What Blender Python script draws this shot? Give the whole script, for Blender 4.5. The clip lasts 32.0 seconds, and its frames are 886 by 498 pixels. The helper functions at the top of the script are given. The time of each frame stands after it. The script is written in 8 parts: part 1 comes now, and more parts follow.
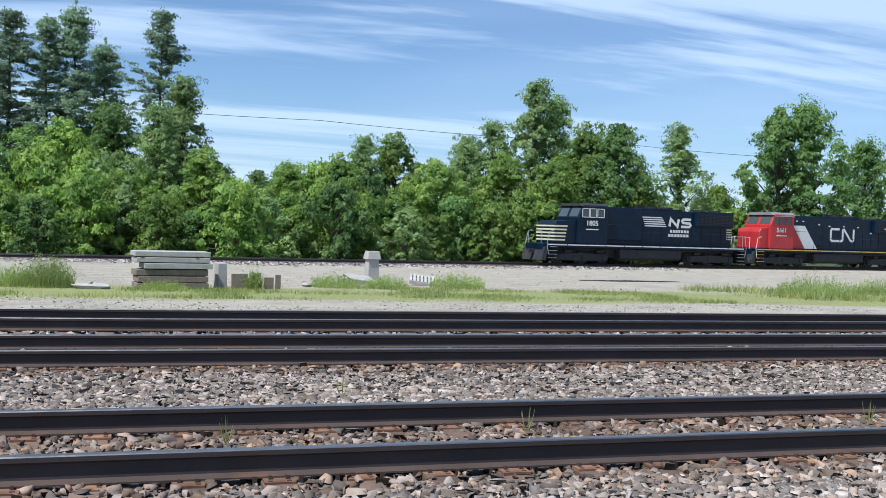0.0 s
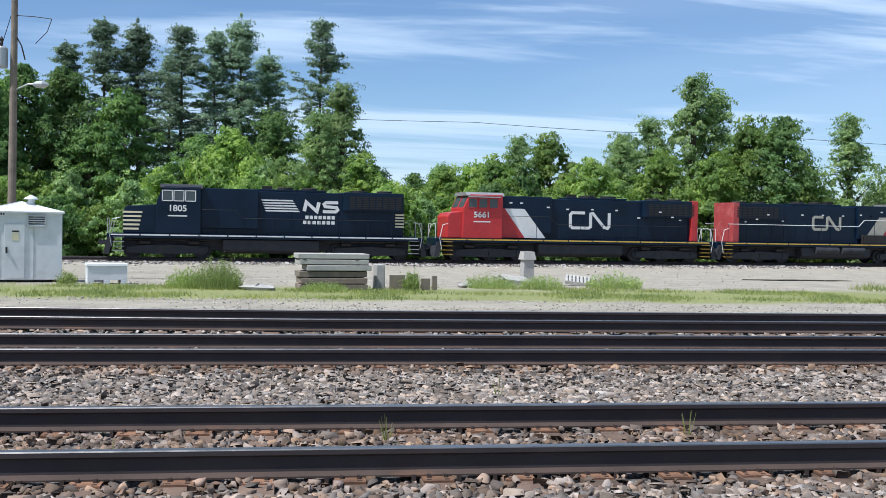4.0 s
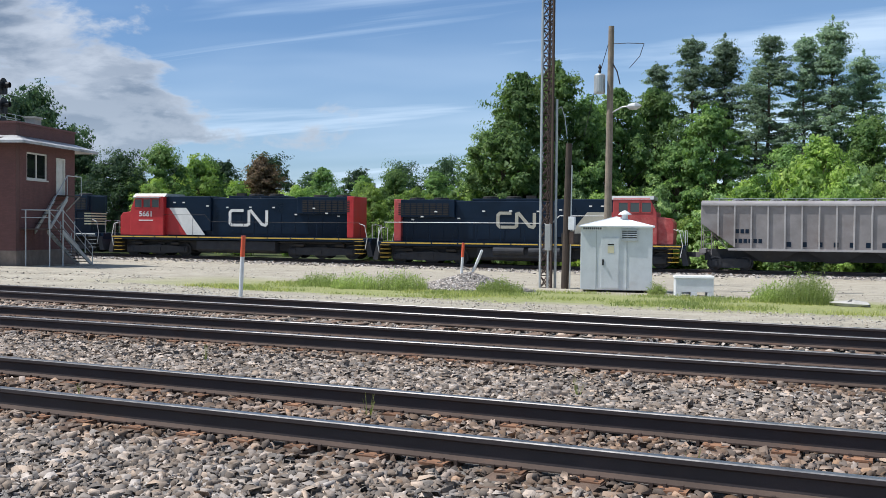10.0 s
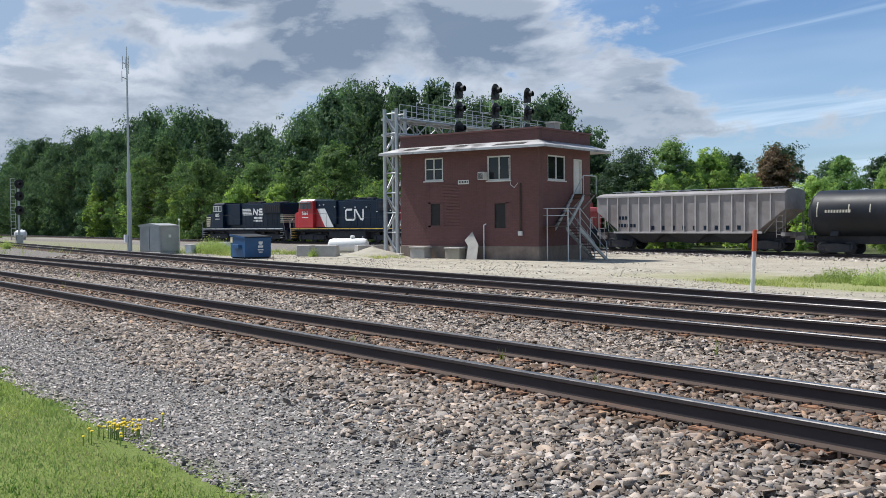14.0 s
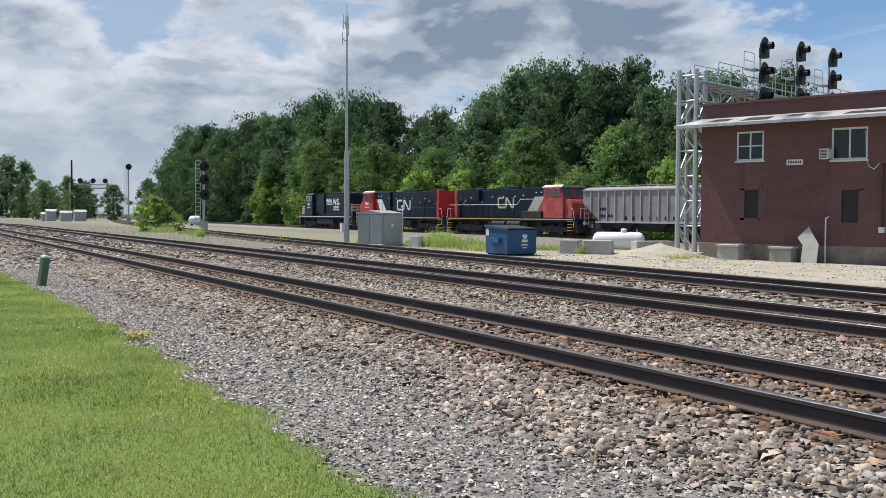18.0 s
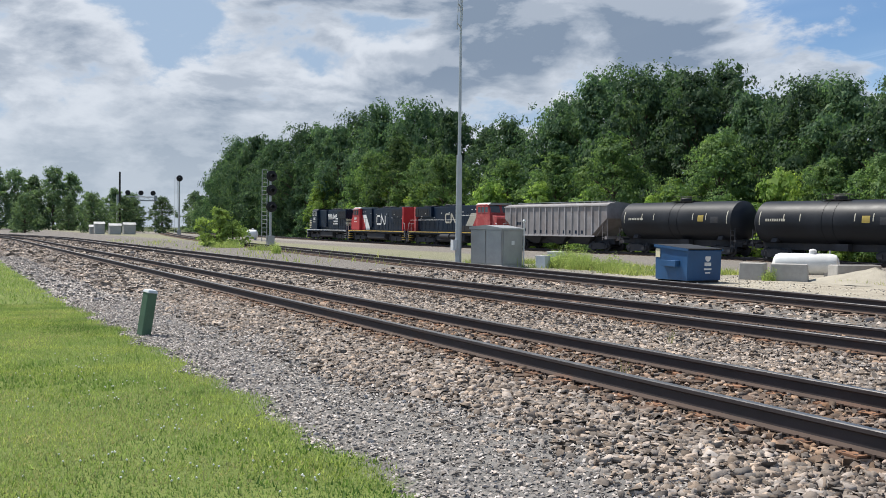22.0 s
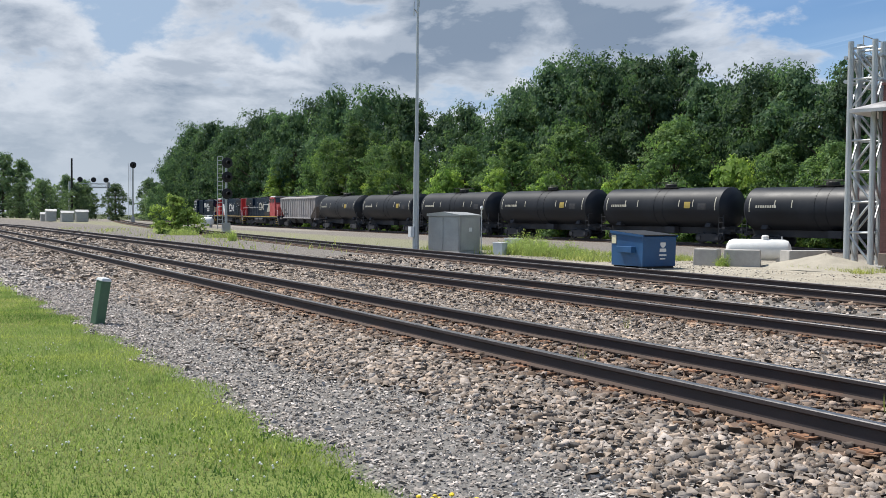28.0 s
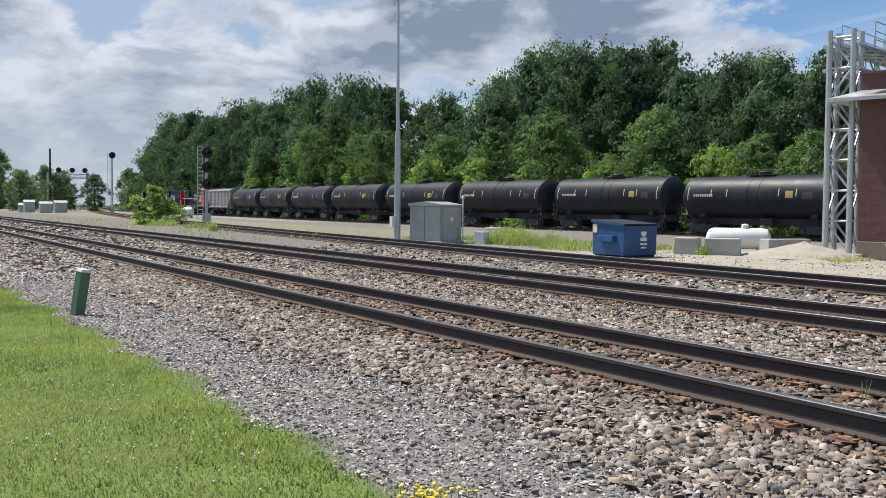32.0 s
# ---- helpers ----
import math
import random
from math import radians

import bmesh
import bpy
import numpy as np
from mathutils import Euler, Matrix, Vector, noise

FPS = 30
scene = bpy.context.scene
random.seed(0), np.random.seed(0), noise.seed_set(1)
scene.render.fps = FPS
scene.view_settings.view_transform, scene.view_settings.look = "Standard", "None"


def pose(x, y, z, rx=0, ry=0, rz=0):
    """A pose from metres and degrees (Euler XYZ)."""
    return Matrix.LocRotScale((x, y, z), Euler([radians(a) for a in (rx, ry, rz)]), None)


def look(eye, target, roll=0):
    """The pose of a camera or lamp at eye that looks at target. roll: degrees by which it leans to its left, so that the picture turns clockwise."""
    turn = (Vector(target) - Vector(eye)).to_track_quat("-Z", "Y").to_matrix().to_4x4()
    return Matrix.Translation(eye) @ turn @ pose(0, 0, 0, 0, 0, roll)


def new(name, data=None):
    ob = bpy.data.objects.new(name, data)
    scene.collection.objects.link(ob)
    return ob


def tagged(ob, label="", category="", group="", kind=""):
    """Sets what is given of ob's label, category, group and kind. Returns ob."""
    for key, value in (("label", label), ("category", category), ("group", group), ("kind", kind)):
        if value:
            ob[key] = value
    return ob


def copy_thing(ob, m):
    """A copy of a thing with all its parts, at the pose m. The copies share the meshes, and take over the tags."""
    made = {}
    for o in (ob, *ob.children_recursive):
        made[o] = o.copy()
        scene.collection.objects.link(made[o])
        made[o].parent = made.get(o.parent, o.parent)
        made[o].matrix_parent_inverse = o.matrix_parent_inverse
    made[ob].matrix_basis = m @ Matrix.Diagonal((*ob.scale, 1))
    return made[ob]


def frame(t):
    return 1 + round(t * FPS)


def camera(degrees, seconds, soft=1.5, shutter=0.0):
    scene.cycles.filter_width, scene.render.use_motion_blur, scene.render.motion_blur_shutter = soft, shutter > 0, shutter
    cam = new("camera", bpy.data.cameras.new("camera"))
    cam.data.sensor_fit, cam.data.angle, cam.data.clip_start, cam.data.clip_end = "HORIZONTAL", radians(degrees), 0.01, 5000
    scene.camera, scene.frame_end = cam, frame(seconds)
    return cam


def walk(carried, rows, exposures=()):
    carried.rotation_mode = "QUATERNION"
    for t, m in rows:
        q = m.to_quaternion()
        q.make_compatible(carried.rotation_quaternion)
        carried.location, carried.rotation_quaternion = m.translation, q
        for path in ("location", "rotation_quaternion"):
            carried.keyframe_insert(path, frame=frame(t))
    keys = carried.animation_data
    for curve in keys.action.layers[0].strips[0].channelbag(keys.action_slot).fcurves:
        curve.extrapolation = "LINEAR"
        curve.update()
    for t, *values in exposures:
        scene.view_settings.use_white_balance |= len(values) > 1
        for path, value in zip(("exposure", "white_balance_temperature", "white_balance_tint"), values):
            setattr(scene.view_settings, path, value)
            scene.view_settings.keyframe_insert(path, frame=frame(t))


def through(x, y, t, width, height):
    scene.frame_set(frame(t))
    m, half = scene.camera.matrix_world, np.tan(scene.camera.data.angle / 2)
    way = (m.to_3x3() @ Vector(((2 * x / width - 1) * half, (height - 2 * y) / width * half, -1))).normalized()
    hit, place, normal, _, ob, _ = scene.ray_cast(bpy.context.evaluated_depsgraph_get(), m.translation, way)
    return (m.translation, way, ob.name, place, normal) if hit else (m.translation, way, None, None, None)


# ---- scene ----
# The eye stands beside the tracks, turns from the yard to the far curve, and glides along the lawn's edge on the way.
cam = camera(47.781, 32.0, soft=0.5)


def aim(x, y, z, turn, tilt, roll):
    return pose(x, y, z, 90 + tilt, 0, turn) @ pose(0, 0, 0, 0, 0, roll)


PATH = [
    (0, 0, 0, 1.472, -16.73, -1.25, 1.84),
    (0.5, 0, 0, 1.472, -15.89, -1.39, 1.89),
    (1, 0, 0, 1.472, -15.03, -1.46, 1.95),
    (1.5, 0, 0, 1.472, -14.09, -1.47, 1.96),
    (2, 0, 0, 1.472, -13.01, -1.48, 1.71),
    (2.5, 0, 0, 1.472, -11.79, -1.44, 1.55),
    (3, 0, 0, 1.472, -10.52, -1.42, 1.32),
    (3.5, 0, 0, 1.472, -9.21, -1.41, 1.17),
    (5.5, 0, 0, 1.472, -3.32, -1.67, 0.92),
    (6, 0, 0, 1.472, -1.42, -1.75, 0.87),
    (6.5, 0, 0, 1.472, 1.15, -1.73, 0.77),
    (7, 0, 0, 1.472, 4.26, -1.73, 0.6),
    (7.5, 0, 0, 1.472, 7.6, -1.72, 0.48),
    (8, 0, 0, 1.472, 11.11, -1.63, 0.37),
    (8.5, 0, 0, 1.472, 14.77, -1.5, 0.36),
    (9, 0, 0, 1.472, 18.37, -1.35, 0.38),
    (9.5, 0, 0, 1.472, 21.66, -1.23, 0.47),
    (10, 0, 0, 1.472, 24.82, -1.17, 0.54),
    (10.5, 0, 0, 1.472, 27.91, -1.07, 0.37),
    (11, 0, 0, 1.472, 30.98, -0.99, 0.17),
    (11.5, 0, 0, 1.472, 34.44, -1.02, -0.01),
    (12, 0, 0, 1.472, 38.61, -1.12, -0.25),
    (12.5, 0, 0, 1.472, 42.92, -1.12, -0.39),
    (13, 0, 0, 1.472, 46.78, -1.12, -0.43),
    (13.5, 0, 0, 1.472, 50.16, -1.27, -0.51),
    (14, 0, 0, 1.472, 53.44, -1.48, -0.5),
    (14.5, 0, 0, 1.472, 56.5, -1.54, -0.51),
    (15, 0, 0, 1.472, 59.08, -1.55, -0.44),
    (15.5, 0, 0, 1.472, 61.3, -1.63, -0.3),
    (17.5, -10.21, 0.2, 1.453, 62.18, -2, 0.24),
    (18, -12.67, 0.24, 1.449, 61.28, -2.01, 0.3),
    (18.5, -15.52, 0.3, 1.443, 60.36, -1.87, 0.33),
    (19, -18.8, 0.36, 1.437, 59.79, -1.73, 0.37),
    (19.5, -21.62, 0.41, 1.432, 59.77, -1.85, 0.35),
    (20, -22, 0.42, 1.431, 60.85, -2.09, 0.42),
    (20.5, -22, 0.42, 1.431, 61.77, -2.16, 0.57),
    (21, -22, 0.42, 1.431, 62.48, -1.87, 0.57),
    (21.5, -22, 0.42, 1.431, 63.02, -1.45, 0.62),
    (22, -22, 0.42, 1.431, 63.41, -1.17, 0.67),
    (22.5, -22, 0.42, 1.431, 63.58, -0.99, 0.75),
    (23, -22, 0.42, 1.431, 63.47, -0.86, 0.73),
    (23.5, -22, 0.42, 1.431, 62.98, -0.86, 0.7),
    (24, -22, 0.42, 1.431, 62.31, -1.02, 0.64),
    (24.5, -22, 0.42, 1.431, 61.71, -1.21, 0.54),
    (25, -22, 0.42, 1.431, 61.35, -1.24, 0.49),
    (25.5, -22, 0.42, 1.431, 61.26, -1.27, 0.5),
    (27.5, -22, 0.42, 1.431, 61.11, -1.77, 0.63),
    (28, -22, 0.42, 1.431, 60.97, -1.9, 0.57),
    (28.5, -22, 0.42, 1.431, 60.83, -1.85, 0.51),
    (29, -22, 0.42, 1.431, 60.7, -1.79, 0.53),
    (29.5, -22, 0.42, 1.431, 60.6, -1.84, 0.57),
    (30, -22, 0.42, 1.431, 60.51, -2.13, 0.51),
    (30.5, -22, 0.42, 1.431, 60.41, -2.44, 0.45),
    (31, -22, 0.42, 1.431, 60.22, -2.59, 0.37),
    (31.5, -22, 0.42, 1.431, 60.02, -2.58, 0.33),
    (32, -22, 0.42, 1.431, 59.91, -2.48, 0.41),
    ]
walk(cam, [(t, aim(*p)) for t, *p in PATH],
     [(0, 0.36, 5650, 10), (6, 0.37, 5830, 10), (9, 0.40, 6000, 10), (13, 0.42, 6100, 10), (19, 0.50, 6400, 10), (32, 0.52, 6350, 10)])

# ---- light ----
SUN = Vector((-0.46, -0.22, 0.86)).normalized()
elev = math.asin(SUN.z)
world = bpy.data.worlds.new("sky")
scene.world = world
world.use_nodes = True
wn, wl = world.node_tree.nodes, world.node_tree.links
wn.clear()


def wnode(kind, **kw):
    n = wn.new(kind)
    for k, v in kw.items():
        n.inputs[k].default_value = v
    return n


sky = wn.new("ShaderNodeTexSky")
sky.sky_type = "NISHITA"
sky.sun_disc = False
sky.sun_elevation = elev
sky.sun_rotation = math.atan2(SUN.x, SUN.y)
sky.air_density, sky.dust_density, sky.ozone_density = 1.0, 0.05, 5.0
coord = wn.new("ShaderNodeTexCoord")
sep = wn.new("ShaderNodeSeparateXYZ")
wl.new(coord.outputs["Generated"], sep.inputs[0])


def wmath(op, a, b=None, clamp=False):
    n = wn.new("ShaderNodeMath")
    n.operation, n.use_clamp = op, clamp
    for i, v in enumerate((a, b)):
        if v is None:
            continue
        if isinstance(v, (int, float)):
            n.inputs[i].default_value = v
        else:
            wl.new(v, n.inputs[i])
    return n.outputs[0]


# Clouds lie on a plane high above: direction over height.
high = wmath("MAXIMUM", wmath("ADD", sep.outputs[2], 0.10), 0.03)
flat = wn.new("ShaderNodeCombineXYZ")
wl.new(wmath("DIVIDE", sep.outputs[0], high), flat.inputs[0])
wl.new(wmath("DIVIDE", sep.outputs[1], high), flat.inputs[1])


def wnoise(scale, detail, rough, stretch=(1, 1, 1), shift=(0, 0, 0), twist=0.0):
    m = wn.new("ShaderNodeMapping")
    m.inputs["Scale"].default_value, m.inputs["Location"].default_value = stretch, shift
    m.inputs["Rotation"].default_value = (0, 0, radians(twist))
    wl.new(flat.outputs[0], m.inputs[0])
    n = wn.new("ShaderNodeTexNoise")
    n.inputs["Scale"].default_value, n.inputs["Detail"].default_value, n.inputs["Roughness"].default_value = scale, detail, rough
    n.inputs["Distortion"].default_value = 0.5
    wl.new(m.outputs[0], n.inputs["Vector"])
    return n.outputs["Fac"]


def wramp(v, lo, hi):
    n = wn.new("ShaderNodeMapRange")
    n.interpolation_type = "SMOOTHSTEP"
    n.inputs["From Min"].default_value, n.inputs["From Max"].default_value = lo, hi
    wl.new(v, n.inputs["Value"])
    return n.outputs["Result"]


def wmix(fac, a, b):
    n = wn.new("ShaderNodeMixRGB")
    for sock, v in zip(n.inputs, (fac, a, b)):
        if isinstance(v, (int, float)):
            sock.default_value = v
        elif isinstance(v, tuple):
            sock.default_value = v
        else:
            wl.new(v, sock)
    return n.outputs[0]


west = wmath("SUBTRACT", 1.0, wramp(sep.outputs[0], -0.76, -0.47))      # 1 in the west, 0 elsewhere
streak = wramp(wnoise(0.55, 6, 0.58, (0.35, 1.9, 1), (3.1, 1.3, 0), 12), 0.46, 0.62)
thin = wramp(wnoise(0.30, 4, 0.5, (0.6, 1.2, 1), (0.3, 5.2, 0), 20), 0.44, 0.70)
cirrus = wmath("MULTIPLY", wmath("MAXIMUM", streak, wmath("MULTIPLY", thin, 0.55)), 0.74)


def heap(shift, scale=3.1, detail=9):
    """Heaped clouds, by direction: wide, with flat undersides."""
    m = wn.new("ShaderNodeMapping")
    m.inputs["Scale"].default_value, m.inputs["Location"].default_value = (1, 1, 2.3), shift
    wl.new(coord.outputs["Generated"], m.inputs[0])
    n = wn.new("ShaderNodeTexNoise")
    n.inputs["Scale"].default_value, n.inputs["Detail"].default_value, n.inputs["Roughness"].default_value = scale, detail, 0.57
    n.inputs["Distortion"].default_value = 0.2
    wl.new(m.outputs[0], n.inputs["Vector"])
    return n.outputs["Fac"]


def heaps(dx, dz):
    return wmath("ADD", wmath("MULTIPLY", heap((0.55 + dx, 0.2, 0.35 + dz), 2.9, 3), 0.5), wmath("MULTIPLY", heap((0.2 + dx, 0.9, 0.1 + dz), 7.5, 9), 0.5))


puff_n, above_n = heaps(0, 0), heaps(-0.01, 0.045)
gated = wmath("SUBTRACT", puff_n, wmath("MULTIPLY", wmath("SUBTRACT", 1.0, west), 0.22))
puff = wramp(gated, 0.416, 0.466)
under = wramp(wmath("SUBTRACT", above_n, puff_n), -0.05, 0.04)        # cloud above: in shade
body = wmath("MULTIPLY", wmath("ADD", wmath("MULTIPLY", under, 0.68), wmath("MULTIPLY", wramp(puff_n, 0.475, 0.55), 0.62)), 1.0, True)
hazy = wramp(sep.outputs[2], 0.34, 0.0)
sky_col = wmix(wmath("MULTIPLY", hazy, 0.12), sky.outputs[0], (5.2, 7.0, 9.0, 1))
sky_col = wmix(wmath("MULTIPLY", wmath("SUBTRACT", 1.0, wramp(sep.outputs[0], -0.75, 0.15)), 0.30), sky_col, (0.35, 1.2, 3.2, 1))
sky_col = wmix(cirrus, sky_col, (7.0, 8.2, 9.4, 1))
sky_col = wmix(wmath("MULTIPLY", wmath("SUBTRACT", 1.0, wramp(sep.outputs[0], -0.86, -0.68)), 0.88), sky_col, (3.3, 4.25, 5.5, 1))
rim = wramp(gated, 0.432, 0.490)                                          # thin sunlit edges
cloud_col = wmix(wmath("MULTIPLY", body, wmath("ADD", wmath("MULTIPLY", rim, 0.7), 0.3)), (6.2, 6.5, 6.95, 1), (1.85, 2.35, 3.1, 1))
cloud_col = wmix(wmath("MULTIPLY", wramp(sep.outputs[2], 0.17, 0.02), 0.6), cloud_col, (5.0, 5.5, 6.0, 1))
sky_col = wmix(wmath("MULTIPLY", puff, 0.90), sky_col, cloud_col)
back = wnode("ShaderNodeBackground", Strength=0.085)
wl.new(sky_col, back.inputs["Color"])
wl.new(back.outputs[0], wn.new("ShaderNodeOutputWorld").inputs[0])

sun = new("sun", bpy.data.lights.new("sun", "SUN"))
sun.data.energy, sun.data.angle, sun.data.color = 4.8, radians(0.55), (1.0, 0.95, 0.87)
sun.matrix_world = look(SUN * 60, (0, 0, 0))


# ---- materials ----
def surface(name, color, rough=0.8, metal=0.0, vary=0.25, scale=3.0, fine=40.0, bump=0.3, depth=0.01, dirt=None, dirt_at=(0.55, 0.75),
            per_piece=0.0, island=False, spec=0.4, second=None, alpha_thin=0.0):
    """A procedural surface: two noises over colour and roughness, a bump, and stains of the colour dirt."""
    m = bpy.data.materials.new(name)
    m.use_nodes = True
    n, l = m.node_tree.nodes, m.node_tree.links
    b = n["Principled BSDF"]
    b.inputs["Roughness"].default_value, b.inputs["Metallic"].default_value = rough, metal
    b.inputs["Specular IOR Level"].default_value = spec
    tc = n.new("ShaderNodeTexCoord")

    def noise_at(s, detail=5, rgh=0.6):
        t = n.new("ShaderNodeTexNoise")
        t.inputs["Scale"].default_value, t.inputs["Detail"].default_value, t.inputs["Roughness"].default_value = s, detail, rgh
        l.new(tc.outputs["Object"], t.inputs["Vector"])
        return t.outputs["Fac"]

    def mix(fac, a, c, mode="MIX"):
        x = n.new("ShaderNodeMixRGB")
        x.blend_type = mode
        for sock, v in zip(x.inputs, (fac, a, c)):
            if isinstance(v, (int, float)):
                sock.default_value = v
            elif isinstance(v, tuple):
                sock.default_value = (*v, 1) if len(v) == 3 else v
            else:
                l.new(v, sock)
        return x.outputs[0]

    def rng(v, lo, hi, a=0.0, c=1.0):
        x = n.new("ShaderNodeMapRange")
        for k, q in (("From Min", lo), ("From Max", hi), ("To Min", a), ("To Max", c)):
            x.inputs[k].default_value = q
        l.new(v, x.inputs["Value"])
        return x.outputs["Result"]

    coarse, grain = noise_at(scale), noise_at(fine, 3)
    dark = tuple(c * (1 - vary) for c in color)
    light = second or tuple(min(1, c * (1 + vary * 0.8)) for c in color)
    col = mix(rng(coarse, 0.3, 0.7), dark, light)
    col = mix(rng(grain, 0.25, 0.75, 0, 0.35), col, tuple(c * 0.55 for c in color))
    if dirt:
        col = mix(rng(noise_at(scale * 0.45, 7, 0.7), *dirt_at, 0, 0.85), col, dirt)
    if per_piece:
        if island:
            src = n.new("ShaderNodeNewGeometry").outputs["Random Per Island"]
        else:
            src = n.new("ShaderNodeObjectInfo").outputs["Random"]
        h = n.new("ShaderNodeHueSaturation")
        if island and per_piece > 0.4:                  # many dark stones, a few pale ones
            p2 = n.new("ShaderNodeMath")
            p2.operation = "POWER"
            p2.inputs[1].default_value = 2.2
            l.new(src, p2.inputs[0])
            l.new(rng(p2.outputs[0], 0, 1, 1 - per_piece * 0.9, 1 + per_piece * 1.7), h.inputs["Value"])
        else:
            l.new(rng(src, 0, 1, 1 - per_piece, 1 + per_piece), h.inputs["Value"])
        if island and per_piece > 0.2:                  # warm and cool stones
            w = n.new("ShaderNodeMath")
            w.operation = "FRACT"
            k = n.new("ShaderNodeMath")
            k.operation = "MULTIPLY"
            k.inputs[1].default_value = 37.0
            l.new(src, k.inputs[0])
            l.new(k.outputs[0], w.inputs[0])
            l.new(rng(w.outputs[0], 0, 1, 0.6, 1.3), h.inputs["Saturation"])
        l.new(col, h.inputs["Color"])
        col = h.outputs[0]
    l.new(col, b.inputs["Base Color"])
    l.new(rng(coarse, 0.3, 0.7, max(0.02, rough - 0.08), min(1, rough + 0.08)), b.inputs["Roughness"])
    if bump:
        bp = n.new("ShaderNodeBump")
        bp.inputs["Strength"].default_value, bp.inputs["Distance"].default_value = bump, depth
        l.new(grain, bp.inputs["Height"])
        l.new(bp.outputs[0], b.inputs["Normal"])
    return m


def leafy(name, dark, light, through=0.45, patch=0.0, clump=0):
    """Foliage: each leaf its own shade, with light shining through."""
    m = bpy.data.materials.new(name)
    m.use_nodes = True
    n, l = m.node_tree.nodes, m.node_tree.links
    n.clear()
    geo, obj = n.new("ShaderNodeNewGeometry"), n.new("ShaderNodeObjectInfo")
    ramp = n.new("ShaderNodeMixRGB")
    l.new(geo.outputs["Random Per Island"], ramp.inputs[0])
    ramp.inputs[1].default_value, ramp.inputs[2].default_value = (*dark, 1), (*light, 1)
    hue = n.new("ShaderNodeHueSaturation")
    rng = n.new("ShaderNodeMapRange")
    rng.inputs["To Min"].default_value, rng.inputs["To Max"].default_value = 0.72, 1.3
    l.new(obj.outputs["Random"], rng.inputs["Value"])
    l.new(rng.outputs[0], hue.inputs["Value"])
    l.new(ramp.outputs[0], hue.inputs["Color"])
    if patch:                                   # lush and dry patches over the ground
        tc, nz, amt = n.new("ShaderNodeTexCoord"), n.new("ShaderNodeTexNoise"), n.new("ShaderNodeMapRange")
        nz.inputs["Scale"].default_value, nz.inputs["Detail"].default_value = 0.9, 4
        l.new(tc.outputs["Object"], nz.inputs["Vector"])
        for k, q in (("From Min", 0.35), ("From Max", 0.65), ("To Min", 0.5 - 0.035 * patch), ("To Max", 0.5 + 0.03 * patch)):
            amt.inputs[k].default_value = q
        l.new(nz.outputs["Fac"], amt.inputs["Value"])
        l.new(amt.outputs[0], hue.inputs["Hue"])
        amt2 = n.new("ShaderNodeMapRange")
        for k, q in (("From Min", 0.35), ("From Max", 0.65), ("To Min", 1.3), ("To Max", 0.78)):
            amt2.inputs[k].default_value = q
        l.new(nz.outputs["Fac"], amt2.inputs["Value"])
        l.new(amt2.outputs[0], hue.inputs["Value"])
    if clump:                                   # young and old shoots over a crown
        tc, nz, amt = n.new("ShaderNodeTexCoord"), n.new("ShaderNodeTexNoise"), n.new("ShaderNodeMapRange")
        nz.inputs["Scale"].default_value, nz.inputs["Detail"].default_value = 0.55, 3
        l.new(tc.outputs["Object"], nz.inputs["Vector"])
        for k, q in (("From Min", 0.35), ("From Max", 0.65), ("To Min", 0.515), ("To Max", 0.478)):
            amt.inputs[k].default_value = q
        l.new(nz.outputs["Fac"], amt.inputs["Value"])
        l.new(amt.outputs[0], hue.inputs["Hue"])
        amt2, mul = n.new("ShaderNodeMapRange"), n.new("ShaderNodeMath")
        for k, q in (("From Min", 0.33), ("From Max", 0.67), ("To Min", 0.72), ("To Max", 1.3)):
            amt2.inputs[k].default_value = q
        l.new(nz.outputs["Fac"], amt2.inputs["Value"])
        mul.operation = "MULTIPLY"
        l.new(rng.outputs[0], mul.inputs[0])
        l.new(amt2.outputs[0], mul.inputs[1])
        l.new(mul.outputs[0], hue.inputs["Value"])
    dif, tra, add, gl = n.new("ShaderNodeBsdfDiffuse"), n.new("ShaderNodeBsdfTranslucent"), n.new("ShaderNodeMixShader"), n.new("ShaderNodeBsdfGlossy")
    gl.inputs["Roughness"].default_value = 0.6
    gl.inputs["Color"].default_value = (0.5, 0.5, 0.5, 1)
    yel = n.new("ShaderNodeMixRGB")
    yel.blend_type = "MULTIPLY"
    yel.inputs[0].default_value, yel.inputs[2].default_value = 1, (1.08, 1.12, 0.75, 1)
    l.new(hue.outputs[0], yel.inputs[1])
    l.new(hue.outputs[0], dif.inputs["Color"])
    l.new(yel.outputs[0], tra.inputs["Color"])
    add.inputs[0].default_value = through
    l.new(dif.outputs[0], add.inputs[1])
    l.new(tra.outputs[0], add.inputs[2])
    top = n.new("ShaderNodeMixShader")
    top.inputs[0].default_value = 0.025
    l.new(add.outputs[0], top.inputs[1])
    l.new(gl.outputs[0], top.inputs[2])
    l.new(top.outputs[0], n.new("ShaderNodeOutputMaterial").inputs[0])
    return m


def glass(name, tint=(0.03, 0.04, 0.05), rough=0.05):
    m = bpy.data.materials.new(name)
    m.use_nodes = True
    b = m.node_tree.nodes["Principled BSDF"]
    b.inputs["Base Color"].default_value = (*tint, 1)
    b.inputs["Roughness"].default_value, b.inputs["Specular IOR Level"].default_value = rough, 0.35
    return m


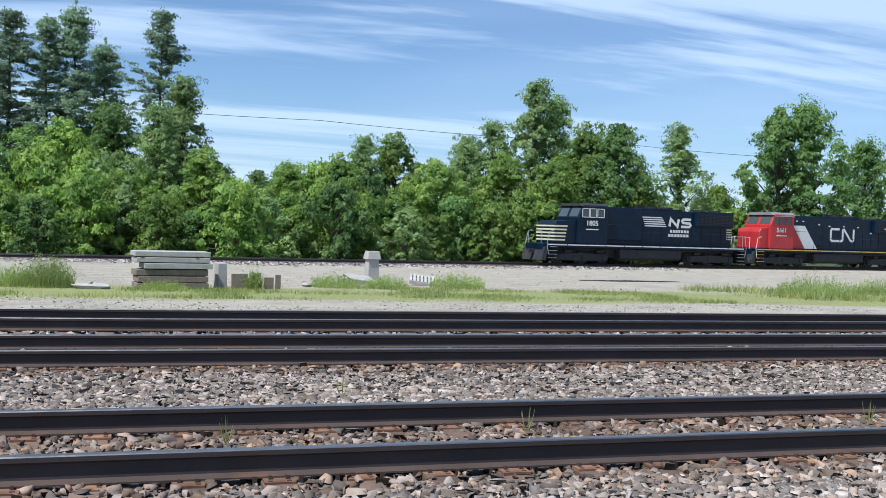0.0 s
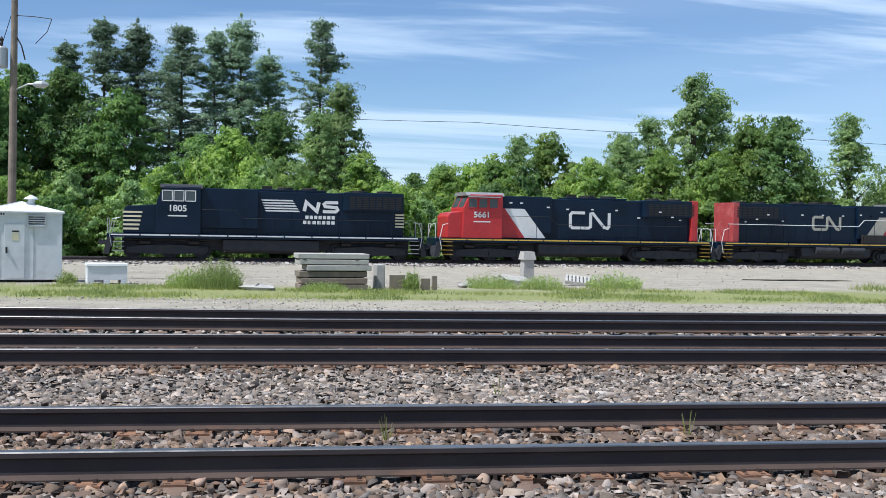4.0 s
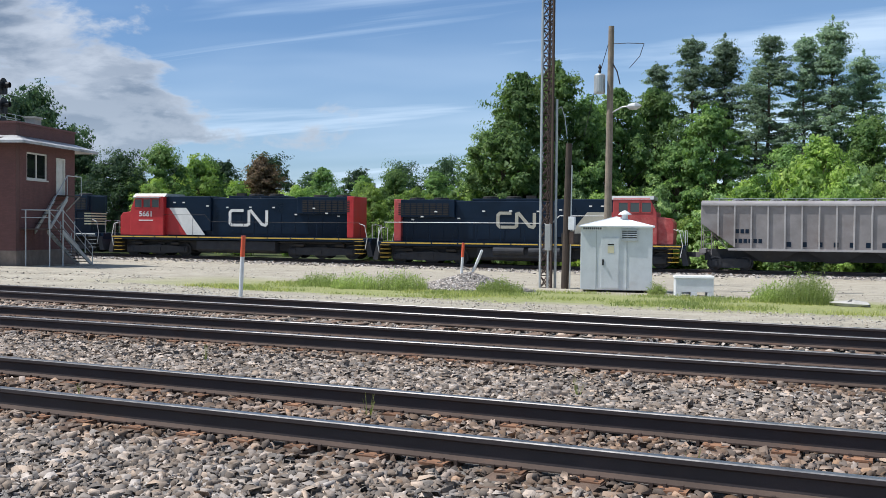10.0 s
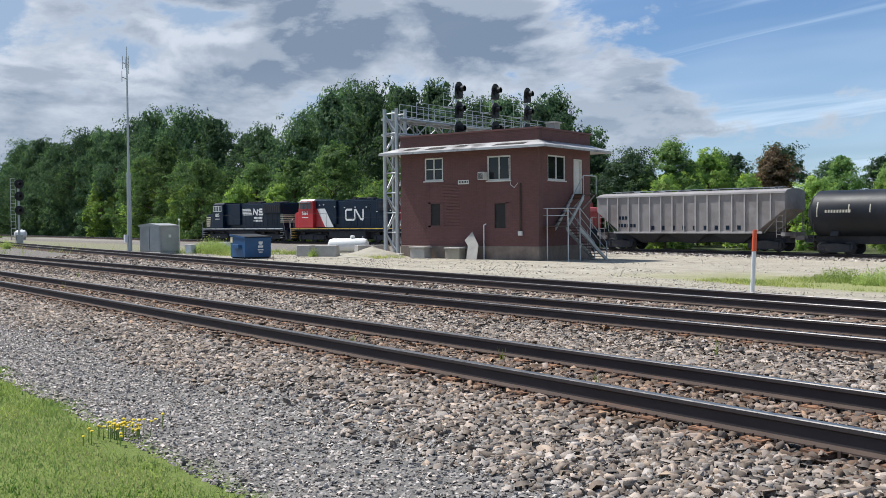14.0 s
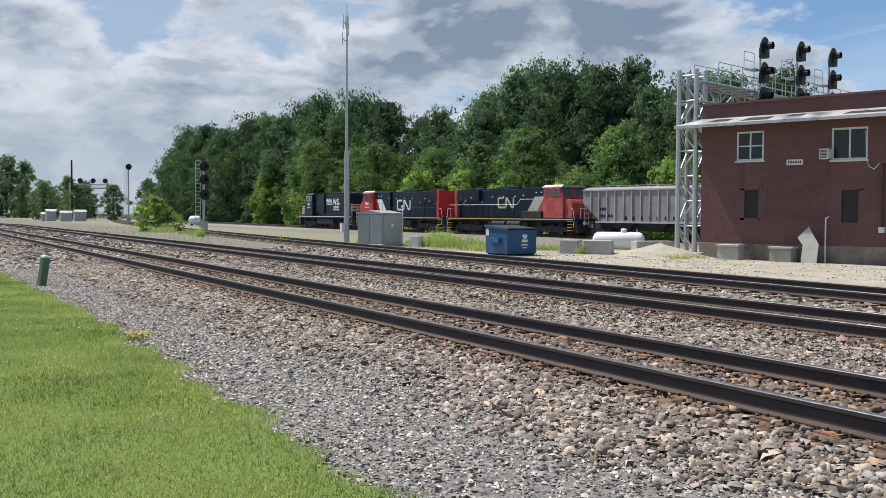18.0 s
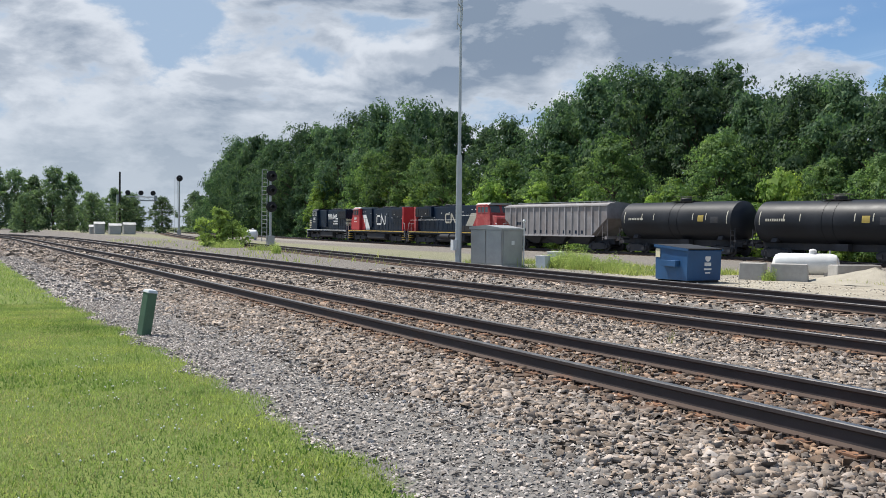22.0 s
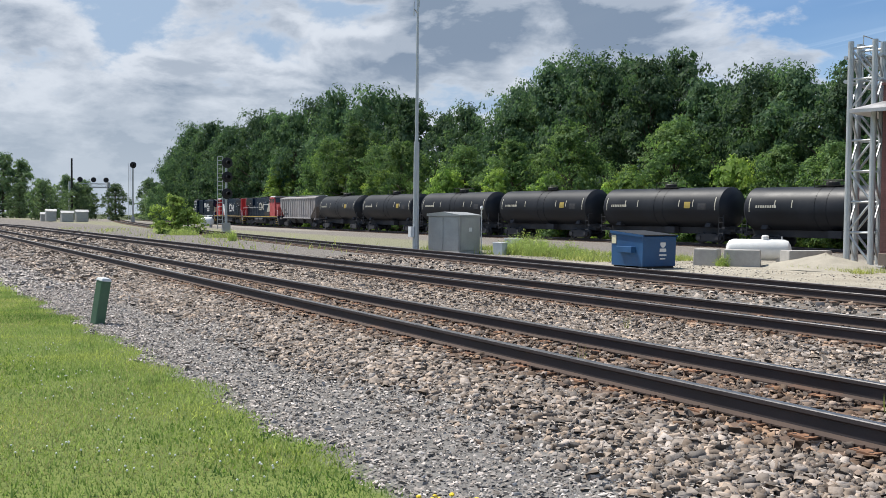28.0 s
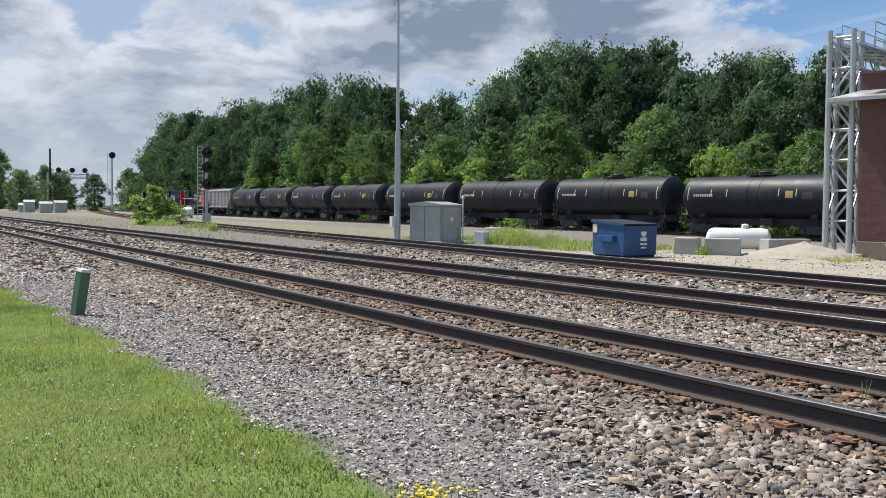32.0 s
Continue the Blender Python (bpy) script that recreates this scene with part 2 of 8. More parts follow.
MAT = dict(
    rail=surface("rail_steel", (0.050, 0.040, 0.041), 0.75, 0.1, 0.3, 2, 60, 0.3, 0.003, (0.045, 0.030, 0.024)),
    railfoot=surface("rusty_rail_foot", (0.075, 0.052, 0.042), 0.9, 0.1, 0.3, 2, 60, 0.3, 0.003, (0.17, 0.085, 0.05)),
    railtop=surface("rail_top", (0.30, 0.28, 0.265), 0.36, 1.0, 0.12, 6, 80, 0.1, 0.001),
    plate=surface("rusty_plate", (0.225, 0.118, 0.068), 0.9, 0.1, 0.4, 8, 60, 0.5, 0.004, (0.09, 0.05, 0.035), per_piece=0.3),
    tie=surface("old_tie", (0.15, 0.10, 0.072), 0.95, 0, 0.4, 5, 70, 0.7, 0.01, (0.20, 0.10, 0.06), per_piece=0.35),
    stone=surface("ballast_stone", (0.272, 0.222, 0.182), 0.9, 0, 0.25, 14, 60, 0.5, 0.006, (0.17, 0.13, 0.103), per_piece=0.52, island=True),
    ruststone=surface("rust_stained_stone", (0.215, 0.155, 0.115), 0.92, 0, 0.3, 9, 60, 0.4, 0.006, (0.19, 0.10, 0.058), per_piece=0.55, island=True),
    finestone=surface("fine_stone", (0.335, 0.300, 0.272), 0.92, 0, 0.3, 14, 60, 0.4, 0.006, (0.19, 0.168, 0.150), per_piece=0.5, island=True),
    yardstone=surface("tan_yard_gravel", (0.40, 0.36, 0.30), 0.95, 0, 0.3, 14, 60, 0.4, 0.006, (0.33, 0.28, 0.22), per_piece=0.22, island=True),
    gravel=surface("fine_gravel", (0.15, 0.148, 0.145), 0.95, 0, 0.35, 1.6, 30, 1.0, 0.03, (0.15, 0.14, 0.13)),
    steel=surface("galvanised_steel", (0.46, 0.48, 0.49), 0.5, 0.55, 0.12, 3, 40, 0.15, 0.003),
    whitesteel=surface("white_painted_steel", (0.66, 0.68, 0.69), 0.55, 0, 0.12, 2, 50, 0.15, 0.003, (0.45, 0.42, 0.38), (0.6, 0.85)),
    concrete=surface("concrete", (0.42, 0.40, 0.37), 0.9, 0, 0.2, 2.5, 45, 0.5, 0.008, (0.26, 0.25, 0.23)),
    black=surface("black_paint", (0.018, 0.018, 0.02), 0.5, 0, 0.25, 1.5, 50, 0.15, 0.003, (0.05, 0.047, 0.043)),
    darkmetal=surface("dark_metal", (0.028, 0.026, 0.025), 0.65, 0.2, 0.35, 3, 40, 0.3, 0.005, (0.06, 0.05, 0.042)),
)

MAT.update(
    locoblack=surface("loco_black_paint", (0.0045, 0.0145, 0.033), 0.35, 0, 0.3, 0.8, 40, 0.08, 0.003, (0.007, 0.014, 0.026), (0.6, 0.9), spec=0.2),
    red=surface("red_paint", (0.45, 0.030, 0.033), 0.42, 0, 0.18, 1.2, 40, 0.08, 0.003, (0.37, 0.045, 0.042), (0.55, 0.9)),
    fadedred=surface("faded_red_paint", (0.38, 0.055, 0.055), 0.6, 0, 0.2, 2.5, 40, 0.1, 0.003, (0.55, 0.20, 0.18), (0.5, 0.8)),
    white=surface("white_paint", (0.72, 0.72, 0.70), 0.5, 0, 0.1, 2, 40, 0.1, 0.002),
    fadedwhite=surface("faded_white_paint", (0.42, 0.40, 0.33), 0.6, 0, 0.2, 2, 40, 0.1, 0.002),
    yellow=surface("yellow_paint", (0.65, 0.42, 0.06), 0.5, 0, 0.15, 2, 40, 0.1, 0.002),
    fadedyellow=surface("faded_yellow_paint", (0.36, 0.27, 0.06), 0.6, 0, 0.2, 3, 40, 0.1, 0.002),
    cream=surface("cream_paint", (0.68, 0.62, 0.42), 0.5, 0, 0.1, 2, 40, 0.1, 0.002),
    tankblack=surface("tank_black_paint", (0.013, 0.0155, 0.021), 0.5, 0, 0.35, 0.35, 30, 0.1, 0.004, (0.034, 0.034, 0.038), (0.48, 0.8), spec=0.25),
    hopperrib=surface("pale_grey_paint", (0.42, 0.40, 0.395), 0.75, 0, 0.2, 0.8, 30, 0.2, 0.004, (0.22, 0.19, 0.18), (0.5, 0.8)),
    hopper=surface("weathered_grey_paint", (0.27, 0.252, 0.25), 0.8, 0, 0.25, 0.8, 30, 0.2, 0.004, (0.15, 0.115, 0.105), (0.45, 0.75)),
    # grime on the trucks; also the dark colour for shaded undersides
    truck=surface("truck_grime_and_shade", (0.036, 0.038, 0.045), 0.8, 0.1, 0.4, 2, 30, 0.4, 0.008, (0.06, 0.055, 0.05)),
    cabglass=glass("cab_glass", (0.06, 0.075, 0.08)),
)
MAT.update(
    brick=surface("red_brick", (0.158, 0.078, 0.074), 0.9, 0, 0.14, 0.9, 30, 0.4, 0.005, (0.115, 0.06, 0.058), (0.58, 0.95), per_piece=0.07, island=True),
    stained=surface("stained_concrete", (0.24, 0.19, 0.155), 0.9, 0, 0.3, 1.6, 40, 0.5, 0.008, (0.12, 0.09, 0.075), (0.48, 0.72)),
    mortar=surface("mortar", (0.135, 0.074, 0.068), 0.95, 0, 0.2, 4, 30, 0.4, 0.005),
    winframe=surface("white_window_frame", (0.66, 0.65, 0.61), 0.6, 0, 0.15, 3, 30, 0.15, 0.003),
    pane=glass("window_pane", (0.012, 0.014, 0.016), 0.04),
    tinroof=surface("old_tin_roof", (0.48, 0.47, 0.47), 0.45, 0.35, 0.25, 1.2, 20, 0.3, 0.006, (0.12, 0.11, 0.11), (0.52, 0.66)),
    rustysteel=surface("rusty_stair_steel", (0.085, 0.06, 0.05), 0.8, 0.3, 0.35, 3, 40, 0.4, 0.004),
    bluebin=surface("blue_bin_paint", (0.019, 0.078, 0.19), 0.5, 0, 0.2, 1.2, 40, 0.15, 0.004, (0.05, 0.09, 0.17), (0.6, 0.8)),
    orange=surface("orange_red_paint", (0.62, 0.10, 0.04), 0.55, 0, 0.15, 3, 40, 0.1, 0.003),
    greenpost=surface("green_plastic", (0.085, 0.155, 0.095), 0.6, 0, 0.15, 5, 40, 0.1, 0.003, (0.14, 0.18, 0.13)),
    wood=surface("weathered_wood", (0.23, 0.19, 0.15), 0.9, 0, 0.3, 3, 50, 0.6, 0.008, (0.13, 0.10, 0.08)),
    palewood=surface("bleached_wood", (0.46, 0.44, 0.40), 0.9, 0, 0.25, 4, 50, 0.5, 0.006, (0.28, 0.26, 0.22)),
    darkwood=surface("creosoted_wood", (0.06, 0.045, 0.036), 0.9, 0, 0.35, 3, 50, 0.6, 0.008),
    sand=surface("pale_sand", (0.34, 0.31, 0.25), 0.95, 0, 0.2, 1.5, 30, 0.6, 0.02),
    signalblack=surface("signal_black", (0.012, 0.012, 0.013), 0.6, 0, 0.2, 3, 40, 0.1, 0.002),
    aluminium=surface("dull_aluminium", (0.40, 0.40, 0.39), 0.45, 0.5, 0.15, 1.5, 30, 0.1, 0.003, (0.24, 0.23, 0.22), (0.55, 0.85)),
)


# ---- building blocks ----
class Shape:
    """Gathers faces for one mesh."""

    def __init__(self):
        self.v, self.f, self.m = [], [], []

    def add(self, verts, faces, mi=0):
        o = len(self.v)
        self.v += [tuple(p) for p in verts]
        self.f += [tuple(i + o for i in f) for f in faces]
        self.m += [mi] * len(faces)
        return self

    def box(self, x0, x1, y0, y1, z0, z1, mi=0, m=None, taper=0.0):
        t = taper
        p = [(x0, y0, z0), (x1, y0, z0), (x1, y1, z0), (x0, y1, z0), (x0 + t, y0 + t, z1), (x1 - t, y0 + t, z1), (x1 - t, y1 - t, z1), (x0 + t, y1 - t, z1)]
        if m is not None:
            p = [m @ Vector(q) for q in p]
        return self.add(p, [(3, 2, 1, 0), (4, 5, 6, 7), (0, 1, 5, 4), (1, 2, 6, 5), (2, 3, 7, 6), (3, 0, 4, 7)], mi)

    def rod(self, a, b, r, r2=None, seg=8, mi=0):
        a, b = Vector(a), Vector(b)
        d = (b - a)
        q = d.to_track_quat("Z", "Y")
        r2 = r if r2 is None else r2
        p = []
        for c, rr in ((a, r), (b, r2)):
            p += [c + q @ Vector((rr * math.cos(k * math.tau / seg), rr * math.sin(k * math.tau / seg), 0)) for k in range(seg)]
        f = [(k, (k + 1) % seg, seg + (k + 1) % seg, seg + k) for k in range(seg)]
        return self.add(p, f + [tuple(range(seg))[::-1], tuple(range(seg, 2 * seg))], mi)

    def path(self, pts, r, seg=6, mi=0):
        for a, b in zip(pts[:-1], pts[1:]):
            self.rod(a, b, r, seg=seg, mi=mi)
        return self

    def prism(self, outline, axis, lo, hi, mi=0):
        """A closed outline in the plane across axis, drawn out from lo to hi. axis y: outline is (x, z); axis x: (y, z); axis z: (x, y)."""
        def put(p, d):
            return {"x": (d, p[0], p[1]), "y": (p[0], d, p[1]), "z": (p[0], p[1], d)}[axis]
        k = len(outline)
        p = [put(q, lo) for q in outline] + [put(q, hi) for q in outline]
        f = [(i, (i + 1) % k, k + (i + 1) % k, k + i) for i in range(k)]
        return self.add(p, f + [tuple(range(k))[::-1], tuple(range(k, 2 * k))], mi)

    def lathe(self, profile, m=None, seg=16, mi=0):
        """profile: (radius, height) rows, turned about z, then placed by m."""
        p = [(r * math.cos(k * math.tau / seg), r * math.sin(k * math.tau / seg), z) for r, z in profile for k in range(seg)]
        if m is not None:
            p = [m @ Vector(q) for q in p]
        f = [(i * seg + k, i * seg + (k + 1) % seg, (i + 1) * seg + (k + 1) % seg, (i + 1) * seg + k) for i in range(len(profile) - 1) for k in range(seg)]
        n = len(profile) - 1
        return self.add(p, f + [tuple(range(seg))[::-1], tuple(n * seg + k for k in range(seg))], mi)

    def mesh(self, name, mats):
        me = bpy.data.meshes.new(name)
        me.from_pydata(self.v, [], self.f)
        for m in mats if isinstance(mats, (list, tuple)) else [mats]:
            me.materials.append(m)
        me.polygons.foreach_set("material_index", self.m)
        b = bmesh.new()
        b.from_mesh(me)
        bmesh.ops.recalc_face_normals(b, faces=b.faces)
        b.to_mesh(me)
        b.free()
        me.update()
        return me


def smooth(ob, angle=40):
    ob.data.polygons.foreach_set("use_smooth", [True] * len(ob.data.polygons))
    ob.data.set_sharp_from_angle(angle=radians(angle))
    return ob


def part(name, shape, mats, parent, label="", bevel=0.0):
    me = shape.mesh(name, mats) if isinstance(shape, Shape) else shape
    ob = new(name, me)
    ob.parent = parent
    if label:
        ob["label"] = label
    if bevel:
        b = ob.modifiers.new("bevel", "BEVEL")
        b.width, b.segments, b.limit_method = bevel, 2, "ANGLE"
    return ob


def thing(name, label, category, group="", m=None, kind=""):
    ob = new(name)
    ob.empty_display_size = 0.2
    if m is not None:
        ob.matrix_basis = m
    return tagged(ob, label, category, group, kind)


def soup(name, pts, quads, mats, parent=None):
    """A mesh out of numpy arrays: pts (n, 3), faces (m, k)."""
    me = bpy.data.meshes.new(name)
    k = quads.shape[1]
    me.vertices.add(len(pts))
    me.vertices.foreach_set("co", pts.astype(np.float32).ravel())
    me.loops.add(quads.size)
    me.loops.foreach_set("vertex_index", quads.astype(np.int32).ravel())
    me.polygons.add(len(quads))
    me.polygons.foreach_set("loop_start", np.arange(0, quads.size, k, dtype=np.int32))
    me.update(calc_edges=True)
    for m in mats if isinstance(mats, (list, tuple)) else [mats]:
        me.materials.append(m)
    ob = new(name, me)
    ob.parent = parent
    return ob


RNG = np.random.default_rng(7)


# ---- plan: the tracks run along x, the yard lies beyond them ----
T1, T2 = 7.28, 12.36            # middle of the two main tracks
GAUGE = 1.505 / 2
YARD_X = np.array([-320, -230, -170, -130, -90, -60, -30, 0, 20, 40, 60, 120, 200.0])
YARD_Y = np.array([59, 57.3, 54, 52.8, 55.4, 58.9, 63, 67, 69.5, 73.0, 77.0, 90.0, 108.0])
YARD_S = np.gradient(YARD_Y, YARD_X)


def bend(x):
    """How far the main tracks swing towards the lawn far in the west."""
    s = np.maximum(0, -np.asarray(x, float) - 125)
    return -s * s / 420


def siding(x):
    s = np.maximum(0, -np.asarray(x, float))
    return 15.95 + 0.04 * s + 0.0003 * s * s


def yard_line(x):
    x = np.clip(np.asarray(x, float), -319, 199)
    i = np.clip(np.searchsorted(YARD_X, x) - 1, 0, len(YARD_X) - 2)
    h = YARD_X[i + 1] - YARD_X[i]
    u = (x - YARD_X[i]) / h
    return ((2 * u**3 - 3 * u**2 + 1) * YARD_Y[i] + (u**3 - 2 * u**2 + u) * h * YARD_S[i]
            + (-2 * u**3 + 3 * u**2) * YARD_Y[i + 1] + (u**3 - u**2) * h * YARD_S[i + 1])


def yard_z(x):
    return np.interp(x, [-300, -90, -50, -20], [-0.35, -0.45, -0.72, -1.0])


def ramp(v, a, b):
    u = np.clip((np.asarray(v, float) - a) / (b - a), 0, 1)
    return u * u * (3 - 2 * u)


def ground_z(x, y):
    x, y = np.asarray(x, float), np.asarray(y, float)
    ym = y - bend(x)
    z = -0.36 + 0.132 * ramp(ym, 3.6, 5.9)
    y3, y4 = siding(x), yard_line(x)
    zb = yard_z(x) - 0.24
    u = np.clip((y - y3 - 3.0) / np.maximum(1, y4 - y3 - 7.5), 0, 1)
    p = np.interp(x, [-38, -18], [2.2, 1.0])
    far = -0.33 + (zb - 0.18 + 0.33) * u**p
    z = np.where(y > y3 + 1.6, z + (far - z) * ramp(y, y3 + 1.6, y3 + 3.2), z)
    z = np.where(y > y4 - 4, z + 0.17 * ramp(y, y4 - 3.4, y4 - 1.9), z)
    z = np.where(y > y4, z - 0.3 * ramp(y, y4 + 1.9, y4 + 4), z)
    z = z - 0.10 * np.exp(-((y - y3 + (y3 - T2) / 2) / 0.5) ** 2)
    return z


def lawn_rim(x):
    """Where the lawn meets the gravel."""
    return np.interp(x, [-110, -49, -40, -31.5, -24, -14, -6], [2.85, 2.86, 3.06, 3.30, 3.12, 2.94, 2.66])


def on_ground(x, y):
    return float(ground_z(x, y))


# ---- ground ----
def ground_material():
    m = bpy.data.materials.new("yard_ground")
    m.use_nodes = True
    n, l = m.node_tree.nodes, m.node_tree.links
    b = n["Principled BSDF"]
    b.inputs["Roughness"].default_value, b.inputs["Specular IOR Level"].default_value = 0.95, 0.2
    tc, s = n.new("ShaderNodeTexCoord"), n.new("ShaderNodeSeparateXYZ")
    l.new(tc.outputs["Object"], s.inputs[0])

    def nz(scale, detail=5, rough=0.6):
        t = n.new("ShaderNodeTexNoise")
        t.inputs["Scale"].default_value, t.inputs["Detail"].default_value, t.inputs["Roughness"].default_value = scale, detail, rough
        l.new(tc.outputs["Object"], t.inputs["Vector"])
        return t.outputs["Fac"]

    def op(kind, a, c, clamp=False):
        x = n.new("ShaderNodeMath")
        x.operation, x.use_clamp = kind, clamp
        for i, v in enumerate((a, c)):
            if isinstance(v, (int, float)):
                x.inputs[i].default_value = v
            else:
                l.new(v, x.inputs[i])
        return x.outputs[0]

    def step(v, lo, hi):
        x = n.new("ShaderNodeMapRange")
        x.inputs["From Min"].default_value, x.inputs["From Max"].default_value = lo, hi
        l.new(v, x.inputs["Value"])
        return x.outputs["Result"]

    def mix(f, a, c):
        x = n.new("ShaderNodeMixRGB")
        for sock, v in zip(x.inputs, (f, a, c)):
            if isinstance(v, (int, float)):
                sock.default_value = v
            elif isinstance(v, tuple):
                sock.default_value = (*v, 1)
            else:
                l.new(v, sock)
        return x.outputs[0]

    big, mid, fine, grit = nz(0.16, 4), nz(0.9, 5), nz(9, 4), nz(34, 3, 0.7)
    wob = op("ADD", op("MULTIPLY", op("SUBTRACT", big, 0.5), 5.0), op("MULTIPLY", op("SUBTRACT", mid, 0.5), 2.2))
    yw = op("ADD", s.outputs[1], wob)
    x = s.outputs[0]
    stone = mix(step(fine, 0.3, 0.7), (0.10, 0.09, 0.08), (0.26, 0.235, 0.21))
    stone = mix(op("MULTIPLY", step(grit, 0.45, 0.8), 0.6), stone, (0.05, 0.048, 0.046))
    pale = mix(step(mid, 0.35, 0.65), (0.32, 0.285, 0.225), (0.44, 0.395, 0.315))
    pale = mix(op("MULTIPLY", step(fine, 0.4, 0.75), 0.5), pale, (0.20, 0.185, 0.16))
    grass = mix(step(fine, 0.3, 0.7), (0.17, 0.19, 0.065), (0.32, 0.33, 0.14))
    grass = mix(op("MULTIPLY", step(mid, 0.5, 0.75), 0.6), grass, (0.30, 0.29, 0.12))
    lawn = mix(step(mid, 0.3, 0.7), (0.095, 0.13, 0.03), (0.16, 0.20, 0.05))
    earth = mix(step(fine, 0.3, 0.7), (0.03, 0.045, 0.018), (0.09, 0.10, 0.04))
    col = mix(step(s.outputs[1], 5.5, 5.0), stone, mix(step(fine, 0.3, 0.7), (0.125, 0.118, 0.111), (0.225, 0.214, 0.20)))
    east = step(x, -62.0, -50.0)
    col = mix(op("MULTIPLY", step(op("ADD", yw, op("MULTIPLY", x, 0.02)), 19.2, 20.2), op("ADD", op("MULTIPLY", east, 0.92), 0.08)), col, pale)
    strip = op("MULTIPLY", step(yw, 24.4, 25.6), op("SUBTRACT", 1.0, step(yw, 31.5, 34.0)), True)
    strip = op("MULTIPLY", strip, step(x, -26.0, -20.0), True)
    weedy = op("MULTIPLY", op("MULTIPLY", step(yw, 24.0, 26.0), op("SUBTRACT", 1.0, step(yw, 33.0, 36.0))), op("SUBTRACT", 1.0, step(x, -58.0, -54.0)), True)
    col = mix(op("MAXIMUM", strip, op("MULTIPLY", weedy, 0.35)), col, grass)
    yard_side = op("SUBTRACT", s.outputs[1], op("MULTIPLY", op("MAXIMUM", x, 10.0), 0.10))
    bed = op("MULTIPLY", step(op("SUBTRACT", yard_side, op("MULTIPLY", x, 0.10)), 63.0, 64.0), 0.75)
    col = mix(bed, col, mix(step(grit, 0.35, 0.65), (0.15, 0.138, 0.125), (0.36, 0.33, 0.295)))
    behind = step(op("SUBTRACT", yard_side, op("MULTIPLY", x, 0.088)), 70.0, 73.0)
    col = mix(behind, col, earth)
    edge = op("ADD", s.outputs[1], op("MULTIPLY", op("SUBTRACT", nz(1.4, 4), 0.5), 0.9))
    swell = op("MULTIPLY", step(x, -48.0, -34.0), op("SUBTRACT", 0.44, op("MULTIPLY", step(x, -30.0, -18.0), 0.24)))
    col = mix(op("SUBTRACT", 1.0, step(op("SUBTRACT", edge, swell), 2.7, 2.95)), col, lawn)
    l.new(col, b.inputs["Base Color"])
    bp = n.new("ShaderNodeBump")
    bp.inputs["Strength"].default_value, bp.inputs["Distance"].default_value = 0.9, 0.05
    l.new(op("ADD", fine, op("MULTIPLY", grit, 0.6)), bp.inputs["Height"])
    l.new(bp.outputs[0], b.inputs["Normal"])
    return m


MAT["ground"] = ground_material()


def build_ground():
    xs = np.unique(np.r_[-900, -700, -500, np.arange(-400, -110, 10), np.arange(-110, 40, 1.5), np.arange(40, 200, 8), 200, 300, 500, 900])
    ys = np.unique(np.r_[-300, -150, -80, np.arange(-40, 0, 4), np.arange(0, 24, 0.4), np.arange(24, 100, 1.0), np.arange(100, 200, 10), 300, 500, 900])
    X, Y = np.meshgrid(xs, ys, indexing="ij")
    Z = ground_z(X, Y)
    a, b = X.shape
    i = (np.arange(a - 1)[:, None] * b + np.arange(b - 1)).ravel()
    g = soup("ground", np.stack([X.ravel(), Y.ravel(), Z.ravel()], 1), np.stack([i, i + b, i + b + 1, i + 1], 1), MAT["ground"])
    g.data.polygons.foreach_set("use_smooth", [True] * len(g.data.polygons))
    tagged(g, "gravel rail yard ground with grass strips and mown lawn", "ground", kind="structure")


build_ground()

# ---- tracks ----
RAIL = [(-0.076, 0), (0.076, 0), (0.076, 0.012), (0.012, 0.03), (0.009, 0.125), (0.036, 0.142), (0.037, 0.173), (0.032, 0.181), (-0.032, 0.181), (-0.037, 0.173),
        (-0.036, 0.142), (-0.009, 0.125), (-0.012, 0.03), (-0.076, 0.012)]


def rail_shape(line, top, xs, off):
    """The rail's outline drawn along the line y = line(x), with its running surface at z = top(x)."""
    sh = Shape()
    k = len(RAIL)
    p = []
    for x in xs:
        p += [(x, float(line(x)) + off + a, float(top(x)) - 0.181 + z) for a, z in RAIL]
    for i in range(len(xs) - 1):
        for j in range(k):
            sh.f.append((i * k + j, i * k + (j + 1) % k, (i + 1) * k + (j + 1) % k, (i + 1) * k + j))
            sh.m.append(1 if j in (6, 7, 8) else 2 if j in (1, 2, 12, 13) else 0)
    sh.v = p
    sh.f += [tuple(range(k)), tuple(range((len(xs) - 1) * k, len(xs) * k))]
    sh.m += [0, 0]
    return sh


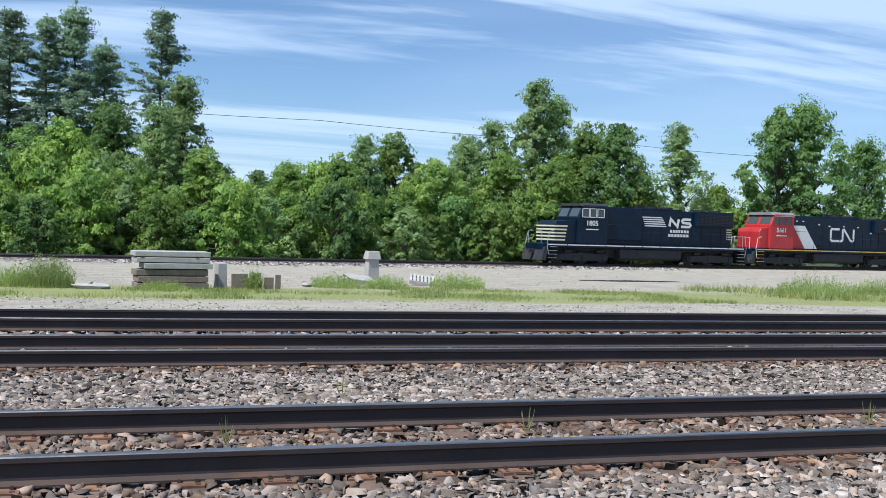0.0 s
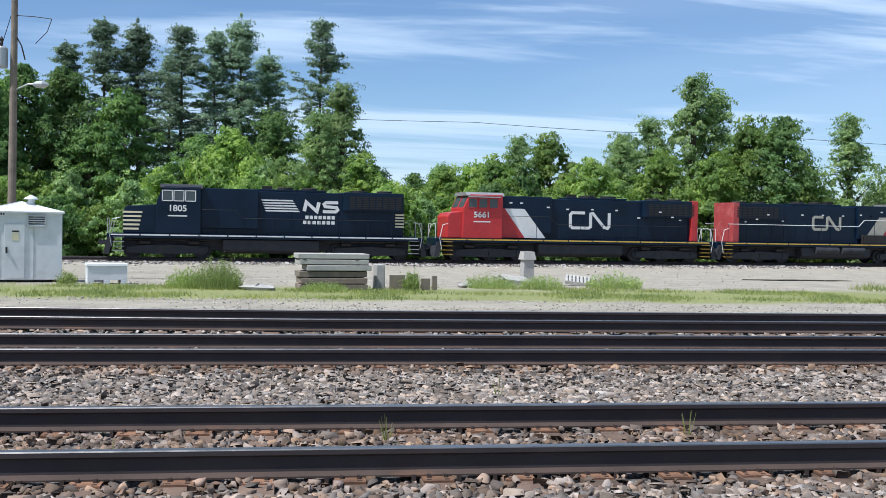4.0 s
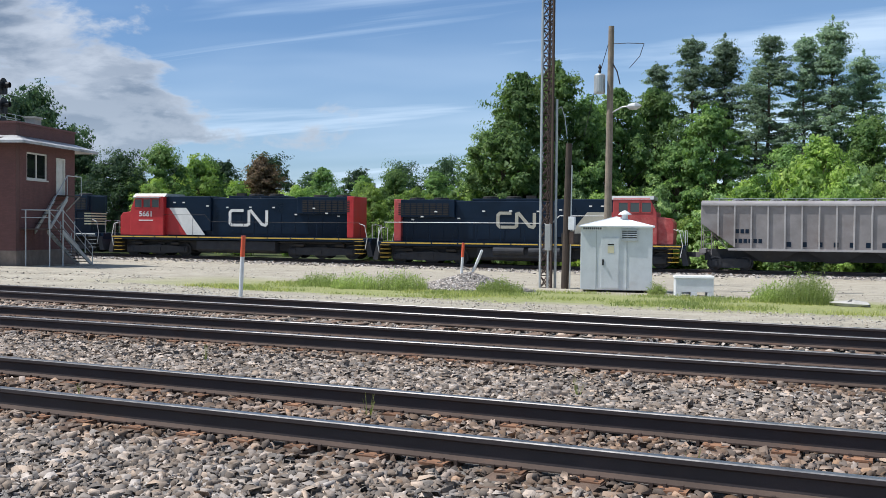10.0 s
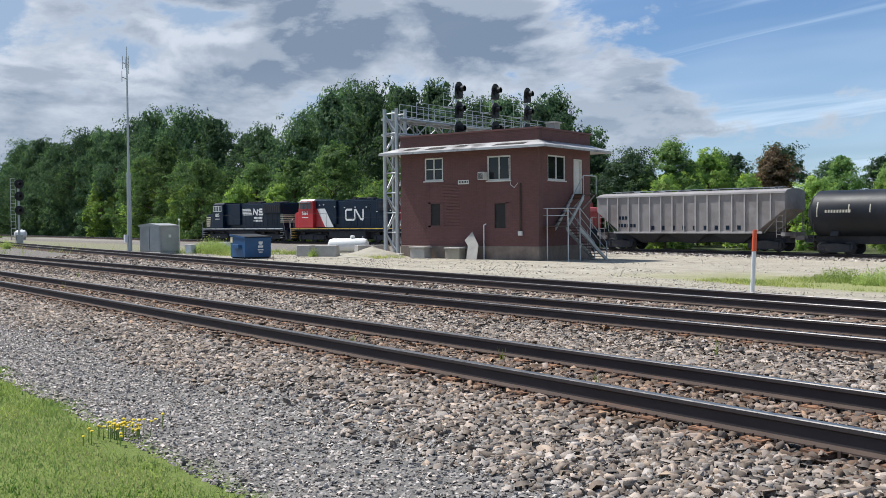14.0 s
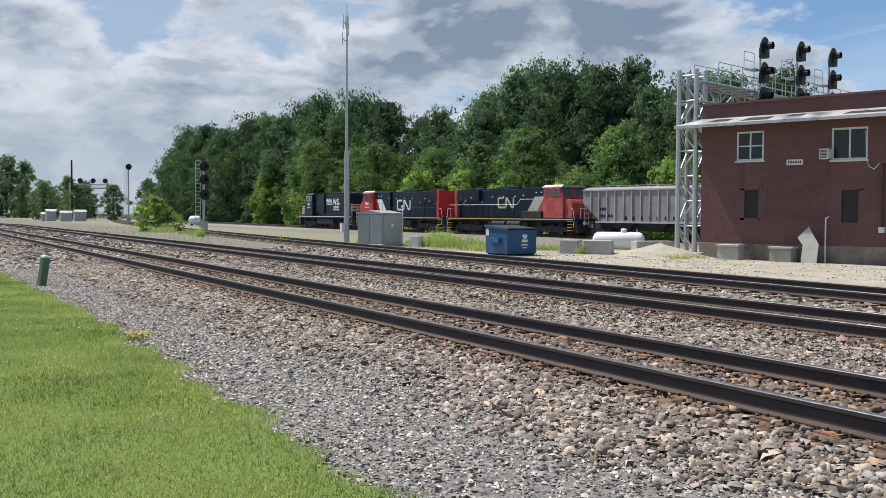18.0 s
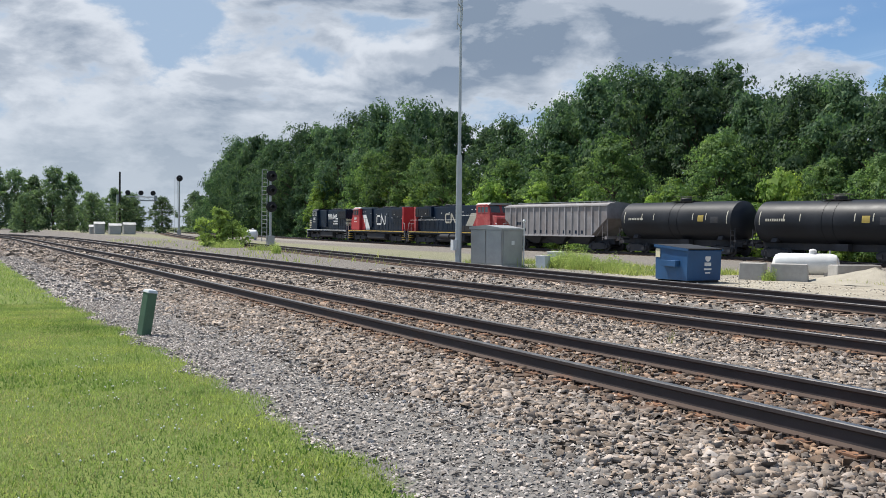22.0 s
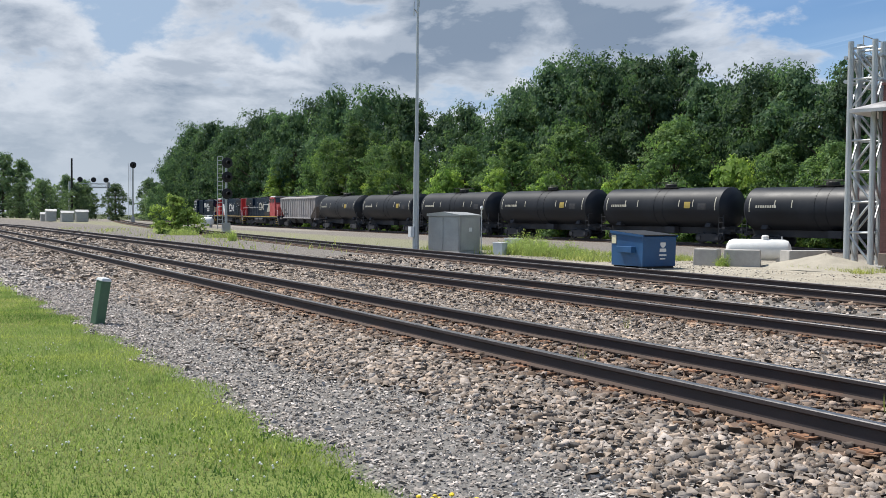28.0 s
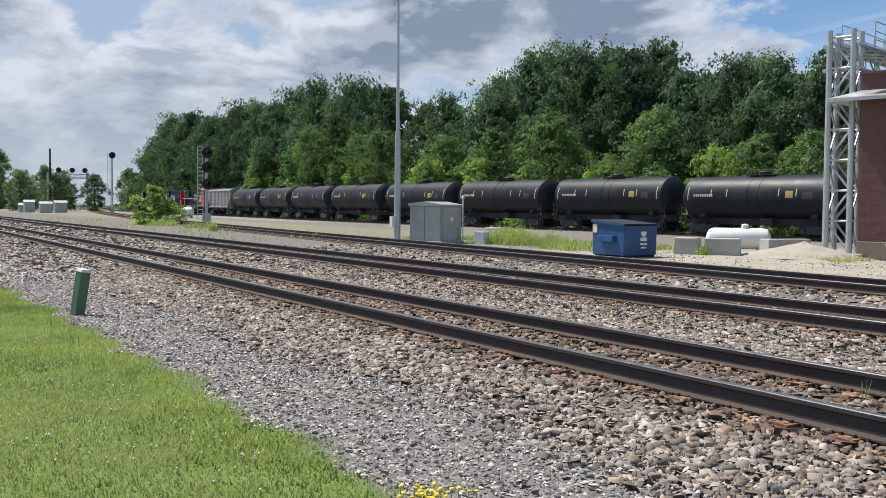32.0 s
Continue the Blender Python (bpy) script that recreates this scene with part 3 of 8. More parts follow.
def track(label, line, top, x0, x1, near0, near1, pieces=True, spacing=0.55, group="railway tracks"):
    tr = thing("railway_track", label, "railway track", group, kind="structure")
    cuts = np.unique(np.r_[np.arange(x0, near0, 8.0), np.arange(near0, near1, 4.0), np.arange(near1, x1 + 8, 8.0)])
    for off in (-GAUGE, GAUGE):
        part("rail", rail_shape(line, top, cuts, off), [MAT["rail"], MAT["railtop"], MAT["railfoot"]], tr, "dark rusty steel rail with polished running surface")
    me = [Shape().box(-0.115, 0.115, -1.3, 1.3, -0.17, 0, taper=0.006).mesh("tie", MAT["tie"]) for _ in range(1)][0]
    pl = Shape()
    for s in (-GAUGE, GAUGE):
        pl.box(-0.1, 0.1, s - 0.19, s + 0.19, 0.0, 0.016)
        for dx in (-0.055, 0.055):
            for dy in (-0.098, 0.098):
                pl.box(dx - 0.011, dx + 0.011, s + dy - 0.016, s + dy + 0.016, 0.012, 0.04, mi=1)
        for dy in (-0.155, 0.155):
            pl.box(-0.075, -0.045, s + dy - 0.012, s + dy + 0.012, 0.010, 0.019, mi=1)
            pl.box(0.045, 0.075, s + dy - 0.012, s + dy + 0.012, 0.010, 0.019, mi=1)
    for s in (-GAUGE, GAUGE):                                 # anchors clipped under the rail on both sides of the tie
        for dx in (-0.15, 0.15):
            pl.box(dx - 0.013, dx + 0.013, s - 0.088, s + 0.088, -0.02, 0.03, mi=1)
    plm = pl.mesh("tie_plates", [MAT["plate"], MAT["rustysteel"]])
    rest = Shape()
    for x in np.arange(x0, x1, spacing):
        x = x + RNG.uniform(-0.04, 0.04)
        y, z = float(line(x)), float(top(x)) - 0.197
        turn = math.degrees(math.atan2(float(line(x + 0.5)) - float(line(x - 0.5)), 1.0)) + RNG.uniform(-1.2, 1.2)
        if near0 < x < near1 and pieces:
            t = part("tie", me, None, tr)
            t.matrix_basis = pose(x, y + RNG.uniform(-0.06, 0.06), z, RNG.uniform(-0.4, 0.4), 0, turn)
            q = part("tie_plates", plm, None, tr)
            q.matrix_basis = pose(x, y, z, 0, 0, turn)
        else:
            rest.box(-0.115, 0.115, -1.3, 1.3, -0.17, 0, m=pose(x, y, z, 0, 0, turn))
    if rest.v:
        r = part("ties_beyond", rest, MAT["tie"], tr)
        tagged(r, kind="stuff")
    return tr


def flat_top(x):
    return 0.0


track("near main railway track on weathered wooden ties", lambda x: T1 + bend(x), flat_top, -300, 150, -48, 11)
track("second main railway track on weathered wooden ties", lambda x: T2 + bend(x), flat_top, -300, 150, -46, 13)
track("siding railway track diverging towards the yard", siding, flat_top, -260, 150, -60, 16, pieces=False)
track("far yard track carrying the freight train", yard_line, yard_z, -318, 198, -60, 30, pieces=False, spacing=0.6)


# ---- ballast ----
def stones(name, n, xr, yr, size, seed, sink=0.2, keep=None, extra=0.0, mat="stone", on=None, plain=False):
    """Loose crushed stones, each a lopsided, sharp-edged shard."""
    r = np.random.default_rng(seed)
    x, y = r.uniform(*xr, n), r.uniform(*yr, n)
    if keep is not None:
        ok = keep(x, y, r)
        x, y = x[ok], y[ok]
    n = len(x)
    z = ground_z(x, y) + extra
    if on is not None:                                        # those that lie on the ties
        d = np.abs((x + 300) % 0.55)
        z = np.where((np.minimum(d, 0.55 - d) < 0.15) & (np.abs(y - on) < 1.3), np.maximum(z, -0.199), z)
    sq = np.array([(-1, -1), (1, -1), (1, 1), (-1, 1)]) * 0.62
    p = np.concatenate([np.c_[sq, np.full(4, -0.5)], np.c_[sq * 0.6, np.full(4, 0.5)]])[None] + r.uniform(-0.34, 0.34, (n, 8, 3))
    s = size * np.clip(r.lognormal(0, 0.3, (n, 1, 1)), 0.5, 1.7) * r.uniform(0.7, 1.3, (n, 1, 3)) * np.array([1.4, 0.85, 0.66])
    p = p * s
    a, b = r.uniform(0, math.tau, n), r.normal(0, 0.75, n)
    ca, sa, cb, sb = np.cos(a), np.sin(a), np.cos(b), np.sin(b)
    q = np.stack([p[..., 0], p[..., 1] * cb[:, None] - p[..., 2] * sb[:, None], p[..., 1] * sb[:, None] + p[..., 2] * cb[:, None]], -1)
    q = np.stack([q[..., 0] * ca[:, None] - q[..., 1] * sa[:, None], q[..., 0] * sa[:, None] + q[..., 1] * ca[:, None], q[..., 2]], -1)
    q += np.stack([x, y, z + s[:, 0, 2] * (0.4 - sink) + r.uniform(-0.008, 0.02, n)], -1)[:, None]
    f = np.array([(4, 5, 6), (4, 6, 7), (0, 1, 5), (0, 5, 4), (1, 2, 6), (1, 6, 5), (2, 3, 7), (2, 7, 6), (3, 0, 4), (3, 4, 7)])
    if plain:                                                 # small flakes: four sides and a blunt tip
        q = np.concatenate([q[:, :4], q[:, 4:].mean(1, keepdims=True)], 1)
        f = np.array([(0, 1, 4), (1, 2, 4), (2, 3, 4), (3, 0, 4)])
    ob = soup(name, q.reshape(-1, 3), (np.arange(n)[:, None, None] * q.shape[1] + f).reshape(-1, 3), MAT[mat])
    return tagged(ob, "grey and brown crushed stone track ballast", "ballast", kind="stuff")


def off_ties(x, y, r, c, leave):
    """Bare tops of the ties of the track at c, but for some stray stones."""
    d = np.abs((x + 300) % 0.55)
    d = np.minimum(d, 0.55 - d)
    return (d > 0.135) | (np.abs(y - c) > 1.25) | (r.uniform(0, 1, len(x)) < leave)


def beside(c):
    """Near the rails of the track at c, where rust has stained the stones; clear of the rails."""
    def keep(x, y, r):
        d = np.minimum(np.abs(y - c + GAUGE), np.abs(y - c - GAUGE))
        return (d > 0.09) & (d < np.where(np.abs(y - c) < GAUGE, 0.8, 0.55 + r.normal(scale=0.08, size=len(y)))) & off_ties(x, y, r, c, np.interp(d, [0.12, 0.3, 0.55], [0.06, 0.22, 0.6]))
    return keep


def away(x, y, r):
    d = np.minimum.reduce([np.abs(y - c - s) for c in (T1, T2) for s in (-GAUGE, GAUGE)])
    thin = r.uniform(0, 1, len(x)) < np.interp(y + 0.25 * np.sin(x * 0.9), [4.55, 5.35], [0.07, 1.0])          # finer gravel towards the lawn
    inner = np.minimum(np.abs(y - T1), np.abs(y - T2)) < GAUGE
    return (d > 0.46) & thin & ~inner


for xr, seed, k in (((-17, 12), 1, 1.0), ((-48, -17), 2, 0.95)):
    wide = xr[1] - xr[0]
    for y0, y1, on in ((4.3, 9.8, T1), (9.8, 14.4, T2)):
        seed += 60
        near = on == T1
        stones("ballast", int((800 if near else 760) * k * wide * (y1 - y0)), xr, (y0, y1), 0.033 if near else 0.036, seed, keep=away, on=on, plain=not near)
    for c in (T1, T2):
        seed += 1
        stones("ballast", int(1250 * k * wide), xr, (c - 1.5, c + 1.5), 0.034, seed, keep=beside(c), extra=0.010, mat="ruststone", on=c)
def off_rails(x, y, r):
    return np.minimum.reduce([np.abs(y - c - s) for c in (T1, T2) for s in (-GAUGE, GAUGE)]) > 0.12


stones("ballast", 44000, (-80, -48), (4.2, 14.4), 0.058, 6, extra=0.015, keep=off_rails, plain=True)
stones("ballast", 22000, (-22, 18), (14.4, 18.4), 0.042, 3)
stones("ballast", 14000, (-60, -22), (14.4, 21.0), 0.055, 7, plain=True)
def beyond_lawn(x, y, r):
    return y > lawn_rim(x) + 0.10 * np.sin(x * 1.7) + 0.10 * np.sin(x * 4.1 + 1) + r.normal(scale=0.06, size=len(x))


stones("ballast", 60000, (-16, 3), (2.85, 5.4), 0.0145, 4, 0.3, keep=beyond_lawn, mat="finestone", plain=True)
stones("ballast", 84000, (-46, -16), (2.85, 5.4), 0.0155, 5, 0.3, keep=beyond_lawn, mat="finestone", plain=True)
stones("ballast", 42000, (-85, -46), (2.9, 5.6), 0.04, 8, keep=beyond_lawn, mat="finestone", plain=True)
stones("ballast", 26000, (-150, -80), (2.9, 14.4), 0.10, 9, extra=0.01, keep=lambda x, y, r: off_rails(x, y - bend(x), r), plain=True)


def yard_patch(x, y, r):
    return np.sin(x * 0.7 + y * 0.9) + np.sin(x * 0.23 - y * 1.7) + r.normal(scale=0.7, size=len(x)) > -0.2


for n, xr, yr, size, seed in ((15000, (-24, 19), (18.4, 25.4), 0.019, 51), (6000, (-48, 19), (33, 44), 0.022, 52), (2500, (-60, 40), (44, 62), 0.03, 53), (7000, (-60, -24), (20, 31), 0.026, 54)):
    tagged(stones("gravel", n, xr, yr, size, seed, keep=yard_patch, mat="yardstone"), "loose tan gravel strewn over the yard", "gravel", kind="stuff")
tagged(stones("ballast", 80000, (-60, 42), (56, 77), 0.085, 55, keep=lambda x, y, r: np.abs(y - yard_line(x)) < 2.8 + r.normal(scale=0.25, size=len(x)), mat="finestone", plain=True), "grey ballast along the far yard track", "ballast", kind="stuff")


# ---- trees ----
MAT["bark"] = surface("bark", (0.10, 0.075, 0.055), 0.95, 0, 0.35, 4, 30, 0.8, 0.02)
LEAF = dict(
    fresh=leafy("fresh_leaves", (0.17, 0.26, 0.06), (0.36, 0.48, 0.14), 0.55),
    oak=leafy("oak_leaves", (0.098, 0.188, 0.064), (0.225, 0.358, 0.112), 0.52, clump=1),
    edge=leafy("wood_edge_leaves", (0.064, 0.125, 0.046), (0.155, 0.245, 0.082), 0.5, clump=1),
    # distance haze is put into this paler leaf colour
    hazed=leafy("haze_paled_leaves", (0.085, 0.14, 0.075), (0.19, 0.27, 0.14), 0.5, clump=1),
    wood=leafy("woodland_leaves", (0.044, 0.090, 0.052), (0.104, 0.170, 0.082), 0.5, clump=1),
    lime=leafy("young_leaves", (0.150, 0.258, 0.056), (0.335, 0.465, 0.125), 0.55, clump=1),
    pale=leafy("poplar_leaves", (0.165, 0.265, 0.105), (0.36, 0.48, 0.20), 0.52, clump=1),
    pine=leafy("pine_needles", (0.135, 0.205, 0.150), (0.29, 0.385, 0.26), 0.5, clump=1),
    rust=leafy("browning_leaves", (0.12, 0.10, 0.055), (0.26, 0.165, 0.10), 0.4),
    weed=leafy("weed_leaves", (0.24, 0.32, 0.10), (0.45, 0.52, 0.22), 0.6),
)


def leaves(rng, centres, radii, per, size, flat=0.7, shell=0.75, sprays=13):
    """Three-cornered leaves in small sprays, the sprays strewn over the lobes of a crown with gaps between them."""
    k = len(centres) * sprays
    c, r = np.repeat(centres, sprays, 0), np.repeat(radii, sprays, 0)
    d = rng.normal(size=(k, 3)) + np.array([0, 0, 0.25])
    d /= np.linalg.norm(d, axis=1, keepdims=True)
    rad = rng.uniform(0, 1, (k, 1)) ** (1 - shell) * rng.uniform(0.5, 1.1, (k, 1))
    rad *= np.where(rng.uniform(0, 1, (k, 1)) < 0.3, 1.38, 1.0)         # shoots that stand out
    tip = c + d * r * rad
    wide = r * rng.uniform(0.20, 0.42, (k, 1)) * np.array([1.0, 1.0, 0.72])
    m = max(4, per // sprays)
    tip, wide, d = np.repeat(tip, m, 0), np.repeat(wide, m, 0), np.repeat(d, m, 0)
    n = len(tip)
    e = np.clip(rng.normal(size=(n, 3)) * 0.62, -1.15, 1.15)
    p = tip + e * wide
    p[:, 2] -= 0.30 * wide[:, 2] * (e[:, 0] ** 2 + e[:, 1] ** 2)
    s = size * rng.lognormal(0, 0.3, (n, 1))
    a = d + e * 0.7 + rng.normal(scale=0.5, size=(n, 3))
    a[:, 2] = np.abs(a[:, 2]) * flat + 0.15
    a /= np.linalg.norm(a, axis=1, keepdims=True)
    u = np.cross(a, rng.normal(size=(n, 3)))
    u /= np.linalg.norm(u, axis=1, keepdims=True) + 1e-9
    w = np.cross(a, u)
    q = np.stack([p - u * s + w * s * 0.75, p - u * s - w * s * 0.75, p + u * s], 1)
    return q.reshape(-1, 3)


def crown(name, rng, centres, radii, per, size, mat, parent, **kw):
    p = leaves(rng, np.array(centres, float), np.array(radii, float), per, size, **kw)
    return soup(name, p, np.arange(len(p)).reshape(-1, 3), mat, parent)


def limb(sh, a, b, r0, r1, rng, n=4, wob=0.06):
    a, b = Vector(a), Vector(b)
    pts = [a.lerp(b, i / n) + Vector(rng.normal(scale=wob * (b - a).length / n, size=3)) * (0 < i < n) for i in range(n + 1)]
    for i in range(n):
        sh.rod(pts[i], pts[i + 1], r0 + (r1 - r0) * i / n, r0 + (r1 - r0) * (i + 1) / n, 7)
    return pts


def broadleaf(seed, h, spread, mat, low=0.12, lobes=64, per=460, size=0.088, lean=0.0, thin=1.0, label="leafy green tree beside the yard track", spire=0.0):
    """A trunk with limbs, and leafy lobes of many sizes round them; spire narrows the crown upwards."""
    rng = np.random.default_rng(seed)
    t = thing("tree", label, "tree", "trees behind the yard")
    sh = Shape()
    limb(sh, (0, 0, -0.3), (lean * h, 0, h * 0.9), h * 0.022 + 0.05, 0.03, rng, 6)
    cs, rs = [], []
    swell = rng.uniform(0.76, 1.14, 7)                       # how far the crown reaches on each side
    for i in range(lobes):
        u = low + (1 - low) * ((i + rng.uniform(0, 1)) / lobes)
        wide = spread * math.sin(math.pi * min(1, 0.16 + 0.84 * u) ** 0.85) ** 0.8
        wide = (1 - spire) * wide + spire * spread * (1.05 - u) ** 0.8
        a = i * 2.39996 + rng.uniform(-0.5, 0.5)
        rr = wide * (rng.uniform(0.55, 1.0) if i % 4 else rng.uniform(0.0, 0.4)) * thin * swell[int(a / math.tau * 7 + u * 2) % 7]
        c = np.array([lean * h * u + rr * math.cos(a), rr * math.sin(a), h * (u * 0.93) + rng.normal(scale=0.008 * h)])
        s = (0.17 * spread + 0.22) * min(1.6, max(0.65, rng.lognormal(-0.02, 0.33)))
        cs.append(c)
        rs.append((s * 1.1, s * 1.1, s * rng.uniform(0.65, 1.0)))
        if i % 2 == 0:
            base = Vector((lean * h * u * 0.7, 0, h * u * 0.66))
            limb(sh, base, c, 0.05 + 0.008 * h * (1 - u), 0.015, rng, 3)
    part("trunk", sh, MAT["bark"], t, "brown bark trunk and limbs")
    crown("crown", rng, cs, rs, per, size, mat, t)
    return t


def pine(seed, h, spread, lean=0.0, first=0.32):
    rng = np.random.default_rng(seed)
    t = thing("pine_tree", "tall dark green pine with a bare lower trunk", "tree", "tall pines behind the yard")
    sh = Shape()
    limb(sh, (0, 0, -0.3), (lean * h, 0, h * 0.97), h * 0.011 + 0.05, 0.03, rng, 8, 0.03)
    cs, rs = [], []
    for u in np.sort(rng.uniform(first, 0.97, 120)):
        reach = spread * (1.01 - u) ** 0.82 * rng.uniform(0.35, 1.2) * (0.55 + 0.45 * min(1, (u - first) / 0.25 + 0.1))
        a = rng.uniform(0, math.tau)
        o = Vector((lean * h * u, 0, h * u))
        e = o + Vector((reach * math.cos(a), reach * math.sin(a), reach * (rng.uniform(-0.12, 0.25) + 0.9 * max(0, u - 0.5))))
        limb(sh, o, e, 0.022 + 0.04 * (1 - u), 0.01, rng, 3)
        for q in np.linspace(0.42, 1.0, 4):
            c = o.lerp(e, q) + Vector(rng.normal(scale=0.13, size=3))
            s = 0.54 * rng.uniform(0.55, 1.4)
            cs.append(c)
            rs.append((s * 1.35, s * 1.35, s * 0.42))
    for k in range(14):                                     # dead lower limbs
        u, a = rng.uniform(0.12, first), rng.uniform(0, math.tau)
        o = Vector((lean * h * u, 0, h * u))
        limb(sh, o, o + Vector((1.1 * math.cos(a), 1.1 * math.sin(a), -0.15)), 0.022, 0.006, rng, 2)
    cs.append((lean * h, 0, h * 0.985))
    rs.append((0.22, 0.22, 0.6))
    part("trunk", sh, MAT["bark"], t, "grey brown pine trunk with dead lower limbs")
    crown("crown", rng, cs, rs, 78, 0.068, LEAF["pine"], t, flat=1.0, shell=0.4, sprays=8)
    return t


PATTERNS = {}


def plant(kind, x, y, top, turn=None, base_sink=0.1):
    """Sets a tree of a kind on the ground, so that it reaches the height top."""
    i = len(PATTERNS.setdefault("count", []))
    PATTERNS["count"].append(kind)
    line = float(yard_line(x))
    if (38 < x < 110 or -330 < x < -60) and line - 9 < y < line + 7:                  # clear of the yard track
        y = line + 7
    z = on_ground(x, y) - base_sink
    made, h = PATTERNS[kind][i % len(PATTERNS[kind])]
    s = (top - z) / h
    m = pose(x, y, z, 0, 0, (i * 137.5) % 360 if turn is None else turn)
    ob = copy_thing(made, m)
    w = PATTERNS["width"].get(kind, 1.0) * (0.5 + 0.5 / max(s, 0.3)) if s > 1 else 1.0
    ob.scale = (s * w, s * w, s)
    return ob


def tree_patterns():
    P = PATTERNS
    P["width"] = {}
    P["oak"] = [(broadleaf(k, h, w, LEAF["oak"], lo, label="dense dark green leafy tree"), h) for k, h, w, lo in ((11, 12, 4.0, 0.12), (12, 12, 3.6, 0.1), (13, 11, 4.2, 0.06))]
    P["far_oak"] = [(broadleaf(k, 12, w, LEAF["wood"], 0.03, 80, 320, 0.108, label="dense dark green leafy tree in a distant wood"), 12) for k, w in ((71, 6.2), (72, 5.6), (73, 5.2))]
    P["hazed_tree"] = [(broadleaf(k, 12, w, LEAF["hazed"], 0.03, 60, 220, 0.14, label="green tree far along the line, leaves paled for haze"), 12) for k, w in ((77, 5.6), (78, 5.0))]
    P["mid_oak"] = [(broadleaf(k, 12, w, LEAF["edge"], 0.03, 70, 320, 0.105, label="leafy green tree at the edge of a wood"), 12) for k, w in ((75, 5.4), (76, 5.0))]
    P["lime"] = [(broadleaf(k, 9, w, LEAF["lime"], 0.03, 54, label="bright yellow green young tree"), 9) for k, w in ((21, 3.9), (22, 3.5))]
    P["poplar"] = [(broadleaf(31, 14, 3.7, LEAF["pale"], 0.03, 66, 360, 0.085, 0.04, label="slender pale green poplar with an open crown", spire=0.45), 14),
                   (broadleaf(32, 14, 3.4, LEAF["pale"], 0.03, 66, 360, 0.085, 0.02, label="slender pale green poplar with an open crown", spire=0.3), 14)]
    P["bush"] = [(broadleaf(41, 4, 2.5, LEAF["lime"], 0.0, 30, 340, 0.08, label="bushy light green shrub beside the yard track"), 4),
                 (broadleaf(42, 4, 2.7, LEAF["oak"], 0.0, 30, 340, 0.08, label="bushy dark green shrub beside the yard track"), 4),
                 (broadleaf(44, 4, 2.3, LEAF["lime"], 0.0, 30, 340, 0.08, label="bushy light green shrub beside the yard track"), 4),
                 (broadleaf(43, 5, 2.4, LEAF["pale"], 0.0, 30, 340, 0.08, label="bushy grey green shrub beside the yard track"), 5)]
    P["shrub"] = [(broadleaf(81, 3, 1.6, LEAF["fresh"], 0.0, 18, 300, 0.075, label="bright light green shrub beside the siding"), 3)]
    P["rust"] = [(broadleaf(51, 9, 2.9, LEAF["rust"], 0.1, label="reddish brown leafy tree"), 9)]
    P["pine"] = [(pine(61, 18, 5.6), 18), (pine(62, 18, 4.9, 0.02), 18), (pine(63, 18, 6.0, 0.03, 0.25), 18)]


def tree_masters_away():
    for k, made in PATTERNS.items():
        if k not in ("count", "width"):
            for ob, _ in made:
                for o in (*ob.children_recursive, ob):
                    bpy.data.objects.remove(o)


tree_patterns()
for x, y, top in ((-17.4, 90, 18.6), (-14.6, 91, 19.1), (-11, 91, 18.5), (-8.2, 92, 18.4), (-5.6, 92, 20.1), (0.8, 92, 19.8), (-20.6, 90, 16.5), (-3.4, 95, 17.5), (-13, 96, 16.8)):
    plant("pine", x, y, top)
for x, y, top in ((-19.7, 86, 14.4), (-14.6, 83, 12.2), (-2.9, 90, 11.3), (40.2, 80.5, 11.6), (59.0, 84, 14.6), (62.2, 84, 15.2),
                  (-28, 75, 14.5), (-26.1, 78, 15.7), (-28.9, 73.5, 10.3), (-22.3, 83, 14), (-24, 80, 13), (71, 86, 12), (-9, 86, 9), (-17, 82, 9),
                  (18.7, 139, 9.9), (14.9, 139, 8.9), (25, 148, 7.9), (10.2, 140, 7.6), (21.5, 141, 8.6), (5, 142, 7.5)):
    plant("oak", x, y, top)
for x, y, top in ((2.8, 86, 13.9), (32.3, 90.4, 12.3), (35, 88.3, 16.2), (37.9, 89.3, 15.1), (18.5, 86, 9.7), (27.9, 87.7, 9.9), (46.9, 79.5, 12.0), (1, 84, 11), (30, 93, 11), (-31, 76, 10)):
    plant("poplar", x, y, top)
for x, y, top in ((21.4, 87.4, 9.8), (-6.3, 84, 9.1), (38.5, 83.5, 11.4), (24.5, 84, 7.5), (30, 82, 8.2), (-10.9, 79, 5.5), (4.5, 80, 7), (34, 80, 8), (42, 78, 7), (12, 86, 6.5), (16, 84, 7.5), (-1.6, 80, 5.2)):
    plant("lime", x, y, top)
for i, x in enumerate(np.arange(-34, 62, 2.7)):
    plant("bush", float(x), float(yard_line(x)) + 8.0 + (i * 7 % 5) * 0.9, 2.3 + (i * 5 % 7) * 0.42)
for i, x in enumerate(np.arange(-32, 60, 3.6)):
    plant("bush" if i % 3 else "lime", float(x), float(yard_line(x)) + 13.5 + (i * 3 % 4), 4.0 + (i * 5 % 6) * 0.5)
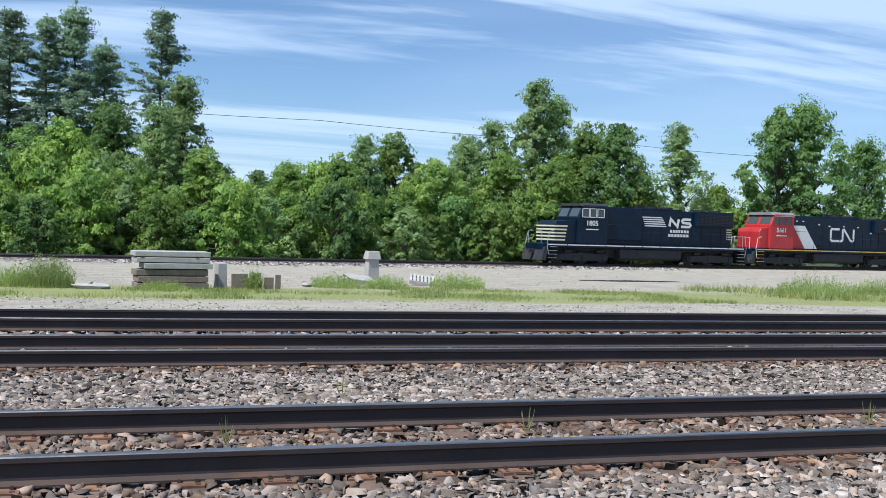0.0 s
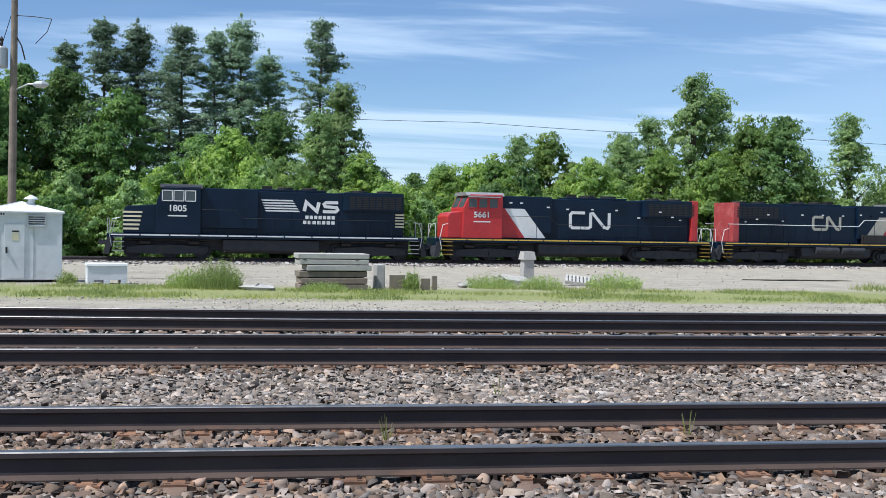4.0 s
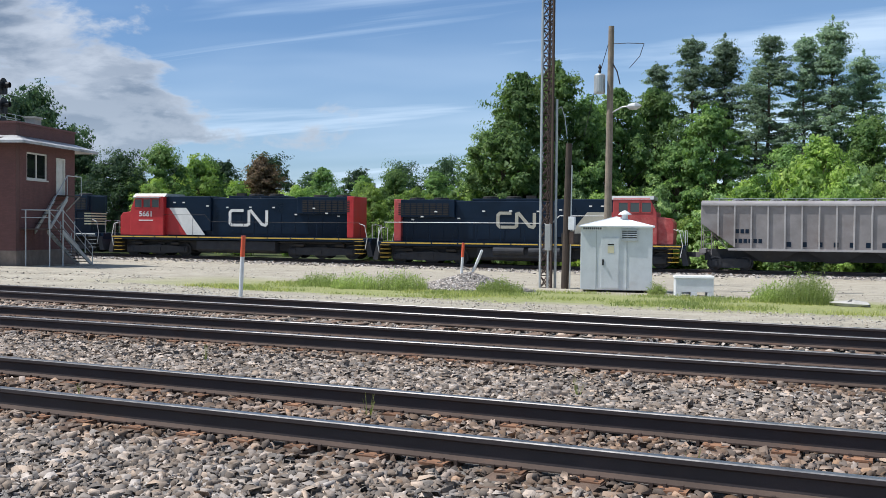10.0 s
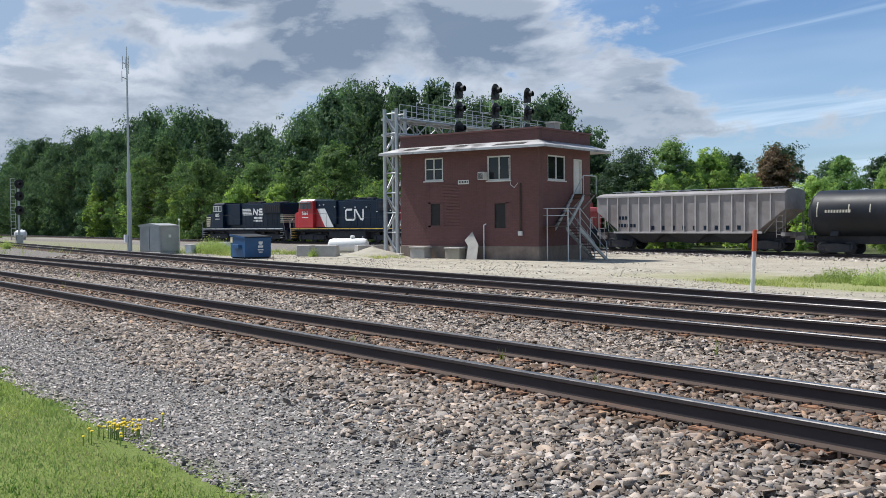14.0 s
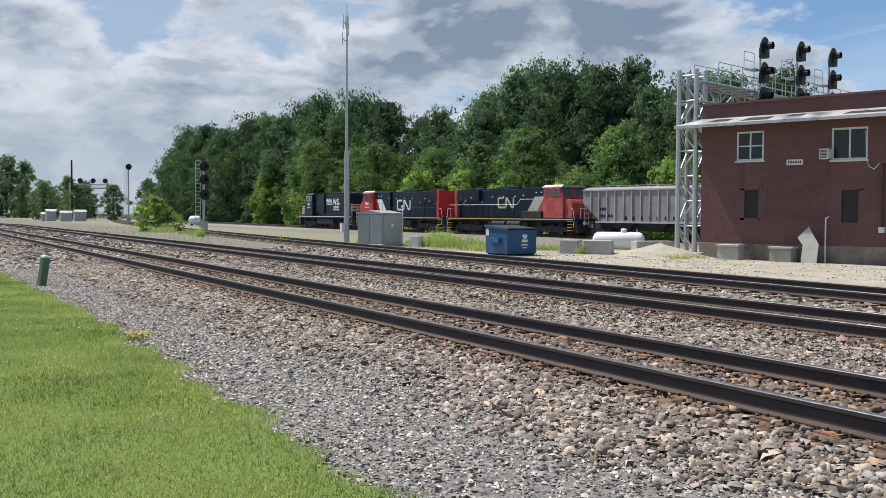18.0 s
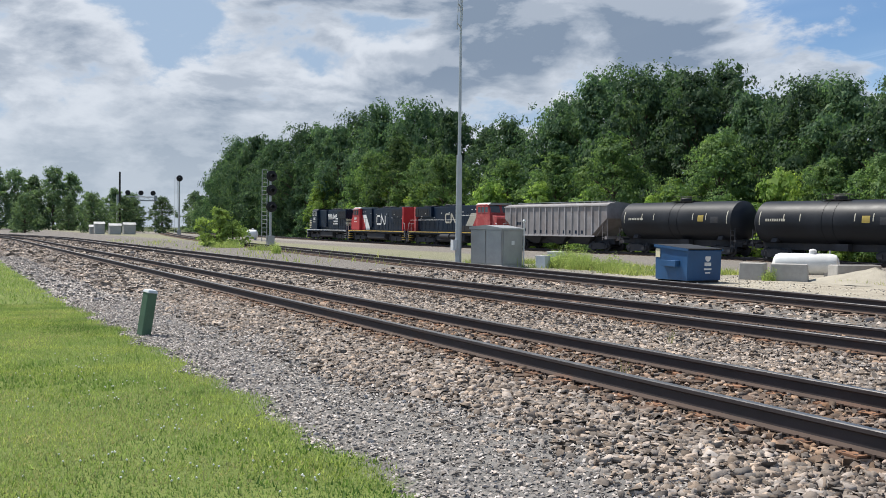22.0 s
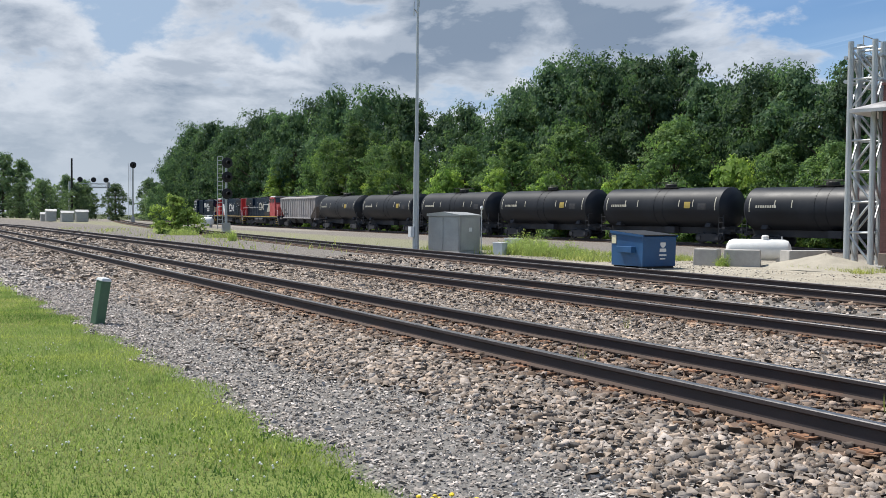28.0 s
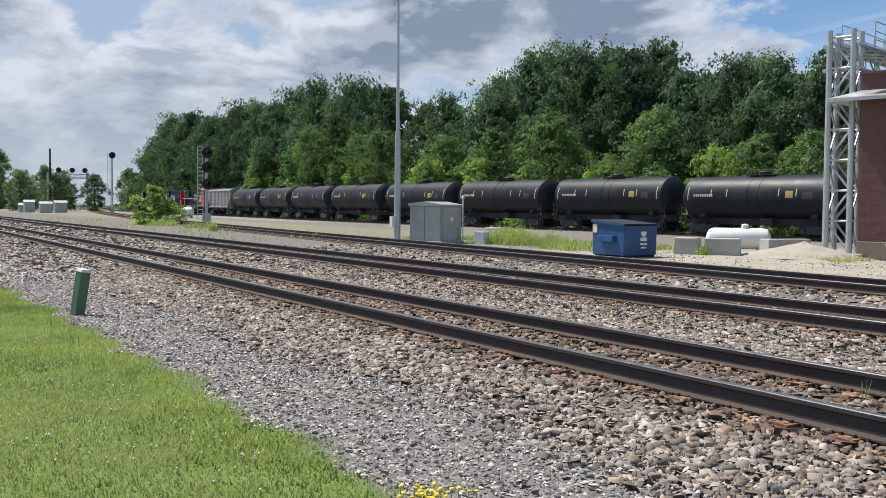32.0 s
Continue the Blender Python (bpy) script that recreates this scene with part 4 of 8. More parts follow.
# the wooded rise in the west
for x, y, top in ((-110, 76, 20.0), (-119, 76, 21.0), (-128, 75, 21.0), (-100, 75, 16.2), (-92, 74, 16.0), (-87, 74, 15.6), (-81, 73, 14.6), (-134, 73, 18.0), (-144, 72, 17.0), (-151, 72, 17.0),
                  (-170, 69, 22.0), (-184, 69, 23.0), (-197, 66, 21.0), (-218, 66, 22.0), (-230, 64, 20.0), (-247, 61, 23.0), (-264, 60, 23.0), (-274, 58, 20.0), (-121, 82, 22.0), (-132, 81, 23.0), (-112, 82, 21.0)):
    plant("far_oak", x, y, top)
for x, y, top in ((-174, 75, 22.0), (-205, 74, 24.0), (-224, 72, 23.0), (-158, 70, 20.0), (-190, 73, 21.0), (-210, 68, 21.0), (-238, 66, 21.0), (-255, 64, 20.0), (-141, 80, 20.0), (-104, 82, 17.0), (-96, 80, 16.8), (-86, 80, 16.4),
                  (-77, 77, 10.5), (-72, 78, 9.0), (-240, 59, 15.0), (-284, 56, 17.0)):
    plant("far_oak", x, y, top)
for x, y, top in ((-168, 60, 14.0), (-158, 61, 15.5), (-143, 61, 12.0), (-109, 64, 12.0), (-96, 67, 11.4), (-83, 67, 8.1), (-77, 67, 8.1), (-123, 66, 11.0), (-133, 65, 11.0), (-73, 68, 6.9), (-152, 62, 12.0)):
    plant("mid_oak", x, y, top)
for x, y, top in ((-195, 58.5, 10), (-99, 64, 6.6), (-121, 62.5, 7), (-132, 62, 7.0), (-111, 63, 6.4), (-86, 65, 6.6), (-101, 63, 4.9), (-147, 60.5, 8), (-92, 64, 4.9), (-78, 66, 4.0), (-177, 59, 6.0), (-163, 59.5, 8)):
    plant("lime" if int(x) % 2 else "bush", x, y, top)
# along the yard behind the tower, and far away in the west
for x, y, top in ((-68.3, 80, 9.9), (-65.4, 106, 9.3), (-59, 105, 8), (-55.4, 106, 8.6), (-49, 104, 8.4), (-72, 92, 9.5), (-44, 103, 8), (-40, 100, 9), (-77, 98, 10), (-36, 96, 9)):
    plant("oak", x, y, top)
for x, y, top in ((-68.7, 86, 9.2), (-59.9, 69, 4.9), (-57, 77, 5.8), (-52, 80, 5.5), (-47, 84, 5.8), (-64, 74, 6), (-43, 78, 5), (-38, 76, 5)):
    plant("lime", x, y, top)
plant("rust", -60.5, 86, 8.9)
# the farthest trees, with haze painted into their leaves
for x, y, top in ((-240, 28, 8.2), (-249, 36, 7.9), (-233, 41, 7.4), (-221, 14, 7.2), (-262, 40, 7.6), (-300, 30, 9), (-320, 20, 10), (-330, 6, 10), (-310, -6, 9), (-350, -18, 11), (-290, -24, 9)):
    plant("hazed_tree", x, y, top)
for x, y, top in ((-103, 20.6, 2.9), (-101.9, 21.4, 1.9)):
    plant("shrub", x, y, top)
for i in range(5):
    plant("hazed_tree", -322 + 3 * (i % 2), 13 + 5.0 * i, 17.5 - 1.2 * (i % 3))
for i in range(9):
    plant("hazed_tree", -300 - 7 * (i % 3), 37 + 5.5 * i, 8.4 + 1.1 * (i * 3 % 4))
for i in range(20):
    plant("far_oak", -62 + 10.5 * i, 152 + 5 * (i % 3), 7.2 + 0.8 * (i * 5 % 4))
for i in range(15):
    plant("far_oak", -122 + 5.4 * i, 96 + 3.6 * i, 9.6 + 0.8 * (i * 5 % 4))
tree_masters_away()


# ---- the brick tower beside the yard ----
def brick_wall(parent, name, u0, u1, z0, z1, holes, place, label):
    """A wall of proud bricks before a mortar core; place(u, out, z) gives the point. holes: u0, u1, z0, z1."""
    w = Shape()
    us = sorted({u0, u1, *[h for q in holes for h in q[:2]]})
    zs = sorted({z0, z1, *[h for q in holes for h in q[2:]]})
    for a, b in zip(us[:-1], us[1:]):
        for c, d in zip(zs[:-1], zs[1:]):
            if not any(h[0] <= a and b <= h[1] and h[2] <= c and d <= h[3] for h in holes):
                p = [place(u, o, z) for o in (-0.3, 0.0) for u, z in ((a, c), (b, c), (b, d), (a, d))]
                w.add(p, [(0, 1, 2, 3), (7, 6, 5, 4), (0, 4, 5, 1), (1, 5, 6, 2), (2, 6, 7, 3), (3, 7, 4, 0)])
    core = part(name, w, MAT["mortar"], parent, label)
    b = bmesh.new()
    b.from_mesh(core.data)
    bmesh.ops.remove_doubles(b, verts=b.verts, dist=0.001)
    bmesh.ops.delete(b, geom=[f for f in b.faces if all(len(e.link_faces) > 2 for e in f.edges)], context="FACES_ONLY")
    b.to_mesh(core.data)
    b.free()
    bl, bh = 0.216, 0.0765
    courses = Shape()
    k = 0
    z = z0
    while z + bh < z1 + 0.02:
        off = (k % 2) * bl / 2
        u = u0 - off
        while u < u1:
            a, b = max(u, u0), min(u + bl - 0.011, u1)
            if b - a > 0.03 and not any(a < h[1] and b > h[0] and z < h[3] and z + bh > h[2] for h in holes):
                o = 0.008 + RNG.uniform(-0.003, 0.003)
                p = [place(q, o, s) for q, s in ((a, z), (b, z), (b, z + bh - 0.011), (a, z + bh - 0.011))]
                r = [place(q, 0.0, s) for q, s in ((a, z), (b, z), (b, z + bh - 0.011), (a, z + bh - 0.011))]
                courses.add(p + r, [(0, 1, 2, 3), (0, 4, 5, 1), (1, 5, 6, 2), (2, 6, 7, 3), (3, 7, 4, 0)])
            u += bl
        z += bh
        k += 1
    br = part("bricks", courses, MAT["brick"], core, "dark red brick courses")
    tagged(br, kind="stuff")
    return core


def window(parent, u0, u1, z0, z1, place, bars_u=1, bars_z=1):
    fr = Shape()

    def bar(a, b, c, d, o0=-0.10, o1=-0.02):
        p = [place(u, o, z) for o in (o0, o1) for u, z in ((a, c), (b, c), (b, d), (a, d))]
        fr.add(p, [(0, 1, 2, 3), (7, 6, 5, 4), (0, 4, 5, 1), (1, 5, 6, 2), (2, 6, 7, 3), (3, 7, 4, 0)])

    t = 0.07
    bar(u0, u0 + t, z0, z1)
    bar(u1 - t, u1, z0, z1)
    bar(u0 + t, u1 - t, z0, z0 + t)
    bar(u0 + t, u1 - t, z1 - t, z1)
    for k in range(bars_u):
        m = u0 + (u1 - u0) * (k + 1) / (bars_u + 1)
        bar(m - 0.03, m + 0.03, z0 + t, z1 - t, -0.09, -0.025)
    for k in range(bars_z):
        m = z0 + (z1 - z0) * (k + 1) / (bars_z + 1)
        bar(u0 + t, u1 - t, m - 0.025, m + 0.025, -0.085, -0.03)
    f = part("window", fr, MAT["winframe"], parent, "white wooden window frame")
    g = Shape().add([place(u, -0.07, z) for u, z in ((u0 + t, z0 + t), (u1 - t, z0 + t), (u1 - t, z1 - t), (u0 + t, z1 - t))], [(0, 1, 2, 3)])
    part("pane", g, MAT["pane"], f, "dark window glass")
    s = Shape()
    p = [place(u, o, z) for o in (-0.05, 0.06) for u, z in ((u0 - 0.05, z0 - 0.07), (u1 + 0.05, z0 - 0.07), (u1 + 0.05, z0 - 0.005), (u0 - 0.05, z0 - 0.005))]
    s.add(p, [(0, 1, 2, 3), (7, 6, 5, 4), (0, 4, 5, 1), (1, 5, 6, 2), (2, 6, 7, 3), (3, 7, 4, 0)])
    part("sill", s, MAT["winframe"], f)
    return f


def tower_building():
    W, D, Z0, ZF, ZE, ZT = 8.65, 5.4, -0.5, 0.28, 5.25, 6.1
    t = thing("signal_tower", "two-storey dark red brick railway tower with a tin eave", "building", m=pose(-45.05, 30.6, 0, 0, 0, 17.43))
    walls = {"front": lambda u, o, z: (u, -o, z), "right": lambda u, o, z: (W + o, u, z), "back": lambda u, o, z: (u, D + o, z), "left": lambda u, o, z: (-o, u, z)}
    front = [(1.62, 2.82, 3.72, 4.92), (5.62, 7.02, 3.62, 4.86), (2.0, 2.62, 1.35, 2.5), (6.05, 6.7, 1.2, 2.45)]
    right = [(0.9, 2.7, 3.6, 4.85), (3.55, 4.4, 2.95, 4.75)]
    for nm, span, hl in (("front", (0, W), front), ("right", (0.3, D), right), ("back", (0, W), []), ("left", (0.3, D), [])):
        if nm in ("front", "right"):
            brick_wall(t, "wall", *span, ZF, ZT, hl, walls[nm], "dark red brick wall")
        else:
            sh = Shape()
            pl = walls[nm]
            a, b = (0.0, W - 0.3) if nm == "back" else (0.3, D - 0.3)
            p = [pl(u, o, z) for o in (-0.3, 0.0) for u, z in ((a, ZF), (b, ZF), (b, ZT), (a, ZT))]
            sh.add(p, [(0, 1, 2, 3), (7, 6, 5, 4), (0, 4, 5, 1), (1, 5, 6, 2), (2, 6, 7, 3), (3, 7, 4, 0)])
            part("wall", sh, MAT["brick"], t, "dark red brick wall")
    part("foundation", Shape().box(-0.04, W + 0.04, -0.04, D + 0.04, Z0 - 0.4, ZF), MAT["stained"], t, "stained brownish concrete foundation", 0.02)
    part("roof", Shape().box(0.3, W - 0.3, 0.3, D - 0.3, ZT - 0.5, ZT - 0.4), MAT["darkmetal"], t, "flat dark roof behind the parapet")
    cop = Shape()
    cop.box(-0.06, W + 0.06, -0.06, 0.32, ZT, ZT + 0.09)
    cop.box(W - 0.32, W + 0.06, 0.32, D + 0.06, ZT, ZT + 0.09)
    cop.box(-0.06, 0.32, 0.32, D + 0.06, ZT, ZT + 0.09)
    part("coping", cop, MAT["brick"], t, "brick coping")
    ea = Shape()
    o, zi, zo = 0.85, ZE + 0.30, ZE
    ins = [(0, 0), (W, 0), (W, D), (0, D)]
    out = [(-o, -o), (W + o, -o), (W + o, D + o), (-o, D + o)]
    for i in range(4):
        j = (i + 1) % 4
        a, b, c, d = ins[i], ins[j], out[j], out[i]
        p = [(*a, zi), (*b, zi), (*c, zo), (*d, zo), (*a, zi - 0.12), (*b, zi - 0.12), (*c, zo - 0.12), (*d, zo - 0.12)]
        ea.add(p, [(0, 1, 2, 3), (7, 6, 5, 4), (2, 3, 7, 6), (0, 3, 7, 4), (1, 2, 6, 5)])
    part("eave", ea, MAT["tinroof"], t, "peeling pale tin eave round the walls")
    for u0, u1, a, b in ((0.6, 1.5, 0.25, 0.6), (2.1, 3.3, 0.3, 0.7), (3.9, 4.6, 0.2, 0.45), (6.3, 8.2, 0.35, 0.65)):
        torn = Shape()
        zz = lambda q: zi - (zi - zo) * q / o + 0.012
        torn.add([(u0, -b, zz(b)), (u1, -b, zz(b)), (u1 + 0.1, -a, zz(a)), (u0 + 0.2, -a, zz(a))], [(0, 1, 2, 3)])
        part("torn_patch", torn, MAT["darkmetal"], t, "dark gap where the tin has come off")
    part("chimney", Shape().box(W - 0.9, W - 0.4, 2.3, 2.9, ZT - 0.4, ZT + 0.45).box(W - 0.95, W - 0.35, 2.25, 2.95, ZT + 0.45, ZT + 0.55), MAT["concrete"], t, "short grey chimney")
    window(t, *front[0], walls["front"])
    window(t, *front[1], walls["front"], 1, 0)
    window(t, *right[0], walls["right"], 1, 0)
    for h in front[2:]:
        p = [walls["front"](u, ou, z) for ou in (-0.16, -0.06) for u, z in ((h[0], h[2]), (h[1], h[2]), (h[1], h[3]), (h[0], h[3]))]
        part("boarded_opening", Shape().add(p, [(0, 1, 2, 3), (7, 6, 5, 4), (0, 4, 5, 1), (1, 5, 6, 2), (2, 6, 7, 3), (3, 7, 4, 0)]), MAT["darkmetal"], t, "dark boarded-up window")
    dr = part("door", Shape().box(W - 0.14, W - 0.06, 3.62, 4.33, 2.95, 4.68), MAT["winframe"], t, "pale upper door", 0.01)
    part("door_frame", Shape().box(W - 0.16, W + 0.03, 3.55, 3.62, 2.95, 4.75).box(W - 0.16, W + 0.03, 4.33, 4.4, 2.95, 4.75).box(W - 0.16, W + 0.03, 3.62, 4.33, 4.68, 4.75), MAT["winframe"], dr)
    ac = part("air_conditioner", Shape().box(5.3, 5.66, -0.42, -0.03, 3.66, 4.06), MAT["winframe"], t, "small window air conditioner", 0.02)
    gr = Shape()
    for k in range(6):
        gr.box(5.34, 5.62, -0.432, -0.42, 3.70 + k * 0.055, 3.73 + k * 0.055)
    part("grille", gr, MAT["darkmetal"], ac)
    sg = part("name_board", Shape().box(3.82, 4.5, -0.045, -0.012, 3.48, 3.70), MAT["winframe"], t, "small white name board", 0.004)
    bars = Shape()
    for k in range(6):
        bars.box(3.88 + k * 0.1, 3.94 + k * 0.1, -0.05, -0.044, 3.54, 3.64)
    part("lettering_bars", bars, MAT["darkmetal"], sg)
    cd = Shape().rod((7.62, -0.07, 0.9), (7.62, -0.07, 3.35), 0.045, seg=8)
    cd.rod((7.62, -0.07, 3.35), (7.62, 0.05, 3.45), 0.045, seg=8)
    part("conduit", cd, MAT["rustysteel"], t, "rusty vertical conduit")
    part("meter_box", Shape().box(7.52, 7.74, -0.16, -0.012, 0.82, 1.04), MAT["winframe"], t, "small pale meter box", 0.01)
    cb = Shape()
    cb.path([(6.95, -0.05, 4.7), (7.0, -0.09, 3.7), (7.1, -0.1, 3.35), (7.3, -0.1, 3.22), (7.5, -0.08, 3.45)], 0.015)
    part("cable", cb, MAT["winframe"], t, "loose hanging cable")
    pp = Shape().path([(5.55, -0.25, -0.5), (5.55, -0.25, 1.35), (5.62, -0.14, 1.42)], 0.03)
    part("vent_pipe", pp, MAT["whitesteel"], t, "thin white vent pipe")
    st = Shape()
    zl, zp = 1.3, 2.92
    st.box(W + 0.05, W + 0.72, 3.3, 4.7, zp - 0.06, zp)
    st.box(W + 0.05, W + 1.5, 0.3, 1.5, zl - 0.06, zl)
    for k in range(6):
        v, z = 3.3 - (k + 0.5) * 0.30, zp - (k + 1) * (zp - zl) / 7
        st.box(W + 0.08, W + 0.70, v - 0.14, v + 0.14, z - 0.03, z)
    for k in range(11):
        v, z = 1.5 + (k + 0.5) * 0.25, zl - (k + 1) * (zl + 0.45) / 12
        st.box(W + 0.78, W + 1.45, v - 0.13, v + 0.13, z - 0.03, z)
    part("stair_treads", st, MAT["rustysteel"], t, "steel treads and landings")
    sr = Shape()
    for x in (W + 0.76, W + 1.47):
        sr.prism([(1.5, zl - 0.05), (1.5, zl - 0.3), (4.3, -0.55), (4.45, -0.45)], "x", x - 0.03, x + 0.03)
        sr.path([(x, 4.4, -0.5), (x, 4.4, 0.4), (x, 1.5, zl + 0.85), (x, 0.3, zl + 0.85)], 0.024)
        sr.path([(x, 4.4, 0.0), (x, 1.5, zl + 0.45)], 0.018)
        for v in (1.5, 2.6, 3.65):
            z = zl - (v - 1.5) * (zl + 0.45) / 3.2
            sr.rod((x, v, z), (x, v, z + 0.95), 0.025, seg=6)
    for x in (W + 0.08, W + 0.72):
        sr.prism([(1.5, zl - 0.02), (1.5, zl - 0.25), (3.3, zp - 0.28), (3.3, zp - 0.02)], "x", x - 0.03, x + 0.03)
    sr.path([(W + 0.72, 1.5, zl + 0.85), (W + 0.72, 3.3, zp + 0.95), (W + 0.72, 4.7, zp + 0.95)], 0.028)
    sr.path([(W + 0.1, 0.3, zl + 0.85), (W + 1.5, 0.3, zl + 0.85)], 0.025)
    sr.path([(W + 0.1, 0.3, zl + 0.5), (W + 1.5, 0.3, zl + 0.5)], 0.02)
    for v in (3.45, 4.55):                                    # brackets under the upper landing
        sr.rod((W + 0.70, v, zp - 0.06), (W + 0.0, v, zp - 0.75), 0.03, seg=6)
    for v in (3.3, 4.7):
        sr.rod((W + 0.72, v, zp), (W + 0.72, v, zp + 0.95), 0.025, seg=6)
    for x, v, z in ((W + 1.47, 0.3, zl), (W + 1.47, 1.5, zl), (W + 0.3, 0.3, zl)):
        sr.rod((x, v, -0.6), (x, v, z + (0.85 if z == zl else 0)), 0.032, seg=8)
    part("stair_railing", sr, MAT["steel"], t, "grey tubular stair rails and stringers")
    return t


tower_building()


def at_tower(u, o, z):
    c, s = math.cos(radians(17.43)), math.sin(radians(17.43))
    return (-45.05 + u * c + o * s, 30.6 + u * s - o * c, z)


def crate(name, label, cat, u, o, w, d, h, mat, turn=17.4):
    x, y, _ = at_tower(u, o, 0)
    z = on_ground(x, y)
    t = thing(name, label, cat, m=pose(x, y, z, 0, 0, turn))
    part("body", Shape().box(-w / 2, w / 2, -d / 2, d / 2, 0, h * 0.86, taper=0.02), MAT[mat], t, bevel=0.02)
    part("lid", Shape().box(-w / 2 - 0.04, w / 2 + 0.04, -d / 2 - 0.04, d / 2 + 0.04, h * 0.86, h), MAT["concrete"], t, bevel=0.015)


crate("utility_box", "pale concrete utility box beside the tower wall", "utility box", 1.75, 0.6, 0.95, 0.6, 0.62, "concrete")
crate("utility_box", "tan concrete utility box beside the tower wall", "utility box", 4.0, 0.6, 0.9, 0.6, 0.6, "sand")
hatch = thing("sheet_metal_panel", "bent pale sheet metal panel leaning on the tower", "metal panel", m=pose(*at_tower(5.1, 0.75, on_ground(-40, 31.6)), -14, 0, 17.4))
part("sheet", Shape().prism([(-0.3, 0), (0.33, 0), (0.33, 0.75), (-0.15, 1.45), (-0.55, 1.0), (-0.3, 0.7)], "y", -0.02, 0.02), MAT["concrete"], hatch)


# ---- signal bridge over the yard ----
def signal_head(parent, x, y, z, r=0.42, away=True):
    s = 1 if away else -1
    sh = Shape().lathe([(0.03, -0.05), (r, -0.05), (r, 0.0), (r * 0.5, 0.12), (0.03, 0.14)], pose(x, y, z, 0, -90 * s, 0), 20)
    h = part("signal_head", sh, MAT["signalblack"], parent, "round black signal backing disc")
    hd = Shape().lathe([(0.17, 0.05), (0.17, 0.42), (0.15, 0.42), (0.15, 0.05)], pose(x, y, z, 0, 90 * s, 0), 14)
    hd.box(x - 0.16, x + 0.16, y - 0.2, y + 0.2, z - 0.55, z - 0.1)
    part("hood", hd, MAT["signalblack"], h)
    return h


def signal_bridge():
    X, Y0, Y1, ZB, ZTOP = 0.0, 0.0, 17.0, 6.35, 7.2
    t = thing("signal_bridge", "white lattice signal bridge with black signal heads over the yard", "signal bridge", m=pose(-45.95, 30.85, 0, 0, 0, 17.43))
    low = -0.4

    def brace(a, b, r, seg=6):
        part("brace", Shape().rod(a, b, r, seg=seg), MAT["steel"], t)

    for ya in (Y0, Y1):
        for dx in (-0.42, 0.42):
            for dy in (-0.38, 0.38):
                p = Shape().rod((X + dx, ya + dy, low - 0.1), (X + dx, ya + dy, ZTOP + 0.55), 0.115, 0.10, 12)
                part("leg", p, MAT["steel"], t, "tubular white leg")
        zs = np.linspace(-0.1, ZTOP + 0.3, 8)
        for k in range(7):
            for s in (-0.38, 0.38):
                a, b = (-0.42, 0.42) if k % 2 else (0.42, -0.42)
                brace((X + a, ya + s, zs[k]), (X + b, ya + s, zs[k + 1]), 0.045, seg=6)
                brace((X - 0.42, ya + s, zs[k + 1]), (X + 0.42, ya + s, zs[k + 1]), 0.045, seg=6)
            for s in (-0.42, 0.42):
                a, b = (-0.38, 0.38) if k % 2 else (0.38, -0.38)
                brace((X + s, ya + a, zs[k]), (X + s, ya + b, zs[k + 1]), 0.04, seg=6)
        part("footing", Shape().box(X - 1.0, X + 1.0, ya - 0.8, ya + 0.8, low - 0.5, low + 0.25), MAT["concrete"], t, "concrete footing", 0.03)
    for x in (X - 0.6, X + 0.6):
        for z in (ZB, ZTOP):
            part("chord", Shape().rod((x, Y0 - 0.4, z), (x, Y1 + 0.4, z), 0.07, seg=8), MAT["steel"], t, "long tubular chord")
    dg = Shape()
    n = 14
    for k in range(n):
        ya, yb = Y0 + (Y1 - Y0) * k / n, Y0 + (Y1 - Y0) * (k + 1) / n
        for x in (X - 0.6, X + 0.6):
            za, zb = (ZB, ZTOP) if k % 2 else (ZTOP, ZB)
            dg.rod((x, ya, za), (x, yb, zb), 0.035, seg=6)
            dg.rod((x, ya, ZB), (x, ya, ZTOP), 0.03, seg=6)
        dg.rod((X - 0.6, ya, ZTOP), (X + 0.6, yb, ZTOP), 0.03, seg=6)
    part("bridge_lattice", dg, MAT["steel"], t, "lattice of verticals and diagonals")
    part("walkway", Shape().box(X - 0.55, X + 0.55, Y0 + 0.4, Y1, ZTOP + 0.06, ZTOP + 0.1), MAT["steel"], t, "grated walkway")
    for x in (X - 0.6, X + 0.6):
        hr = Shape()
        for z in (ZTOP + 0.35, ZTOP + 0.65, ZTOP + 1.0):
            hr.rod((x, Y0 + 1.2, z), (x, Y1, z), 0.02, seg=6)
        for y in np.arange(Y0 + 1.2, Y1, 1.1):
            hr.rod((x, y, ZTOP), (x, y, ZTOP + 1.0), 0.022, seg=6)
        part("handrail", hr, MAT["steel"], t, "tubular handrail")
    for y, dz in ((4.8, 0.1), (8.7, 0.4), (12.5, 0.55)):
        m = Shape().rod((X + 0.75, y, ZB - 0.5), (X + 0.75, y, 9.2 + dz), 0.06, seg=8)
        m.box(X + 0.2, X + 0.75, y - 0.5, y + 0.5, ZTOP + 1.02, ZTOP + 1.06)
        for z in (ZTOP + 1.5, ZTOP + 1.9):
            m.path([(X + 0.2, y - 0.5, z), (X + 0.2, y + 0.5, z)], 0.018)
        for s in (-0.5, 0.5):
            m.rod((X + 0.2, y + s, ZTOP + 1.0), (X + 0.2, y + s, ZTOP + 1.9), 0.018, seg=6)
        part("signal_mast", m, MAT["steel"], t, "mast with small maintenance cage")
        for z in (9.2, 8.05, 6.9):
            signal_head(t, X + 0.95, y, z + dz)


signal_bridge()


